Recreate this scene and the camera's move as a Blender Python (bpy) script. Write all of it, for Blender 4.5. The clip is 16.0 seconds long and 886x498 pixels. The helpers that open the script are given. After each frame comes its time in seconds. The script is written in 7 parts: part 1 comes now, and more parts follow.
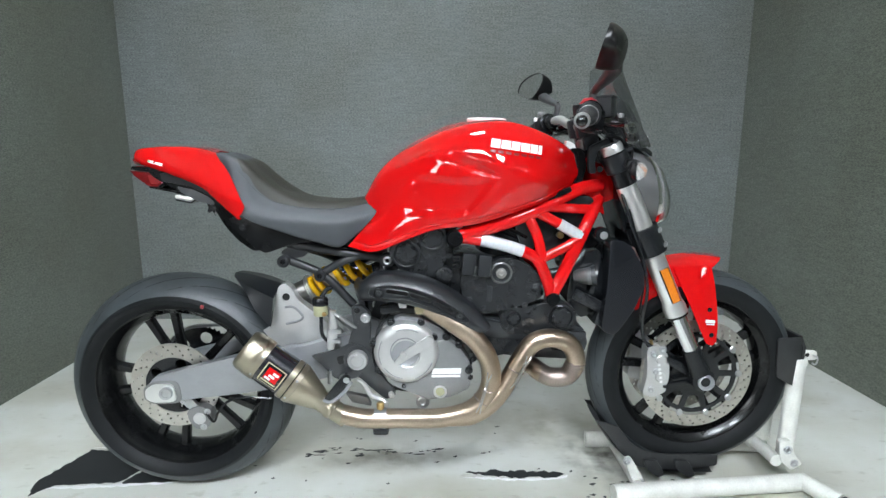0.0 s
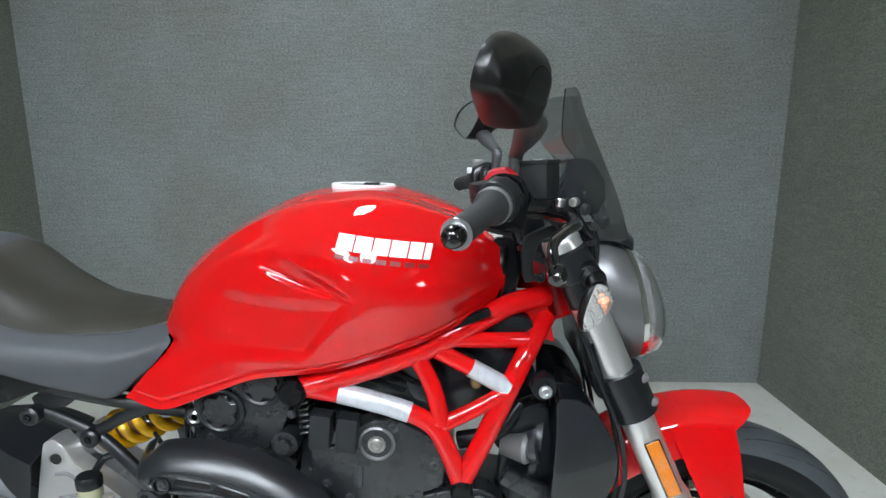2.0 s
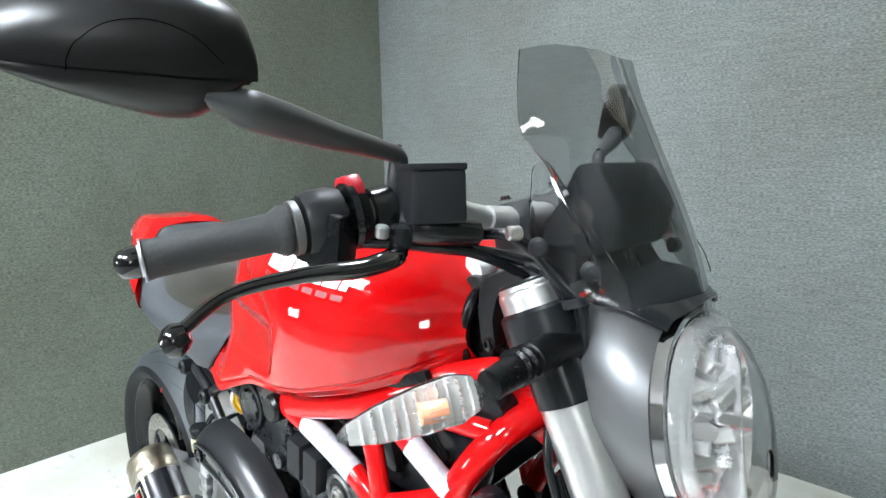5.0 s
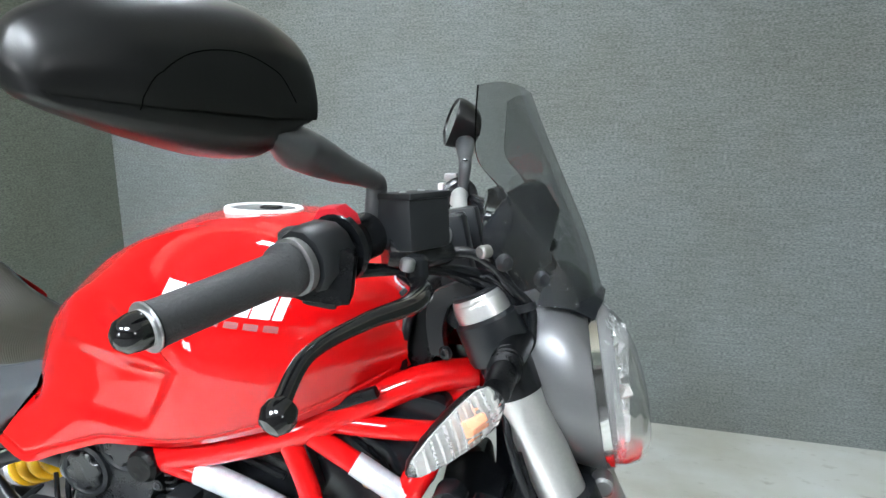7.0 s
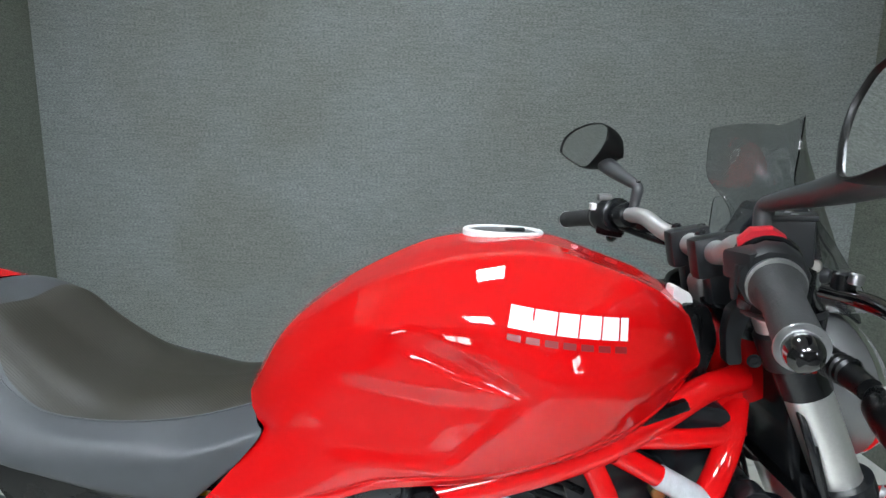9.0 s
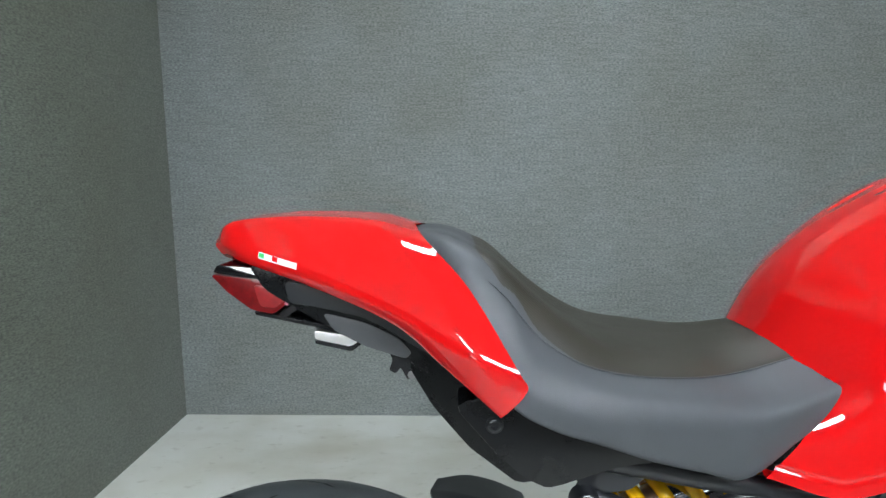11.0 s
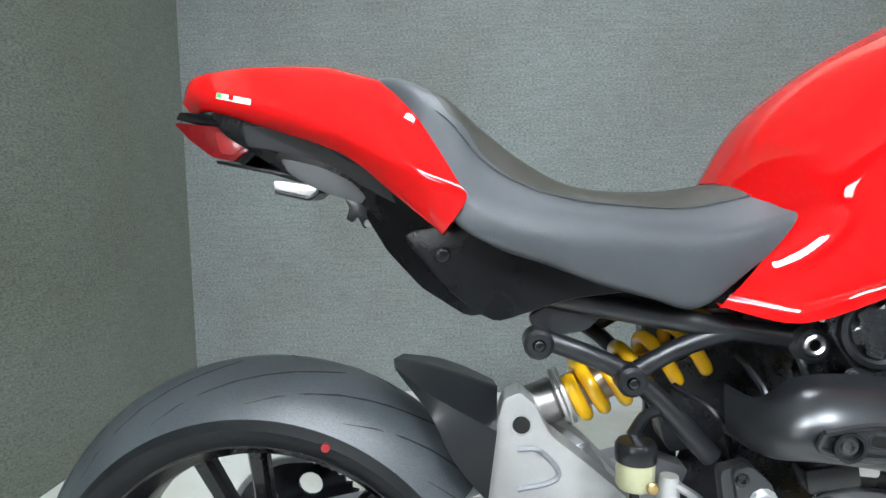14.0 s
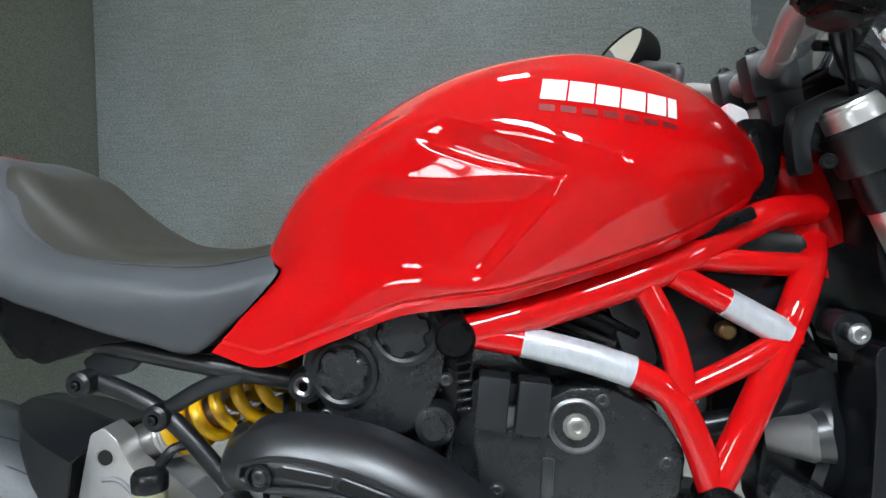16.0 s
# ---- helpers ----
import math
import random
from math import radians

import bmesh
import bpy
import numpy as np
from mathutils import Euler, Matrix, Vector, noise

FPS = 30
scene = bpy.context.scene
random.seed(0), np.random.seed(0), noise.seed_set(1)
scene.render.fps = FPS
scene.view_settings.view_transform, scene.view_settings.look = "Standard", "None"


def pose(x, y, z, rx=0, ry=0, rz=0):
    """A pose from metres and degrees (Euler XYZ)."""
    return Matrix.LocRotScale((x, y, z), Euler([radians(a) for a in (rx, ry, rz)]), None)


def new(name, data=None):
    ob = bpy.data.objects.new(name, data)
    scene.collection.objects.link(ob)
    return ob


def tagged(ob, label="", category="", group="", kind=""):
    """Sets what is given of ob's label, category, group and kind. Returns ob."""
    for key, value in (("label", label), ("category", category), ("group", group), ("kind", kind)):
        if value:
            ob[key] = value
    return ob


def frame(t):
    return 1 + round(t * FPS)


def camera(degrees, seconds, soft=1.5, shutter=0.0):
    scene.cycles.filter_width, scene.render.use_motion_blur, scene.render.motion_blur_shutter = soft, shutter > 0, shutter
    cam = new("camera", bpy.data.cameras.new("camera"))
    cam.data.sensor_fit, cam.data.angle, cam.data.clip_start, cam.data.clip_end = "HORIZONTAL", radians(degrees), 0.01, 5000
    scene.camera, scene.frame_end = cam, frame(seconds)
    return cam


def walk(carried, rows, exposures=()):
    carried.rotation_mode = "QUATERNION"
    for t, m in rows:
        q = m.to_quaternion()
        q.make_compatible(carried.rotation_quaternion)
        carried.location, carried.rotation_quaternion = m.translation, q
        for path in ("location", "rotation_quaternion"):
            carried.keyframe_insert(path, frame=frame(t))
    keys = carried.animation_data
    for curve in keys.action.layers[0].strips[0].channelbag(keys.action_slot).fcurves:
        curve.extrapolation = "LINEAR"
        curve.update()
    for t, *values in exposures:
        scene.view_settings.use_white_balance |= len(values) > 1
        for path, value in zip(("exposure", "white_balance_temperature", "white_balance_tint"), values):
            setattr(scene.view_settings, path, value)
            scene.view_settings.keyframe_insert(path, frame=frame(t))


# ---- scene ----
from mathutils import Quaternion
from mathutils.bvhtree import BVHTree

cam = camera(79.5, 16.0)
# seconds, eye, turn as a quaternion
PATH = [
    (0, (0.0006, -1.4740, 0.9693), (0.7686, 0.6397, -0.0040, -0.0067)),
    (0.5, (0.0854, -1.3912, 0.9960), (0.7681, 0.6403, -0.0035, -0.0052)),
    (1, (0.1717, -1.2430, 1.0215), (0.7638, 0.6455, -0.0012, -0.0028)),
    (1.5, (0.2331, -1.0608, 1.0525), (0.7641, 0.6451, 0.0028, 0.0014)),
    (2, (0.3038, -0.8861, 1.1107), (0.7698, 0.6380, 0.0126, 0.0121)),
    (2.5, (0.3840, -0.7617, 1.1155), (0.7547, 0.6546, 0.0299, 0.0301)),
    (3, (0.4579, -0.6422, 1.1261), (0.7547, 0.6512, 0.0548, 0.0586)),
    (3.5, (0.5614, -0.5740, 1.1251), (0.7517, 0.6396, 0.1092, 0.1178)),
    (4, (0.6576, -0.5357, 1.1124), (0.7356, 0.6182, 0.1870, 0.2043)),
    (4.2, (0.6920, -0.5199, 1.1046), (0.7258, 0.6116, 0.2109, 0.2338)),
    (5.25, (0.7298, -0.5025, 1.0960), (0.7090, 0.5999, 0.2460, 0.2772)),
    (6.5, (0.6354, -0.5665, 1.1306), (0.7525, 0.6161, 0.1493, 0.1782)),
    (7, (0.5475, -0.6248, 1.1384), (0.7672, 0.6289, 0.0783, 0.0984)),
    (7.5, (0.4464, -0.6879, 1.1572), (0.7659, 0.6400, 0.0326, 0.0520)),
    (8, (0.3771, -0.7079, 1.1660), (0.7636, 0.6449, 0.0138, 0.0295)),
    (8.5, (0.2627, -0.7014, 1.1610), (0.7595, 0.6502, 0.0096, 0.0178)),
    (9, (0.0826, -0.6999, 1.1408), (0.7624, 0.6469, 0.0048, 0.0164)),
    (9.5, (-0.0801, -0.6882, 1.1100), (0.7575, 0.6527, 0.0084, 0.0108)),
    (10, (-0.2529, -0.6508, 1.0952), (0.7536, 0.6572, 0.0063, 0.0054)),
    (12.3, (-0.6794, -0.6138, 0.8590), (0.7557, 0.6546, 0.0180, 0.0121)),
    (12.5, (-0.6746, -0.6239, 0.8325), (0.7594, 0.6500, 0.0211, 0.0179)),
    (13, (-0.6663, -0.6293, 0.8137), (0.7597, 0.6496, 0.0218, 0.0211)),
    (13.5, (-0.6038, -0.6358, 0.8229), (0.7527, 0.6576, 0.0216, 0.0221)),
    (14, (-0.4558, -0.6451, 0.8384), (0.7419, 0.6697, 0.0255, 0.0214)),
    (14.5, (-0.3064, -0.6412, 0.8451), (0.7338, 0.6781, 0.0319, 0.0245)),
    (15, (-0.1768, -0.6528, 0.8533), (0.7236, 0.6887, 0.0361, 0.0279)),
    (15.5, (-0.0515, -0.6729, 0.8526), (0.7168, 0.6957, 0.0367, 0.0301)),
    (16, (0.0948, -0.6806, 0.8582), (0.7177, 0.6943, 0.0417, 0.0319)),
]
walk(cam, [(t, Matrix.LocRotScale(Vector(eye), Quaternion(turn).normalized(), None)) for t, eye, turn in PATH],
     [(0.0, 0.0), (1.0, -0.08), (2.0, -0.08), (2.5, 0.10), (3.0, 0.34), (3.5, 0.60), (4.2, 0.76), (6.3, 0.62), (7.0, 0.55), (7.5, 0.36), (8.0, 0.20), (8.5, 0.12), (9.0, -0.03),
      (10.2, 0.05), (12.5, 0.34), (14.0, 0.48), (14.5, 0.44), (15.0, 0.22), (16.0, -0.12)])

# ---- world and lamps ----
world = bpy.data.worlds.new("world")
scene.world = world
world.use_nodes = True
world.node_tree.nodes["Background"].inputs[0].default_value = (0.75, 0.85, 1.0, 1)
world.node_tree.nodes["Background"].inputs[1].default_value = 0.05
LAMP_GLOW = 81.0


# ---- materials ----
def surface(name, color, rough=0.5, metal=0.0, var=0.12, scale=25.0, bump=0.0, bump_scale=300.0, coat=0.0, rough_var=0.08,
            stretch=(1, 1, 1), emit=None, spec=0.5, ribs=0.0):
    """A procedural material: colour and gloss vary at two scales, with a fine relief."""
    m = bpy.data.materials.new(name)
    m.use_nodes = True
    nt = m.node_tree
    p = nt.nodes["Principled BSDF"]
    tc = nt.nodes.new("ShaderNodeTexCoord")
    mp = nt.nodes.new("ShaderNodeMapping")
    mp.inputs["Scale"].default_value = stretch
    nt.links.new(tc.outputs["Object"], mp.inputs[0])
    n1 = nt.nodes.new("ShaderNodeTexNoise")
    n1.inputs["Scale"].default_value, n1.inputs["Detail"].default_value = scale, 6
    n2 = nt.nodes.new("ShaderNodeTexNoise")
    n2.inputs["Scale"].default_value, n2.inputs["Detail"].default_value = bump_scale, 3
    for n in (n1, n2):
        nt.links.new(mp.outputs[0], n.inputs["Vector"])
    mix = nt.nodes.new("ShaderNodeMath")
    mix.operation = "MULTIPLY_ADD"
    mix.inputs[1].default_value, mix.inputs[2].default_value = 0.35, 0.0
    nt.links.new(n2.outputs[0], mix.inputs[0])
    add = nt.nodes.new("ShaderNodeMath")
    add.operation = "MULTIPLY_ADD"
    add.inputs[1].default_value = 0.65
    nt.links.new(n1.outputs[0], add.inputs[0])
    nt.links.new(mix.outputs[0], add.inputs[2])
    ramp = nt.nodes.new("ShaderNodeValToRGB")
    ramp.color_ramp.elements[0].position, ramp.color_ramp.elements[1].position = 0.3, 0.7
    ramp.color_ramp.elements[0].color = (*[c * (1 - var) for c in color], 1)
    ramp.color_ramp.elements[1].color = (*[min(1, c * (1 + var)) for c in color], 1)
    nt.links.new(add.outputs[0], ramp.inputs[0])
    nt.links.new(ramp.outputs[0], p.inputs["Base Color"])
    rr = nt.nodes.new("ShaderNodeMapRange")
    rr.inputs["To Min"].default_value, rr.inputs["To Max"].default_value = max(0.02, rough - rough_var), min(1, rough + rough_var)
    nt.links.new(add.outputs[0], rr.inputs[0])
    nt.links.new(rr.outputs[0], p.inputs["Roughness"])
    p.inputs["Metallic"].default_value = metal
    p.inputs["Coat Weight"].default_value = coat
    p.inputs["Coat Roughness"].default_value = 0.012
    p.inputs["Specular IOR Level"].default_value = spec
    if bump:
        b = nt.nodes.new("ShaderNodeBump")
        b.inputs["Strength"].default_value, b.inputs["Distance"].default_value = bump, 0.002
        nt.links.new(n2.outputs[0], b.inputs["Height"])
        nt.links.new(b.outputs[0], p.inputs["Normal"])
    if ribs:
        w = nt.nodes.new("ShaderNodeTexWave")
        w.inputs["Scale"].default_value, w.inputs["Distortion"].default_value = ribs, 0.0
        w.bands_direction = "DIAGONAL"
        nt.links.new(tc.outputs["Object"], w.inputs["Vector"])
        b = nt.nodes.new("ShaderNodeBump")
        b.inputs["Strength"].default_value, b.inputs["Distance"].default_value = 0.16, 0.001
        nt.links.new(w.outputs["Fac"], b.inputs["Height"])
        nt.links.new(b.outputs[0], p.inputs["Normal"])
    if emit:
        p.inputs["Emission Color"].default_value, p.inputs["Emission Strength"].default_value = (*emit[0], 1), emit[1]
    return m


def glass(name, color, ior=1.45, rough=0.0, clear=1.0, ribs=0.0):
    m = bpy.data.materials.new(name)
    m.use_nodes = True
    p = m.node_tree.nodes["Principled BSDF"]
    p.inputs["Base Color"].default_value = (*color, 1)
    p.inputs["Transmission Weight"].default_value, p.inputs["Roughness"].default_value, p.inputs["IOR"].default_value = clear, rough, ior
    if ribs:
        nt = m.node_tree
        tc = nt.nodes.new("ShaderNodeTexCoord")
        w = nt.nodes.new("ShaderNodeTexWave")
        w.inputs["Scale"].default_value, w.inputs["Distortion"].default_value = ribs, 0.5
        w.bands_direction = "Z"
        nt.links.new(tc.outputs["Object"], w.inputs["Vector"])
        b = nt.nodes.new("ShaderNodeBump")
        b.inputs["Strength"].default_value, b.inputs["Distance"].default_value = 0.9, 0.002
        nt.links.new(w.outputs["Fac"], b.inputs["Height"])
        nt.links.new(b.outputs[0], p.inputs["Normal"])
    return m


def carpet_material(name, tint):
    m = bpy.data.materials.new(name)
    m.use_nodes = True
    nt = m.node_tree
    p = nt.nodes["Principled BSDF"]
    tc = nt.nodes.new("ShaderNodeTexCoord")
    mp = nt.nodes.new("ShaderNodeMapping")
    mp.inputs["Scale"].default_value = (0.34, 0.34, 1.0)
    nt.links.new(tc.outputs["Object"], mp.inputs[0])
    fine = nt.nodes.new("ShaderNodeTexNoise")
    fine.inputs["Scale"].default_value, fine.inputs["Detail"].default_value, fine.inputs["Roughness"].default_value = 280, 3, 0.6
    nt.links.new(mp.outputs[0], fine.inputs["Vector"])
    big = nt.nodes.new("ShaderNodeTexNoise")
    big.inputs["Scale"].default_value, big.inputs["Detail"].default_value = 2.2, 5
    nt.links.new(tc.outputs["Object"], big.inputs["Vector"])
    ramp = nt.nodes.new("ShaderNodeValToRGB")
    e = ramp.color_ramp.elements
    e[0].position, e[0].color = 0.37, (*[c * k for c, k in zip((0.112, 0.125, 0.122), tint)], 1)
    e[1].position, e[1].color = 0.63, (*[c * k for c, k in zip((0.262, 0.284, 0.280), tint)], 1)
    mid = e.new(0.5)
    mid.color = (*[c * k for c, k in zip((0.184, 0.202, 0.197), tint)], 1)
    weave_map = nt.nodes.new("ShaderNodeMapping")
    weave_map.inputs["Scale"].default_value = (0.10, 0.10, 1.0)
    nt.links.new(tc.outputs["Object"], weave_map.inputs[0])
    weave = nt.nodes.new("ShaderNodeTexNoise")
    weave.inputs["Scale"].default_value, weave.inputs["Detail"].default_value = 130, 3
    nt.links.new(weave_map.outputs[0], weave.inputs["Vector"])
    both_scales = nt.nodes.new("ShaderNodeMix")
    nt.links.new(fine.outputs[0], both_scales.inputs[2])
    nt.links.new(weave.outputs[0], both_scales.inputs[3])
    both_scales.inputs[0].default_value = 0.2
    nt.links.new(both_scales.outputs[0], ramp.inputs[0])
    soil = nt.nodes.new("ShaderNodeMix")
    soil.data_type, soil.blend_type = "RGBA", "MULTIPLY"
    sr = nt.nodes.new("ShaderNodeValToRGB")
    sr.color_ramp.elements[0].position, sr.color_ramp.elements[0].color = 0.35, (0.86, 0.84, 0.79, 1)
    sr.color_ramp.elements[1].position, sr.color_ramp.elements[1].color = 0.65, (1, 1, 1, 1)
    nt.links.new(big.outputs[0], sr.inputs[0])
    soil.inputs[0].default_value = 1.0
    nt.links.new(ramp.outputs[0], soil.inputs[6])
    nt.links.new(sr.outputs[0], soil.inputs[7])
    nt.links.new(soil.outputs[2], p.inputs["Base Color"])
    p.inputs["Roughness"].default_value = 0.95
    p.inputs["Specular IOR Level"].default_value = 0.15
    p.inputs["Sheen Weight"].default_value = 0.25
    b = nt.nodes.new("ShaderNodeBump")
    b.inputs["Strength"].default_value, b.inputs["Distance"].default_value = 0.25, 0.002
    nt.links.new(fine.outputs[0], b.inputs["Height"])
    nt.links.new(b.outputs[0], p.inputs["Normal"])
    return m


def floor_material():
    m = bpy.data.materials.new("painted_floor")
    m.use_nodes = True
    nt = m.node_tree
    p = nt.nodes["Principled BSDF"]
    tc = nt.nodes.new("ShaderNodeTexCoord")

    def noisy(scale, detail, low, high, stretch=(1, 1, 1)):
        mp = nt.nodes.new("ShaderNodeMapping")
        mp.inputs["Scale"].default_value = stretch
        nt.links.new(tc.outputs["Object"], mp.inputs[0])
        n = nt.nodes.new("ShaderNodeTexNoise")
        n.inputs["Scale"].default_value, n.inputs["Detail"].default_value = scale, detail
        nt.links.new(mp.outputs[0], n.inputs["Vector"])
        r = nt.nodes.new("ShaderNodeMapRange")
        r.inputs["From Min"].default_value, r.inputs["From Max"].default_value = low, high
        nt.links.new(n.outputs[0], r.inputs[0])
        return r.outputs[0]

    def mixed(fac, a, b):
        x = nt.nodes.new("ShaderNodeMix")
        x.data_type = "RGBA"
        nt.links.new(fac, x.inputs[0])
        for sock, v in ((6, a), (7, b)):
            if isinstance(v, tuple):
                x.inputs[sock].default_value = (*v, 1)
            else:
                nt.links.new(v, x.inputs[sock])
        return x.outputs[2]

    c = mixed(noisy(3.0, 6, 0.35, 0.7), (0.61, 0.62, 0.59), (0.52, 0.52, 0.46))
    c = mixed(noisy(1.6, 5, 0.47, 0.80, (1, 1.8, 1)), c, (0.38, 0.365, 0.29))
    c = mixed(noisy(24.0, 8, 0.60, 0.80, (0.7, 1.3, 1)), c, (0.38, 0.37, 0.32))
    c = mixed(noisy(60.0, 5, 0.735, 0.79), c, (0.12, 0.08, 0.075))

    def stain(x, y, rx, ry, scale, low, high):
        """A blotch of grime round one spot of the floor, broken up by noise."""
        mp = nt.nodes.new("ShaderNodeMapping")
        mp.inputs["Location"].default_value = (-x / rx, -y / ry, 0)
        mp.inputs["Scale"].default_value = (1 / rx, 1 / ry, 0)
        nt.links.new(tc.outputs["Object"], mp.inputs[0])
        far = nt.nodes.new("ShaderNodeVectorMath")
        far.operation = "LENGTH"
        nt.links.new(mp.outputs[0], far.inputs[0])
        near = nt.nodes.new("ShaderNodeMapRange")
        near.inputs["From Min"].default_value, near.inputs["From Max"].default_value = 1.0, 0.1
        nt.links.new(far.outputs["Value"], near.inputs[0])
        both_ways = nt.nodes.new("ShaderNodeMath")
        both_ways.operation = "MULTIPLY"
        nt.links.new(near.outputs[0], both_ways.inputs[0])
        nt.links.new(noisy(scale, 7, low, high), both_ways.inputs[1])
        return both_ways.outputs[0]

    c = mixed(stain(0.42, 0.28, 0.40, 0.22, 9.0, 0.30, 0.85), c, (0.22, 0.20, 0.13))
    c = mixed(stain(0.53, 0.09, 0.18, 0.20, 16.0, 0.36, 0.68), c, (0.07, 0.066, 0.055))
    c = mixed(stain(-0.15, 0.10, 0.30, 0.10, 14.0, 0.42, 0.75), c, (0.17, 0.155, 0.11))
    nt.links.new(c, p.inputs["Base Color"])
    p.inputs["Roughness"].default_value = 0.42
    b = nt.nodes.new("ShaderNodeBump")
    b.inputs["Strength"].default_value, b.inputs["Distance"].default_value = 0.15, 0.002
    nt.links.new(noisy(120.0, 4, 0, 1), b.inputs["Height"])
    nt.links.new(b.outputs[0], p.inputs["Normal"])
    return m


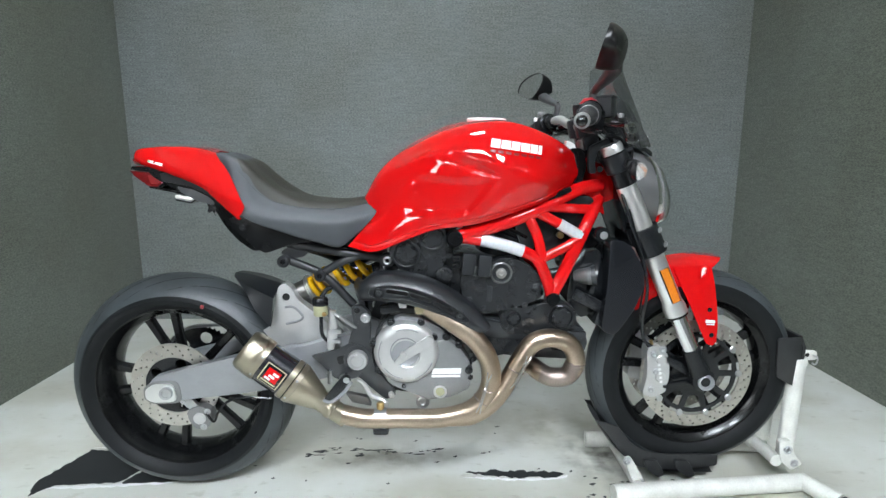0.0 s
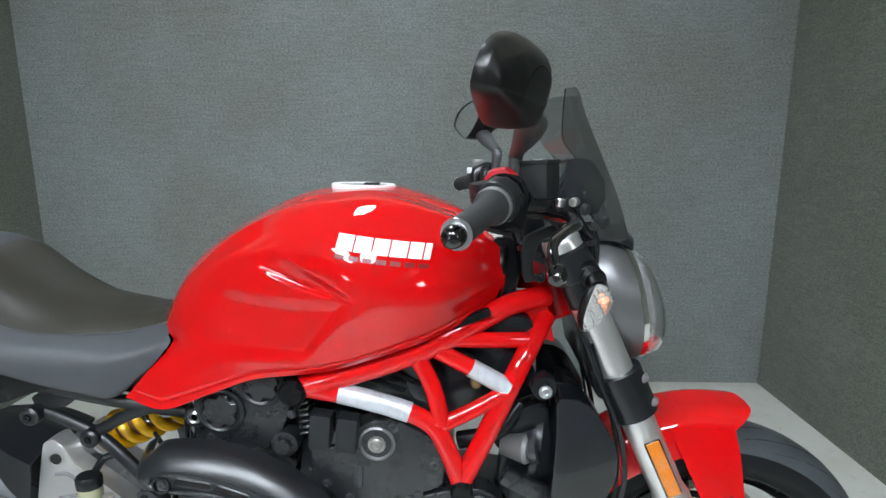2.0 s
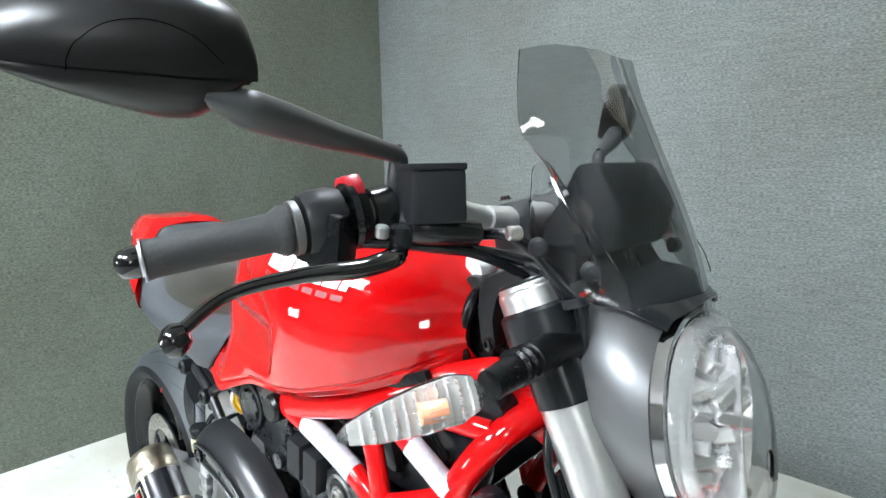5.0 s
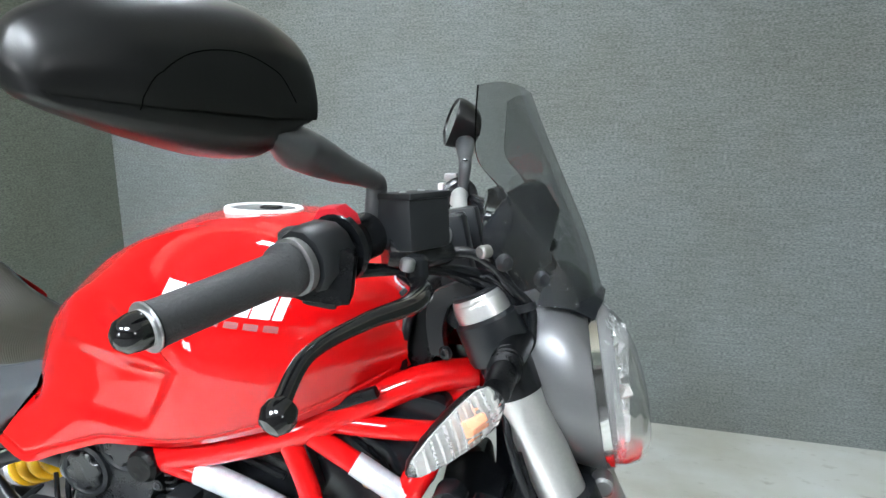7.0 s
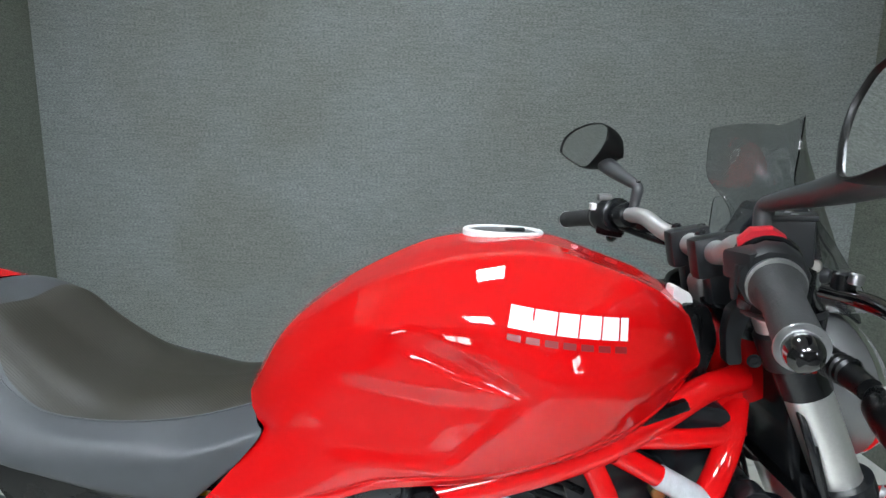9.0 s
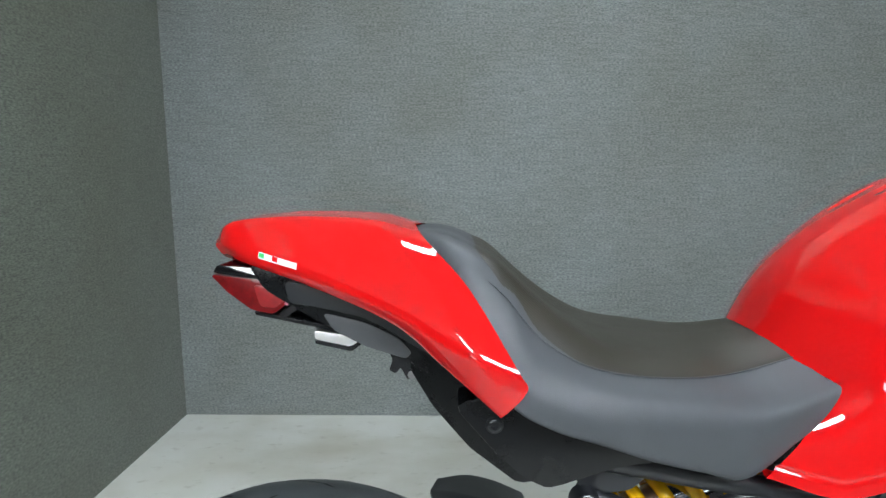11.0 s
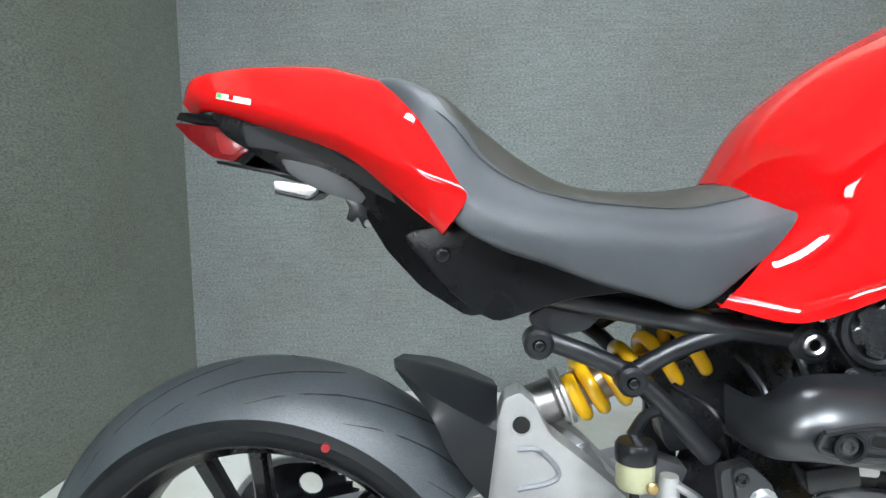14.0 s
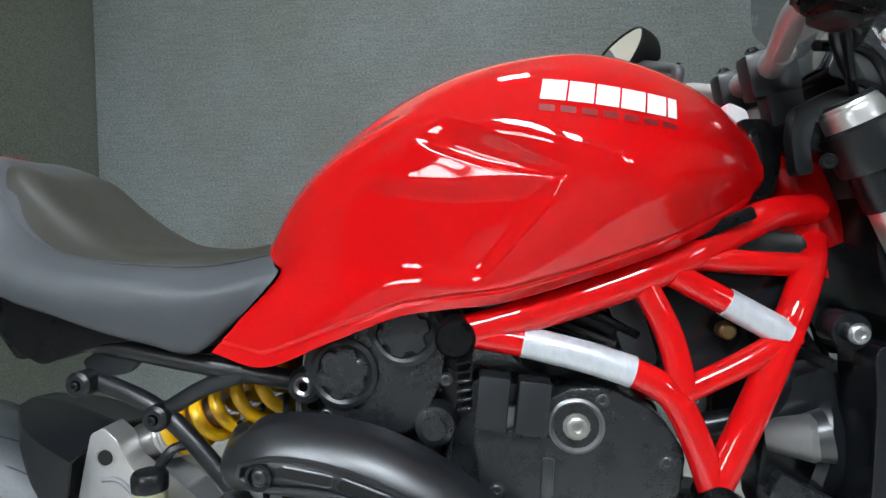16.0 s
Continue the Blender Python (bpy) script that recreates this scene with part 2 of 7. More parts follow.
M = {
    "carpet": carpet_material("grey_carpet", (1.0, 1.0, 1.0)),
    # Tint carries the side walls' shade; only the olive cast is the carpet's own.
    "carpet_shaded": carpet_material("olive_carpet_shaded", (0.58, 0.60, 0.50)),
    "floor": floor_material(),
    "ceiling": surface("ceiling_paint", (0.80, 0.80, 0.79), 0.8, var=0.06, scale=3, bump=0.1),
    # Dark tone for walls out of view, chosen to keep reflections in red paint deep.
    "cream": surface("dark_unseen_wall", (0.085, 0.083, 0.076), 0.7, var=0.06, scale=2, bump=0.1),
    "upper_cream": surface("pale_cream_wall_paint", (0.78, 0.74, 0.62), 0.7, var=0.06, scale=2, bump=0.1),
    "clutch_grey": surface("grey_painted_casting", (0.22, 0.222, 0.225), 0.34, metal=0.4, var=0.10, scale=30, bump=0.10),
    "lamp": surface("lamp_diffuser", (0.9, 0.9, 0.9), 0.5, var=0.01, emit=((0.845, 0.93, 1.01), LAMP_GLOW)),
    "daylight": surface("window_daylight", (0.8, 0.8, 0.8), 0.3, var=0.02, emit=((0.93, 0.97, 1.0), 22.0)),
    # Dark colour for the floor out of view, so the tank mirrors less white.
    "concrete": surface("dark_unseen_floor", (0.10, 0.099, 0.094), 0.6, var=0.18, scale=4, bump=0.15, bump_scale=60),
    "lamp_body": surface("white_enamel", (0.75, 0.75, 0.75), 0.35, var=0.03),
    "red": surface("red_gloss_paint", (0.54, 0.0036, 0.0046), 0.5, var=0.03, scale=6, coat=1.0, rough_var=0.03, spec=0.0),
    "frame_red": surface("red_powder_coat", (0.58, 0.0040, 0.0050), 0.5, var=0.05, scale=15, coat=1.0, rough_var=0.04, spec=0.0),
    "stalk": surface("graphite_stalk_paint", (0.050, 0.053, 0.056), 0.38, var=0.10, scale=40),
    "vinyl": surface("grey_vinyl", (0.046, 0.051, 0.057), 0.50, var=0.10, scale=40, bump=0.12, bump_scale=900),
    "pad": surface("ribbed_seat_vinyl", (0.021, 0.0195, 0.0135), 0.50, var=0.15, scale=60, ribs=140.0, spec=0.45),
    "plastic": surface("black_textured_plastic", (0.0032, 0.0036, 0.0042), 0.28, var=0.15, scale=30, bump=0.04, bump_scale=800, spec=0.24),
    "shell": surface("satin_mirror_plastic", (0.0032, 0.0034, 0.0037), 0.34, var=0.12, scale=30, bump=0.03, bump_scale=900, spec=0.40),
    "shield": surface("satin_heat_shield", (0.012, 0.0135, 0.0155), 0.30, var=0.15, scale=30, bump=0.05, bump_scale=700, spec=0.55),
    "matt": surface("matt_dark_plastic", (0.013, 0.0145, 0.0165), 0.46, var=0.15, scale=30, bump=0.06, bump_scale=700, spec=0.35),
    "clamp": surface("dark_cast_clamp", (0.011, 0.0125, 0.0145), 0.32, var=0.12, scale=40, spec=0.42),
    "satin": surface("satin_black_paint", (0.0085, 0.0095, 0.0110), 0.24, var=0.15, scale=30, spec=0.4),
    "gloss_black": surface("gloss_black_paint", (0.003, 0.003, 0.0035), 0.10, var=0.2, scale=20, coat=0.6),
    "wheel_black": surface("black_wheel_enamel", (0.0035, 0.0038, 0.0042), 0.26, var=0.15, scale=20, coat=0.15, spec=0.3),
    "tube_black": surface("black_powder_coated_steel", (0.008, 0.009, 0.011), 0.36, var=0.15, scale=40),
    "rubber": surface("tyre_rubber", (0.009, 0.010, 0.011), 0.5, var=0.2, scale=14, bump=0.1, bump_scale=500, spec=0.15),
    "tread": surface("dusty_tread_rubber", (0.040, 0.047, 0.051), 0.42, var=0.45, scale=11, bump=0.15, bump_scale=400),
    "gap": surface("dark_gap", (0.0015, 0.0015, 0.0015), 0.9, var=0.1, spec=0.0),
    "dull": surface("dull_zinc_steel", (0.42, 0.41, 0.39), 0.36, metal=0.95, var=0.22, scale=60, rough_var=0.10),
    "panel": surface("glossy_black_panel", (0.006, 0.0070, 0.0095), 0.24, var=0.15, scale=20, coat=0.35),
    # Black for the tread grooves and for the shade in small holes.
    "groove": surface("groove_and_hole_black", (0.006, 0.006, 0.006), 0.8, var=0.2),
    "grip": surface("rubber_grip", (0.027, 0.028, 0.029), 0.62, var=0.2, scale=60, bump=0.4, bump_scale=500),
    "alu": surface("cast_aluminium_paint", (0.52, 0.52, 0.515), 0.34, metal=0.65, var=0.08, scale=25, bump=0.08, bump_scale=700),
    "alu_dark": surface("grey_cast_metal", (0.22, 0.22, 0.22), 0.40, metal=0.7, var=0.10, scale=30, bump=0.15, bump_scale=600),
    "arm_grey": surface("swingarm_grey_paint", (0.26, 0.265, 0.275), 0.38, metal=0.35, var=0.08, scale=30, bump=0.08),
    "fork": surface("brushed_fork_aluminium", (0.74, 0.74, 0.73), 0.34, metal=0.9, var=0.03, scale=300, rough_var=0.03),
    "chrome": surface("polished_steel", (0.72, 0.73, 0.74), 0.10, metal=1.0, var=0.04, scale=20, rough_var=0.04),
    "steel": surface("zinc_steel", (0.50, 0.51, 0.52), 0.30, metal=1.0, var=0.12, scale=50),
    "disc": surface("brake_disc_steel", (0.50, 0.48, 0.44), 0.32, metal=1.0, var=0.12, scale=40, rough_var=0.1),
    "titan": surface("heat_tinted_steel", (0.43, 0.345, 0.265), 0.34, metal=1.0, var=0.25, scale=9, rough_var=0.08, bump=0.03),
    "titan_hot": surface("scorched_steel", (0.34, 0.28, 0.25), 0.38, metal=1.0, var=0.3, scale=12, rough_var=0.1, bump=0.05),
    "muffler_cap": surface("gold_tinted_steel", (0.40, 0.36, 0.28), 0.36, metal=1.0, var=0.06, scale=30, rough_var=0.03),
    "carbon": surface("dark_carbon_sleeve", (0.010, 0.011, 0.015), 0.22, var=0.3, scale=120, coat=0.7),
    "yellow": surface("yellow_spring_paint", (0.88, 0.49, 0.008), 0.25, var=0.03, scale=30, coat=0.5),
    "engine": surface("black_engine_paint", (0.0125, 0.0138, 0.0155), 0.28, var=0.2, scale=35, bump=0.05, bump_scale=500, spec=0.65),
    "engine_grey": surface("dark_grey_engine_paint", (0.019, 0.021, 0.0235), 0.30, var=0.2, scale=35, bump=0.08, spec=0.8),
    "orange": surface("amber_reflector", (0.60, 0.165, 0.008), 0.15, var=0.12, scale=250, coat=0.8),
    "tail_red": surface("red_lens", (0.11, 0.0010, 0.002), 0.3, var=0.4, scale=60, coat=0.2, spec=0.2),
    "red_lens": surface("bright_red_lens", (0.20, 0.001, 0.002), 0.4, var=0.3, scale=90, coat=0.4),
    "pink": surface("pale_lens_edge", (0.62, 0.22, 0.28), 0.25, var=0.1),
    "white": surface("white_sticker", (0.78, 0.78, 0.78), 0.4, var=0.05, scale=30),
    "silver_tape": surface("silver_reflective_tape", (0.52, 0.54, 0.57), 0.38, metal=0.3, var=0.15, scale=50, stretch=(3, 1, 1)),
    "dark_red": surface("dark_red_print", (0.20, 0.004, 0.006), 0.4, var=0.1),
    "green": surface("green_print", (0.03, 0.35, 0.08), 0.4, var=0.1),
    "gold": surface("gold_print", (0.55, 0.48, 0.30), 0.35, metal=0.4, var=0.1),
    "stand": surface("worn_white_paint", (0.60, 0.60, 0.56), 0.45, var=0.16, scale=18, bump=0.2, bump_scale=200),
    "cradle": surface("scuffed_black_steel", (0.018, 0.019, 0.020), 0.38, var=0.3, scale=30, bump=0.1),
    "scuff": surface("black_rubber_mat", (0.020, 0.022, 0.024), 0.5, var=0.25, scale=25, bump=0.2),
    "headlamp": surface("grey_metallic_shell", (0.15, 0.152, 0.155), 0.38, metal=0.6, var=0.05, scale=30),
    "lamp_silver": surface("silvered_plastic", (0.56, 0.56, 0.54), 0.34, metal=0.35, var=0.10, scale=60),
    "bulb": surface("amber_bulb_glass", (0.80, 0.33, 0.17), 0.3, var=0.05),
    "reflector": surface("lamp_reflector", (0.82, 0.82, 0.83), 0.26, metal=0.8, var=0.05),
    "fluid": surface("cloudy_fluid_plastic", (0.36, 0.36, 0.22), 0.4, var=0.1, scale=40),
    "copper": surface("brass_bolt", (0.50, 0.36, 0.16), 0.3, metal=1.0, var=0.1),
    "mirror": surface("mirror_glass", (0.82, 0.83, 0.82), 0.02, metal=1.0, var=0.01, rough_var=0.0),
    "smoke": glass("smoked_acrylic", (0.62, 0.63, 0.64)),
    "clear": glass("clear_polycarbonate", (0.95, 0.95, 0.95)),
    "frost": glass("ribbed_clear_lens", (0.94, 0.94, 0.93), 1.3, 0.04, 0.93, 60.0),
    "screen_dark": surface("display_glass", (0.010, 0.012, 0.016), 0.08, var=0.1, coat=0.5),
    "red_plastic": surface("red_switch_plastic", (0.60, 0.010, 0.025), 0.35, var=0.05),
}


# ---- mesh helpers ----
def link(name, bm, material, sharp=35):
    bmesh.ops.recalc_face_normals(bm, faces=bm.faces)
    me = bpy.data.meshes.new(name)
    bm.to_mesh(me)
    bm.free()
    me.polygons.foreach_set("use_smooth", [True] * len(me.polygons))
    me.set_sharp_from_angle(angle=radians(sharp))
    me.materials.append(M[material])
    return new(name, me)


def thing(name, base, label, category, group=""):
    ob = new(name)
    ob.location = base
    ob.empty_display_size = 0.1
    return tagged(ob, label, category, group)


UNSLIMMED = ("housing", "diffuser")
SLIM = 0.841  # the bike's true width against the width it is drawn with below


def depth(ob):
    return 1 + depth(ob.parent) if ob.parent else 0


def part(name, bm, material, parent, label="", sharp=35, slim=True):
    while depth(parent) > 1:
        parent = parent.parent
    if slim and not name in UNSLIMMED:
        bmesh.ops.scale(bm, vec=(1, SLIM, 1), verts=bm.verts)
    ob = link(name, bm, material, sharp)
    ob.parent = parent
    if parent.data is None:
        ob.matrix_parent_inverse = Matrix.Translation(-parent.location)
    if label:
        tagged(ob, label)
    return ob


def curve(pts, n):
    """n points on a smooth line through pts (Catmull-Rom, by length)."""
    p = np.array(pts, float)
    if len(p) == 2:
        return [Vector(p[0] + (p[1] - p[0]) * i / (n - 1)) for i in range(n)]
    d = np.maximum(np.linalg.norm(np.diff(p, axis=0), axis=1), 1e-6) ** 0.5
    k = np.concatenate([[0], np.cumsum(d)])
    slope = np.zeros_like(p)
    slope[1:-1] = ((p[1:-1] - p[:-2]) / d[:-1, None] * d[1:, None] + (p[2:] - p[1:-1]) / d[1:, None] * d[:-1, None]) / (d[:-1] + d[1:])[:, None]
    slope[0], slope[-1] = (p[1] - p[0]) / d[0], (p[-1] - p[-2]) / d[-1]
    out = []
    for s in np.linspace(0, k[-1], n):
        i = min(max(int(np.searchsorted(k, s, "right")) - 1, 0), len(d) - 1)
        u = (s - k[i]) / d[i]
        a, b, c, e = 2 * u**3 - 3 * u**2 + 1, u**3 - 2 * u**2 + u, -2 * u**3 + 3 * u**2, u**3 - u**2
        out.append(Vector(a * p[i] + b * d[i] * slope[i] + c * p[i + 1] + e * d[i] * slope[i + 1]))
    return out


def rings(bm, loops, closed=True, cap=True):
    """Skin between loops of equally many points."""
    vs = [[bm.verts.new(q) for q in loop] for loop in loops]
    for a, b in zip(vs, vs[1:]):
        n = len(a)
        for i in range(n if closed else n - 1):
            bm.faces.new((a[i], a[(i + 1) % n], b[(i + 1) % n], b[i]))
    if cap and closed:
        bm.faces.new(vs[0])
        bm.faces.new(vs[-1])
    return vs


def tube(pts, r, seg=12, n=None, bm=None, flat=1.0, smooth=True):
    """A round bar along a smooth line; r: one radius or several, spread along it."""
    bm = bm or bmesh.new()
    n = n or (2 if len(pts) == 2 else 6 * len(pts))
    line = curve(pts, n) if smooth else [Vector(q) for q in pts]
    n = len(line)
    rs = [r] * n if isinstance(r, (int, float)) else list(np.interp(np.linspace(0, 1, n), np.linspace(0, 1, len(r)), r))
    t0 = (line[1] - line[0]).normalized()
    up = Vector((0, 0, 1)) if abs(t0.z) < 0.9 else Vector((0, 1, 0))
    u = (up - t0 * up.dot(t0)).normalized()
    loops = []
    for i, q in enumerate(line):
        t = (line[min(i + 1, n - 1)] - line[max(i - 1, 0)]).normalized()
        u = (u - t * u.dot(t)).normalized()
        v = t.cross(u)
        loops.append([q + (u * math.cos(2 * math.pi * k / seg) * flat + v * math.sin(2 * math.pi * k / seg)) * rs[i] for k in range(seg)])
    rings(bm, loops)
    return bm


def lathe(profile, center, axis=(0, 1, 0), seg=64, bm=None, cap=False, closed=False):
    """A turned shape: profile of (radius, place along the axis)."""
    bm = bm or bmesh.new()
    ax = Vector(axis).normalized()
    u = ax.orthogonal().normalized()
    v = ax.cross(u)
    c = Vector(center)
    prof = list(profile) + ([profile[0]] if closed else [])
    loops = [[c + ax * h + (u * math.cos(2 * math.pi * k / seg) + v * math.sin(2 * math.pi * k / seg)) * max(r, 1e-5) for k in range(seg)] for r, h in prof]
    rings(bm, loops, cap=cap)
    if closed:
        bmesh.ops.remove_doubles(bm, verts=bm.verts, dist=1e-6)
    return bm


def disc(center, r, depth, axis=(0, 1, 0), seg=24, edge=None, bm=None):
    """A round plate or boss with softened edges, centred on its depth."""
    e = min(r, depth) * 0.25 if edge is None else edge
    h = depth / 2
    return lathe([(1e-5, -h), (r - e, -h), (r, -h + e), (r, h - e), (r - e, h), (1e-5, h)], center, axis, seg, bm)


def plate(poly, y0, y1, bevel=0.003, bm=None, seg=2):
    """A solid with an outline in x and z, from y0 to y1, its edges rounded."""
    own = bmesh.new()
    a = [own.verts.new((x, y0, z)) for x, z in poly]
    b = [own.verts.new((x, y1, z)) for x, z in poly]
    own.faces.new(a)
    own.faces.new(b)
    n = len(poly)
    for i in range(n):
        own.faces.new((a[i], a[(i + 1) % n], b[(i + 1) % n], b[i]))
    bmesh.ops.recalc_face_normals(own, faces=own.faces)
    if bevel:
        bmesh.ops.bevel(own, geom=own.edges[:], offset=bevel, segments=seg, affect="EDGES", profile=0.6, clamp_overlap=True)
    return merge(own, bm)


def merge(own, bm):
    if bm is None:
        return own
    me = bpy.data.meshes.new("joined")
    own.to_mesh(me)
    own.free()
    bm.from_mesh(me)
    bpy.data.meshes.remove(me)
    return bm


def box(center, size, rot=(0, 0, 0), bevel=0.004, bm=None, seg=2):
    own = bmesh.new()
    bmesh.ops.create_cube(own, size=1.0, matrix=pose(*center, *rot) @ Matrix.Diagonal((*size, 1)))
    if bevel:
        bmesh.ops.bevel(own, geom=own.edges[:], offset=bevel, segments=seg, affect="EDGES", profile=0.6, clamp_overlap=True)
    return merge(own, bm)


def skin(lines, nu, nv, mirror=True, thick=0.0, creases=()):
    """A smooth shell through lines that run from back to front, top to bottom, with sharp folds along the lines in creases; mirrored over the bike's middle plane."""
    rows = [curve(l, nu) for l in lines]
    cuts = [0, *creases, len(lines) - 1]
    cols = []
    for i in range(nu):
        col = [row[i] for row in rows]
        runs = [curve(col[a:b + 1], max(3, round(nv * (b - a) / (len(lines) - 1)))) for a, b in zip(cuts, cuts[1:])]
        cols.append(runs[0] + [q for run in runs[1:] for q in run[1:]])
    bm = bmesh.new()
    sides = (1, -1) if mirror else (1,)
    for s in sides:
        rings(bm, [[Vector((q.x, q.y * s, q.z)) for q in col] for col in cols], closed=False, cap=False)
    bmesh.ops.remove_doubles(bm, verts=bm.verts, dist=5e-4)
    if thick:
        bmesh.ops.recalc_face_normals(bm, faces=bm.faces)
        bmesh.ops.solidify(bm, geom=bm.faces[:], thickness=thick)
    return bm


def round_poly(pts, n=5, k=0.35):
    """An outline with its corners rounded."""
    out = []
    m = len(pts)
    for i in range(m):
        a, b, c = Vector(pts[i - 1]), Vector(pts[i]), Vector(pts[(i + 1) % m])
        s, e = b.lerp(a, k), b.lerp(c, k)
        for j in range(n):
            u = j / (n - 1)
            out.append(tuple(s.lerp(b, u).lerp(b.lerp(e, u), u)))
    return out


def drilled(outer, holes, y0, y1, bevel=0.0):
    """A plate with an outline and holes, both lists of (x, z), from y0 to y1."""
    bm = bmesh.new()
    edges = []
    for loop in (outer, *holes):
        vs = [bm.verts.new((x, y0, z)) for x, z in loop]
        edges += [bm.edges.new((vs[i], vs[(i + 1) % len(vs)])) for i in range(len(vs))]
    bmesh.ops.triangle_fill(bm, use_beauty=True, edges=edges)
    got = bmesh.ops.extrude_face_region(bm, geom=bm.faces[:])
    bmesh.ops.translate(bm, verts=[g for g in got["geom"] if isinstance(g, bmesh.types.BMVert)], vec=(0, y1 - y0, 0))
    return bm


def ring_pts(cx, cz, r, n=24, a0=0.0):
    return [(cx + r * math.cos(a0 + 2 * math.pi * i / n), cz + r * math.sin(a0 + 2 * math.pi * i / n)) for i in range(n)]


def bolt(center, r, parent, axis=(0, -1, 0), material="steel", name="bolt", label=""):
    """A socket-head bolt: a washer, a round head and a sunk socket."""
    h = r * 0.8
    bm = lathe([(1e-5, 0), (r * 1.35, 0), (r * 1.35, h * 0.25), (r, h * 0.25), (r, h * 0.85), (r * 0.85, h), (r * 0.5, h), (r * 0.45, h * 0.4), (1e-5, h * 0.4)],
               center, axis, 12)
    return part(name, bm, material, parent, label)


# ---- the room ----
ROOM_W, ROOM_E, ROOM_N, ROOM_S, ROOM_H = -1.69, 1.72, 1.555, -4.6, 2.9
WIDE = 3.6
CARPET_H = 2.15  # the carpet ends here, paint above


def structure(name, bm, material, label):
    return tagged(link(name, bm, material), label, name.split("_")[0], kind="structure")


def slab(x0, x1, y0, y1, z0, z1, bevel=0.0):
    return box(((x0 + x1) / 2, (y0 + y1) / 2, (z0 + z1) / 2), (x1 - x0, y1 - y0, z1 - z0), bevel=bevel)


floor = structure("floor", slab(-WIDE, WIDE, -1.15, ROOM_N + 0.3, -0.12, 0.0), "floor", "worn off-white painted floor with black scuffs")
# Added floor out of view, dark to keep its reflection off the red paint.
structure("floor_workshop", slab(-WIDE, WIDE, ROOM_S - 0.2, -1.15, -0.12, -0.004), "concrete", "plain unseen floor, kept dark to dim reflections")
structure("ceiling", slab(-WIDE, WIDE, ROOM_S - 0.2, ROOM_N + 0.3, ROOM_H, ROOM_H + 0.1), "ceiling", "plain pale ceiling over the booth")
structure("wall_north", slab(ROOM_W - 0.12, ROOM_E + 0.12, ROOM_N, ROOM_N + 0.12, 0.0, CARPET_H), "carpet", "grey-green speckled carpet covering the booth wall")
# West and east carpets have the side walls' shade mixed into their colour.
structure("wall_west", slab(ROOM_W - 0.12, ROOM_W, -0.9, ROOM_N - 0.003, 0.0, CARPET_H), "carpet_shaded", "olive-grey speckled carpet covering the booth wall, tinted dark for its shade")
structure("wall_east", slab(ROOM_E, ROOM_E + 0.12, -0.9, ROOM_N - 0.003, 0.0, CARPET_H), "carpet_shaded", "olive-grey speckled carpet covering the booth wall, tinted dark for its shade")
structure("wall_north_upper", slab(ROOM_W - 0.12, ROOM_E + 0.12, ROOM_N, ROOM_N + 0.12, CARPET_H, ROOM_H), "upper_cream", "plain cream paint above the carpeted wall")
structure("wall_west_upper", slab(ROOM_W - 0.12, ROOM_W, -0.9, ROOM_N - 0.003, CARPET_H, ROOM_H), "upper_cream", "plain cream paint above the carpeted wall")
structure("wall_east_upper", slab(ROOM_E, ROOM_E + 0.12, -0.9, ROOM_N - 0.003, CARPET_H, ROOM_H), "upper_cream", "plain cream paint above the carpeted wall")
# Unseen walls close the room, coloured dark so the bike's paint reflects little.
structure("wall_south", slab(-WIDE, WIDE, ROOM_S - 0.12, ROOM_S, 0.0, ROOM_H), "cream", "plain unseen wall, kept dark to dim reflections")
structure("wall_southwest", slab(-WIDE - 0.1, -WIDE, ROOM_S, ROOM_N, 0.0, ROOM_H), "cream", "plain unseen wall, kept dark to dim reflections")
structure("wall_southeast", slab(WIDE, WIDE + 0.1, ROOM_S, ROOM_N, 0.0, ROOM_H), "cream", "plain unseen wall, kept dark to dim reflections")


def ceiling_lamp(x, y, w, d, drop=0.0):
    """A flat panel lamp, flush with the ceiling or hung below it on four wires, then glowing up and down."""
    z = ROOM_H - drop
    t = thing("ceiling_lamp", (x, y, ROOM_H), "white hanging lamp with a bright flat diffuser" if drop else "white ceiling lamp with a bright flat diffuser", "lamp", "ceiling lamps")
    bm = bmesh.new()
    for sx in (-1, 1):
        box((x + sx * w / 2, y, z - 0.03), (0.02, d + 0.02, 0.06), bm=bm, bevel=0.002)
    for sy in (-1, 1):
        box((x, y + sy * d / 2, z - 0.03), (w - 0.021, 0.02, 0.06), bm=bm, bevel=0.002)
    part("housing", bm, "lamp_body", t)
    part("diffuser", box((x, y, z - 0.035), (w - 0.025, d - 0.025, 0.02), bevel=0.002), "lamp", t, "glowing white diffuser")
    if drop:
        for sx in (-1, 1):
            for sy in (-1, 1):
                part("wire", tube([(x + sx * w / 2, y + sy * d / 2, z - 0.01), (x + sx * w / 2, y + sy * d / 2, ROOM_H)], 0.002, 6), "lamp_body", t, slim=False)


ceiling_lamp(-0.85, -2.85, 0.8, 0.8)
ceiling_lamp(0.52, -2.65, 0.8, 0.8)
# Added lamp with no known source, brightening the back wall and floor.
ceiling_lamp(-0.08, 0.35, 0.36, 0.36)


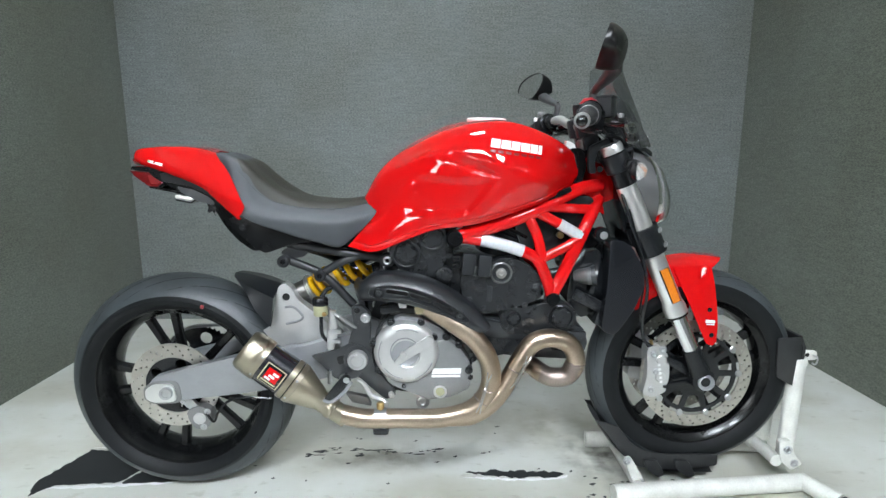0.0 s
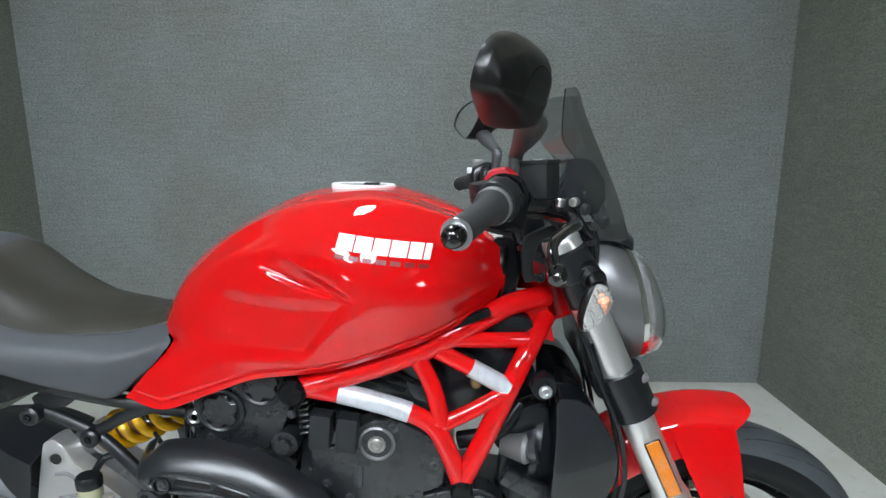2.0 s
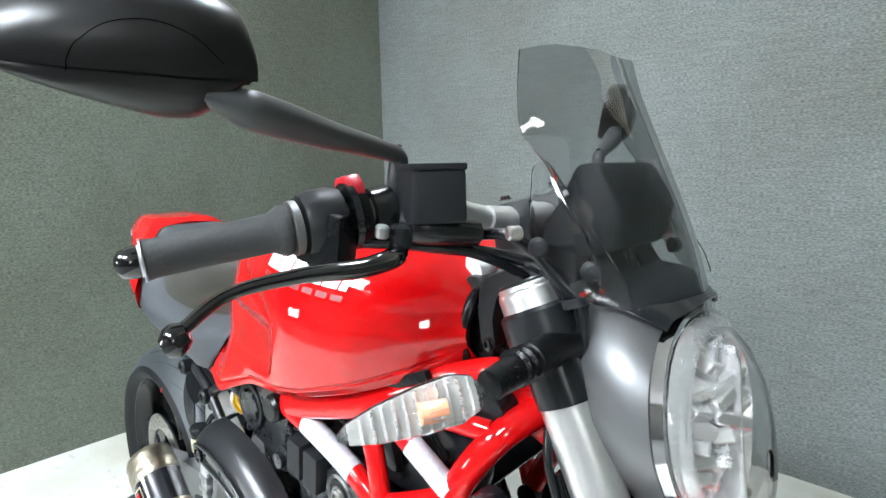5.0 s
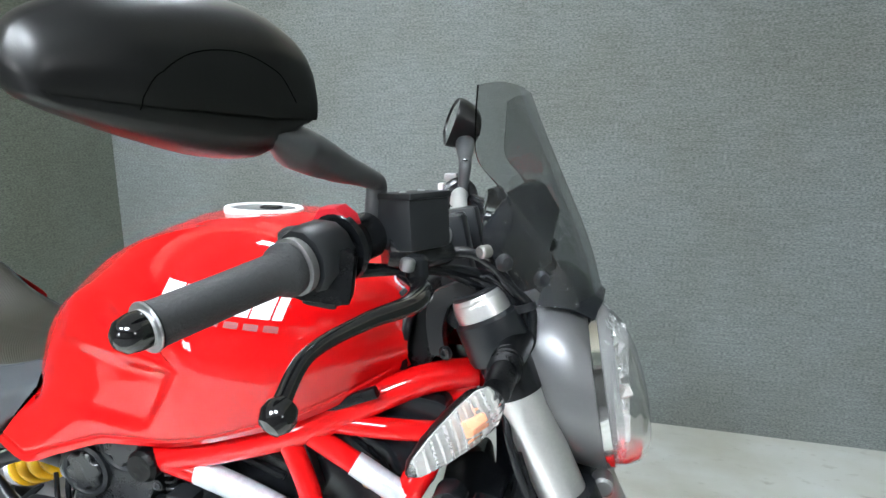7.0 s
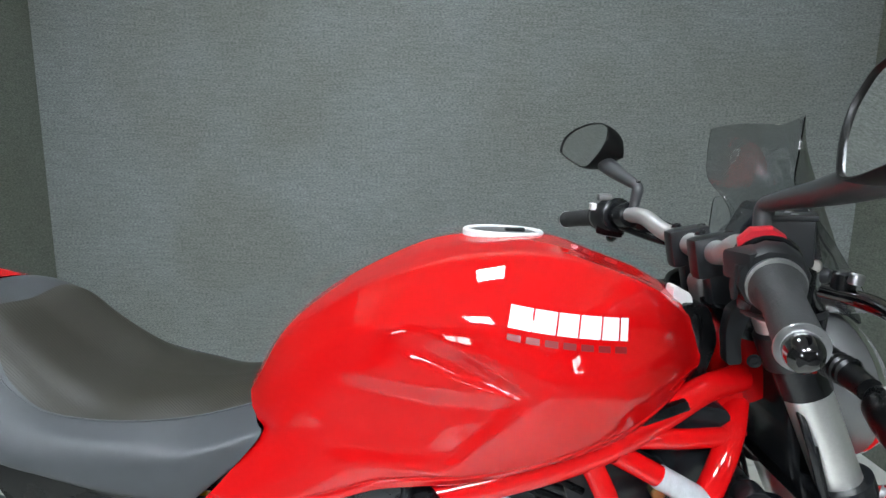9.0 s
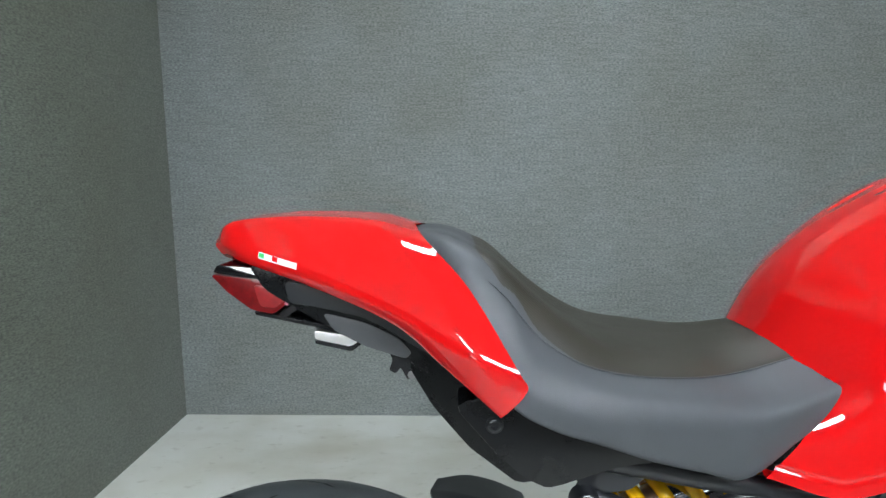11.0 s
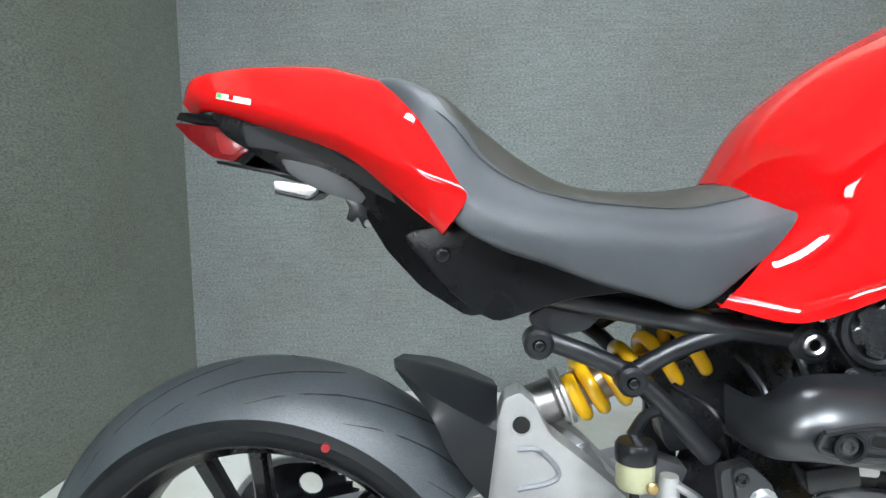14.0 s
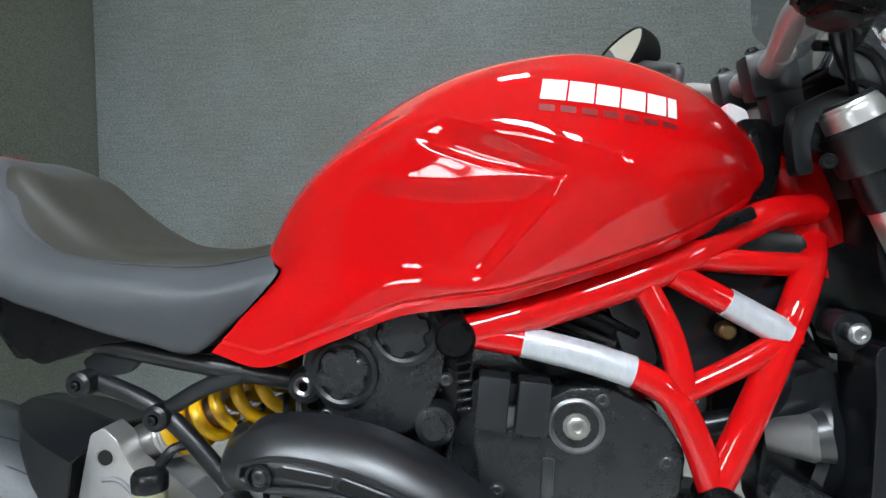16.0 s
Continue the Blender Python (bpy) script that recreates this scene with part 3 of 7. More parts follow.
def shop_window(name, x, y, z, w, h, facing, label):
    """A two-pane window set in a wall of the workshop, with daylight behind it; facing: the wall's normal, along x or y."""
    along = Vector((-facing[1], facing[0], 0))
    n = Vector((*facing, 0))
    c = Vector((x, y, z))

    def bar(dx, dz, sx, sz, bm):
        q = c + along * dx + n * 0.02 + Vector((0, 0, dz))
        size = [abs(along.x) * sx + abs(n.x) * 0.06, abs(along.y) * sx + abs(n.y) * 0.06, sz]
        box(tuple(q), size, bm=bm, bevel=0.004)
    bm = bmesh.new()
    for k in (-1, 1):
        bar(k * (w / 2 + 0.025), 0, 0.05, h + 0.10, bm)
        bar(0, k * (h / 2 + 0.025), w - 0.002, 0.05, bm)
    bar(0, 0, 0.04, h - 0.002, bm)
    win = structure(name, bm, "lamp_body", label)
    for k in (-1, 1):
        q = c + along * k * (w / 4 + 0.01) + n * 0.004
        size = [abs(along.x) * (w / 2 - 0.022) + abs(n.x) * 0.006, abs(along.y) * (w / 2 - 0.022) + abs(n.y) * 0.006, h - 0.002]
        pane = link("pane", box(tuple(q), size, bevel=0.0), "daylight")
        pane.parent = win
    return win


shop_window("window_1", -2.15, ROOM_S, 1.45, 0.75, 0.85, (0, 1), "white framed two-pane window bright with daylight")
shop_window("window_2", WIDE, -3.75, 2.00, 0.60, 0.70, (-1, 0), "white framed two-pane window bright with daylight")

# ---- the motorcycle ----
RA, FA = Vector((-0.719, 0, 0.3175)), Vector((0.741, 0, 0.342))
RX = Vector((-0.731, 0, 0.324))  # the rear axle in its slot
bike = thing("motorcycle", (0, 0, 0), "glossy red naked motorcycle with trellis frame, held in a chock", "motorcycle")


def both(make):
    """Calls make(s) for the right side (s = 1) and the left (s = -1)."""
    for s in (1, -1):
        make(s)


def side(pts, s):
    return [(x, y * s, z) for x, y, z in pts]


# -- wheels --
def wheel(name, c, r, half, rim_r, label, front):
    w = part(name, lathe([(rim_r + 0.006, -half * 0.80), (rim_r - 0.004, -half * 0.76), (rim_r - 0.008, -half * 0.66), (rim_r - 0.022, -half * 0.5), (rim_r - 0.028, -half * 0.2),
                          (rim_r - 0.028, half * 0.2), (rim_r - 0.022, half * 0.5), (rim_r - 0.008, half * 0.66), (rim_r - 0.004, half * 0.76), (rim_r + 0.006, half * 0.80),
                          (rim_r + 0.006, half * 0.70), (rim_r - 0.012, half * 0.4), (rim_r - 0.012, -half * 0.4), (rim_r + 0.006, -half * 0.70)],
                         c, seg=96, closed=True), "wheel_black", bike, label)
    h = half
    prof = [(rim_r - 0.004, -h * 0.74), (rim_r + 0.008, -h * 0.89), (rim_r + 0.017, -h * 0.955), (rim_r + 0.026, -h * 0.985)]
    prof += [(r - h * 0.88 * (1 - math.cos(a)), -h * math.sin(a)) for a in [radians(d) for d in (62, 52, 42, 32, 22, 11, 0)]]
    prof = prof + [(a, -b) for a, b in reversed(prof[:-1])]
    edge = 4
    walls = lathe(prof[:edge + 1], c, seg=128)
    lathe(prof[-edge - 1:], c, seg=128, bm=walls)
    tyre = part("tyre", walls, "rubber", w, "worn black tyre with curved tread grooves")
    tread = part("tread", lathe(prof[edge:-edge], c, seg=128), "tread", tyre, "dusty grey tyre tread")
    tree = BVHTree.FromPolygons([v.co.copy() for v in tread.data.vertices], [p.vertices[:] for p in tread.data.polygons])
    # tread grooves, thin black strips laid over the crown
    count = 15
    for k in range(count):
        for s in (-1, 1):
            a0 = 2 * math.pi * (k + (0.5 if s > 0 else 0)) / count
            bm = bmesh.new()
            va, vb = [], []
            for i in range(9):
                u = i / 8
                lat = SLIM * h * (0.10 + 0.68 * u) * s
                a = a0 + 0.80 * u**1.4 * (0.30 / r)
                wid = 0.0044 * math.sin(math.pi * min(1, 0.12 + u * 0.8)) + 0.0005
                for lst, d in ((va, wid / r), (vb, -wid / r)):
                    out = Vector((math.cos(a + d), 0, math.sin(a + d)))
                    q = c + out * (r + 0.05) + Vector((0, lat, 0))
                    hit = tree.ray_cast(q, -out)
                    lst.append(bm.verts.new(hit[0] + out * 0.0006 if hit[0] else q - out * 0.05))
            for i in range(8):
                bm.faces.new((va[i], va[i + 1], vb[i + 1], vb[i]))
            part("tread_groove", bm, "groove", tread, slim=False)
    # five forked spokes
    hub = lathe([(0.022, -0.055), (0.038, -0.055), (0.045, -0.03), (0.045, 0.03), (0.038, 0.055), (0.022, 0.055)], c, seg=32, closed=True)
    part("hub", hub, "wheel_black", w)
    for k in range(5):
        a = 2 * math.pi * k / 5 + (0.35 if front else 0.62)
        for d in (-0.19, 0.19):
            b = a + d
            p0 = c + Vector((math.cos(a + d * 0.9), 0, math.sin(a + d * 0.9))) * 0.038
            p1 = c + Vector((math.cos(b), 0, math.sin(b))) * (rim_r - 0.018)
            bm = bmesh.new()
            t = (p1 - p0).normalized()
            n = Vector((-t.z, 0, t.x))
            loops = []
            for u, wd, dp in ((0, 0.015, 0.020), (0.15, 0.0135, 0.018), (0.6, 0.0115, 0.015), (0.92, 0.013, 0.015), (1, 0.019, 0.017)):
                q = p0.lerp(p1, u)
                loops.append([q + n * wd * x + Vector((0, dp * y, 0)) for x, y in ((-1, -0.5), (-0.6, -1), (0.6, -1), (1, -0.5), (1, 0.5), (0.6, 1), (-0.6, 1), (-1, 0.5))])
            rings(bm, loops)
            part("spoke", bm, "wheel_black", w)
    return w


rear = wheel("rear_wheel", RA, 0.3165, 0.104, 0.233, "gloss black cast rear wheel with forked spokes", False)
front = wheel("front_wheel", FA, 0.298, 0.071, 0.222, "gloss black cast front wheel with forked spokes", True)


def brake_disc(c, y, r, inner, rows, n, parent, name):
    holes = []
    for j, rr in enumerate(rows):
        for k in range(n):
            a = 2 * math.pi * (k + j / len(rows)) / n
            holes.append(ring_pts(c.x + rr * math.cos(a), c.z + rr * math.sin(a), 0.0036, 8))
    holes.append(ring_pts(c.x, c.z, inner, 48))
    part(name, drilled(ring_pts(c.x, c.z, r, 72), holes, y - 0.0025, y + 0.0025), "disc", parent, "drilled steel brake disc", sharp=20)


brake_disc(RX, -0.072, 0.1225, 0.082, (0.092, 0.103, 0.114), 20, rear, "brake_disc")
part("disc_carrier", drilled(ring_pts(RX.x, RX.z, 0.090, 40), [ring_pts(RX.x + 0.062 * math.cos(2 * math.pi * k / 5), RX.z + 0.062 * math.sin(2 * math.pi * k / 5), 0.016, 12) for k in range(5)],
                             -0.070, -0.062), "satin", rear)
for s in (1, -1):
    brake_disc(FA, -0.066 * s, 0.160, 0.126, (0.133, 0.143, 0.153), 30, front, "brake_disc")
    outline = []
    for k in range(60):
        a = 2 * math.pi * k / 60
        outline.append((FA.x + (0.118 + 0.010 * (k % 6 == 0)) * math.cos(a), FA.z + (0.118 + 0.010 * (k % 6 == 0)) * math.sin(a)))
    holes = []
    for k in range(10):
        a = 2 * math.pi * (k + 0.5) / 10
        loop = [(rr, a + da) for rr, da in ((0.070, -0.20), (0.106, -0.24), (0.108, 0), (0.106, 0.24), (0.070, 0.20), (0.066, 0))]
        holes.append([(FA.x + rr * math.cos(b), FA.z + rr * math.sin(b)) for rr, b in loop])
    carrier = part("disc_carrier", drilled(outline, holes, -0.060 * s, -0.066 * s), "satin", front, "black slotted disc carrier")
    for k in range(10):
        a = 2 * math.pi * k / 10
        part("rivet", disc((FA.x + 0.123 * math.cos(a), -0.068 * s, FA.z + 0.123 * math.sin(a)), 0.0095, 0.009, seg=16), "steel", carrier)

# rear axle, adjuster, sprocket and chain
dot_a = radians(69)
part("paint_dot", disc(RA + Vector((0.2575 * math.cos(dot_a), -0.0855, 0.2575 * math.sin(dot_a))), 0.0055, 0.004, (0.1, -1, 0.25), 16), "dark_red", rear, "small red paint dot on the tyre", slim=False)
part("rear_axle", lathe([(1e-5, -0.139), (0.009, -0.139), (0.011, -0.143), (0.0165, -0.143), (0.0175, -0.138), (0.0175, -0.128), (0.022, -0.128), (0.022, -0.124), (0.01, -0.12), (0.01, 0.12), (0.022, 0.124), (0.022, 0.135), (1e-5, 0.135)],
                        RX, seg=24), "steel", bike)
teeth = []
for k in range(46 * 2):
    a = math.pi * k / 46
    rr = 0.112 if k % 2 else 0.105
    teeth.append((RX.x + rr * math.cos(a), RX.z + rr * math.sin(a)))
spr_holes = [ring_pts(RX.x + 0.075 * math.cos(2 * math.pi * k / 6 + 0.3), RX.z + 0.075 * math.sin(2 * math.pi * k / 6 + 0.3), 0.019, 14) for k in range(6)]
sprocket = part("sprocket", drilled(teeth, spr_holes + [ring_pts(RX.x, RX.z, 0.04, 24)], 0.141, 0.148), "satin", rear)
for k in range(56):
    a = math.pi * (0.5 + k / 55.0) if k < 34 else None
    if a is not None:
        q = (RX.x + 0.112 * math.cos(a), 0.1445, RX.z + 0.112 * math.sin(a))
        part("chain_link", box(q, (0.0135, 0.014, 0.009), (0, -math.degrees(a) + 90, 0), 0.002, seg=1), "steel", sprocket)
for z0, z1 in ((RX.z + 0.112, 0.455), (RX.z - 0.112, 0.395)):
    chain = bmesh.new()
    for k in range(46):
        u = k / 45
        box((RX.x + u * 0.50, 0.1445, z0 + (z1 - z0) * u), (0.0125, 0.014, 0.008), bm=chain, bevel=0.0015, seg=1)
    part("chain_run", chain, "steel", bike)



# -- swingarm --
def swingarm_side(s):
    arm = round_poly([(-0.788, 0.338), (-0.765, 0.366), (-0.50, 0.432), (-0.36, 0.45), (-0.235, 0.485), (-0.165, 0.46), (-0.170, 0.395), (-0.24, 0.372), (-0.40, 0.335), (-0.52, 0.316), (-0.728, 0.294), (-0.785, 0.304)], 4, 0.22)
    return plate(arm, -0.085 * s, -0.120 * s, 0.008)


swing = part("swingarm", swingarm_side(1), "arm_grey", bike, "grey cast aluminium swingarm")
part("swingarm_side", swingarm_side(-1), "arm_grey", swing)
hump = round_poly([(-0.428, 0.606), (-0.410, 0.615), (-0.392, 0.600), (-0.376, 0.566), (-0.329, 0.529), (-0.269, 0.477), (-0.235, 0.435), (-0.300, 0.395), (-0.478, 0.398), (-0.528, 0.434), (-0.500, 0.472), (-0.454, 0.492), (-0.446, 0.530), (-0.437, 0.570)], 4, 0.18)
part("shock_bridge", plate(hump, -0.022, -0.058, 0.009, seg=3), "alu", swing, "silver cast aluminium bridge", slim=False)
part("shock_bridge", plate(round_poly([(-0.420, 0.560), (-0.385, 0.560), (-0.329, 0.529), (-0.235, 0.435), (-0.300, 0.395), (-0.478, 0.398), (-0.524, 0.434), (-0.434, 0.480)], 4, 0.22), 0.022, 0.058, 0.009), "alu", swing, slim=False)
part("bridge_cross", box((-0.36, 0, 0.46), (0.14, 0.11, 0.05), (0, -38, 0), 0.012), "arm_grey", swing)
# Grey darker than the bridge draws the embossed edge's shadow line.
part("rib", tube([(-0.412, -0.0585, 0.548), (-0.390, -0.0585, 0.548), (-0.366, -0.0585, 0.524), (-0.366, -0.0585, 0.516), (-0.378, -0.0585, 0.508), (-0.412, -0.0585, 0.500)], 0.0035, 8, n=40), "arm_grey", swing, slim=False)
part("bolt_recess", lathe([(0.012, 0.0), (0.0145, -0.003), (0.012, -0.003), (0.010, 0.010), (1e-5, 0.010)], (-0.4075, -0.069, 0.577), seg=24), "alu", swing)
# Flat black disc for the shade inside the bolt hole.
part("bolt_hole", disc((-0.4075, -0.0705, 0.577), 0.0100, 0.003, seg=20), "groove", swing)
bolt((-0.4075, -0.067, 0.577), 0.0050, swing, material="satin")
adjuster = part("chain_adjuster", plate(round_poly([(-0.790, 0.332), (-0.766, 0.348), (-0.712, 0.348), (-0.706, 0.296), (-0.770, 0.294), (-0.79, 0.306)], 4, 0.3), -0.123, -0.131, 0.003), "fork", swing, "bare aluminium chain adjuster")
part("adjuster_frame", plate(round_poly([(-0.797, 0.335), (-0.770, 0.354), (-0.700, 0.356), (-0.694, 0.290), (-0.774, 0.287), (-0.797, 0.302)], 4, 0.3), -0.118, -0.1235, 0.002), "alu_dark", swing)
part("pivot_cap", lathe([(1e-5, -0.186), (0.016, -0.186), (0.018, -0.184), (0.024, -0.184), (0.027, -0.178), (0.027, -0.150), (1e-5, -0.150)], (-0.205, 0, 0.428), seg=32), "alu", bike)

# rear caliper below the arm
cal = part("rear_caliper", plate(round_poly([(-0.690, 0.262), (-0.655, 0.275), (-0.628, 0.262), (-0.622, 0.232), (-0.640, 0.205), (-0.672, 0.205), (-0.69, 0.235)], 4, 0.3), -0.064, -0.108, 0.006), "alu_dark", bike, "small grey rear brake caliper")
part("caliper_bracket", plate(round_poly([(-0.712, 0.302), (-0.688, 0.303), (-0.652, 0.262), (-0.668, 0.248), (-0.70, 0.272)], 4, 0.25), -0.086, -0.100, 0.003), "steel", cal)
part("piston_cap", disc((-0.657, -0.109, 0.238), 0.017, 0.010), "alu", cal)
for q in ((-0.700, -0.103, 0.288), (-0.634, -0.108, 0.258), (-0.648, -0.108, 0.212)):
    bolt(q, 0.007, cal)
part("brake_hose", tube([(-0.638, -0.110, 0.255), (-0.615, -0.118, 0.232), (-0.60, -0.122, 0.26), (-0.575, -0.122, 0.290), (-0.53, -0.122, 0.305), (-0.45, -0.120, 0.300)], 0.0035, 8), "satin", cal)

# -- hugger --
hug = skin([[(-0.562, 0, 0.634), (-0.535, 0, 0.631), (-0.495, 0, 0.621), (-0.433, 0, 0.601)],
            [(-0.554, -0.030, 0.632), (-0.514, -0.066, 0.616), (-0.479, -0.079, 0.601), (-0.436, -0.083, 0.580)],
            [(-0.551, -0.034, 0.626), (-0.509, -0.076, 0.592), (-0.483, -0.086, 0.545), (-0.446, -0.086, 0.499)]], 24, 24, thick=0.004, creases=(1,))
part("rear_hugger", hug, "clamp", bike, "matt black plastic rear hugger", slim=False)

# -- shock absorber --
A, B = Vector((-0.418, 0, 0.563)), Vector((-0.160, 0, 0.672))
d = (B - A).normalized()
shock = part("shock_absorber", lathe([(1e-5, 0.010), (0.020, 0.012), (0.026, 0.020), (0.027, 0.026), (0.027, 0.060), (0.024, 0.064), (1e-5, 0.064)], A, d, 32), "dull", bike, "rear shock with a yellow coil spring", slim=False)
for at in (0.064, 0.071):
    nut = [(0.022, at), (0.034, at), (0.0355, at + 0.002), (0.0355, at + 0.004), (0.034, at + 0.006), (0.022, at + 0.006)]
    part("collar", lathe(nut, A, d, 20, closed=True), "fork", shock, "notched silver spring collar", slim=False)
part("damper_rod", tube([A + d * 0.06, B], 0.013, 16), "chrome", shock, slim=False)
part("damper_body", tube([A + d * 0.075, A + d * 0.155], 0.0225, 20), "titan", shock, "bronze tinted damper body", slim=False)
u = d.cross(Vector((0, 1, 0))).normalized()
TURNS = 6.1
coil = [A + d * (0.084 + 0.182 * (k / 90) ** 1.25) + (u * math.cos(2 * math.pi * TURNS * k / 90 + 0.6) - Vector((0, 1, 0)) * math.sin(2 * math.pi * TURNS * k / 90 + 0.6)) * 0.0305 for k in range(91)]
part("coil_spring", tube(coil, 0.0084, 12, n=320), "yellow", shock, "yellow painted coil spring", slim=False)
part("lower_eye", disc(A + d * 0.004, 0.017, 0.05), "alu", shock, slim=False)

# -- subframe --
both(lambda s: part("subframe_tube", tube(side([(-0.385, -0.112, 0.732), (-0.25, -0.115, 0.708), (-0.125, -0.112, 0.688)], s), 0.0118, 14), "tube_black", bike))
both(lambda s: part("subframe_tube", tube(side([(-0.402, -0.108, 0.692), (-0.300, -0.116, 0.650), (-0.215, -0.120, 0.565)], s), 0.0112, 14), "tube_black", bike))
both(lambda s: part("subframe_tube", tube(side([(-0.292, -0.116, 0.656), (-0.250, -0.116, 0.680), (-0.195, -0.115, 0.700)], s), 0.0102, 14), "tube_black", bike))
both(lambda s: part("subframe_plate", plate(round_poly([(-0.405, 0.712), (-0.335, 0.745), (-0.318, 0.722), (-0.345, 0.695), (-0.395, 0.688)], 4, 0.2), -0.100 * s, -0.112 * s, 0.003), "tube_black", bike))
for x, z in ((-0.395, 0.686), (-0.301, 0.648)):
    lug = part("subframe_lug", disc((x, -0.122, z), 0.0155, 0.034, seg=24), "tube_black", bike)
    bolt((x, -0.138, z), 0.005, lug, material="satin")
lug = part("subframe_lug", disc((-0.125, -0.112, 0.687), 0.021, 0.030, seg=28), "tube_black", bike)
part("nut", lathe([(0.0058, -0.019), (0.0085, -0.021), (0.0110, -0.019), (0.0115, -0.014), (0.0115, 0), (0.0058, 0)], (-0.125, -0.112, 0.687), seg=20, closed=True), "steel", lug)
# Black disc on the nut stands for its shaded bore.
part("nut_bore", disc((-0.125, -0.1275, 0.687), 0.006, 0.003, seg=16), "gap", lug)
for s in (1, -1):
    bar = part("footrest_plate", plate(round_poly([(-0.221, 0.567), (-0.192, 0.576), (-0.169, 0.549), (-0.171, 0.481), (-0.164, 0.402), (-0.120, 0.350), (-0.106, 0.324), (-0.133, 0.309), (-0.176, 0.346), (-0.198, 0.369), (-0.232, 0.385), (-0.240, 0.430), (-0.227, 0.482), (-0.214, 0.521)], 4, 0.2), -0.140 * s, -0.158 * s, 0.006),
               "engine_grey", bike, "dark grey cast footrest plate")
    if s == 1:
        for x, z in ((-0.190, 0.535), (-0.119, 0.325)):
            bolt((x, -0.156, z), 0.0085, bar)
        part("pivot_boss", lathe([(0.028, -0.150), (0.038, -0.160), (0.038, -0.168), (0.028, -0.170)], (-0.205, 0, 0.428), seg=32, closed=True), "engine_grey", bar)
        heel = part("heel_guard", plate(round_poly([(-0.329, 0.439), (-0.255, 0.456), (-0.222, 0.474), (-0.195, 0.462), (-0.200, 0.378), (-0.249, 0.366), (-0.271, 0.378), (-0.300, 0.412)], 4, 0.15), -0.158, -0.166, 0.003), "engine_grey", bar)
        # Thin dark plate on the guard, coloured as the slot's shade.
        part("heel_slot", plate(round_poly([(-0.262, 0.435), (-0.236, 0.440), (-0.240, 0.418), (-0.256, 0.412)], 3, 0.3), -0.164, -0.167, 0.001), "groove", heel)
        part("plate_lug", plate(round_poly([(-0.212, 0.570), (-0.195, 0.577), (-0.172, 0.556), (-0.170, 0.522), (-0.195, 0.512), (-0.206, 0.540)], 5, 0.3), -0.154, -0.166, 0.004), "engine_grey", bar)
        bolt((-0.203, -0.165, 0.562), 0.0055, bar, material="satin")
        bolt((-0.182, -0.165, 0.541), 0.010, bar)
        peg = part("footrest", plate(round_poly([(-0.22, 0.429), (-0.25, 0.398), (-0.28, 0.359), (-0.264, 0.353), (-0.227, 0.38), (-0.209, 0.406)], 4, 0.2), -0.262, -0.276, 0.004), "satin", bar, "folded black footrest")
        part("footrest_edge", tube([(-0.28, -0.276, 0.359), (-0.264, -0.276, 0.353), (-0.227, -0.276, 0.38), (-0.209, -0.276, 0.406)], 0.0045, 8, n=20), "arm_grey", peg)
        bolt((-0.221, -0.275, 0.41), 0.006, peg)
        part("hinge_block", tube([(-0.246, -0.160, 0.372), (-0.223, -0.268, 0.408)], [0.013, 0.011], 12), "alu_dark", peg)
        part("brake_pedal", tube([(-0.207, -0.170, 0.371), (-0.192, -0.175, 0.364), (-0.170, -0.180, 0.332), (-0.144, -0.184, 0.320), (-0.132, -0.186, 0.312), (-0.142, -0.188, 0.290)], [0.005, 0.007, 0.0085, 0.008, 0.009, 0.011], 12, n=30, flat=0.8), "alu", bar, "silver brake pedal")
        part("pedal_stop", plate(round_poly([(-0.243, 0.331), (-0.185, 0.318), (-0.172, 0.292), (-0.225, 0.303)], 4, 0.15), -0.140, -0.160, 0.003), "alu_dark", bar)
        part("brake_line", tube([(-0.262, -0.160, 0.552), (-0.248, -0.166, 0.545), (-0.233, -0.164, 0.532), (-0.200, -0.150, 0.505)], 0.005, 8, n=20), "steel", bar)
        part("switch_pin", tube([(-0.279, -0.170, 0.398), (-0.280, -0.170, 0.362)], [0.004, 0.007], 10), "steel", bar)
        cyl = part("master_cylinder", tube([(-0.278, -0.155, 0.455), (-0.270, -0.155, 0.500), (-0.268, -0.155, 0.560)], [0.010, 0.014, 0.009], 16), "alu", bar, "silver rear brake cylinder")
        part("clamp", box((-0.262, -0.162, 0.505), (0.034, 0.016, 0.012), bevel=0.002), "steel", cyl)
        part("clamp", box((-0.266, -0.162, 0.478), (0.034, 0.016, 0.010), bevel=0.002), "steel", cyl)
        part("push_rod", tube([(-0.286, -0.158, 0.385), (-0.280, -0.156, 0.455)], 0.005, 10), "steel", cyl)
pot = part("fluid_reservoir", lathe([(1e-5, 0), (0.017, 0), (0.019, 0.003), (0.019, 0.028), (1e-5, 0.028)], (-0.300, -0.150, 0.545), (0, 0, 1), 28), "fluid", bike, "small cloudy brake fluid pot with black lid")
part("lid", lathe([(1e-5, 0.028), (0.020, 0.028), (0.0205, 0.032), (0.0205, 0.044), (0.018, 0.048), (1e-5, 0.048)], (-0.300, -0.150, 0.545), (0, 0, 1), 28), "satin", pot)
part("hose", tube([(-0.300, -0.150, 0.545), (-0.298, -0.150, 0.49), (-0.280, -0.152, 0.47)], 0.005, 8), "satin", pot)
part("pot_bolt", disc((-0.288, -0.170, 0.553), 0.006, 0.006), "copper", pot)
part("pot_bracket", tube([(-0.300, -0.130, 0.59), (-0.285, -0.125, 0.61), (-0.268, -0.120, 0.615)], 0.006, 8), "satin", pot)

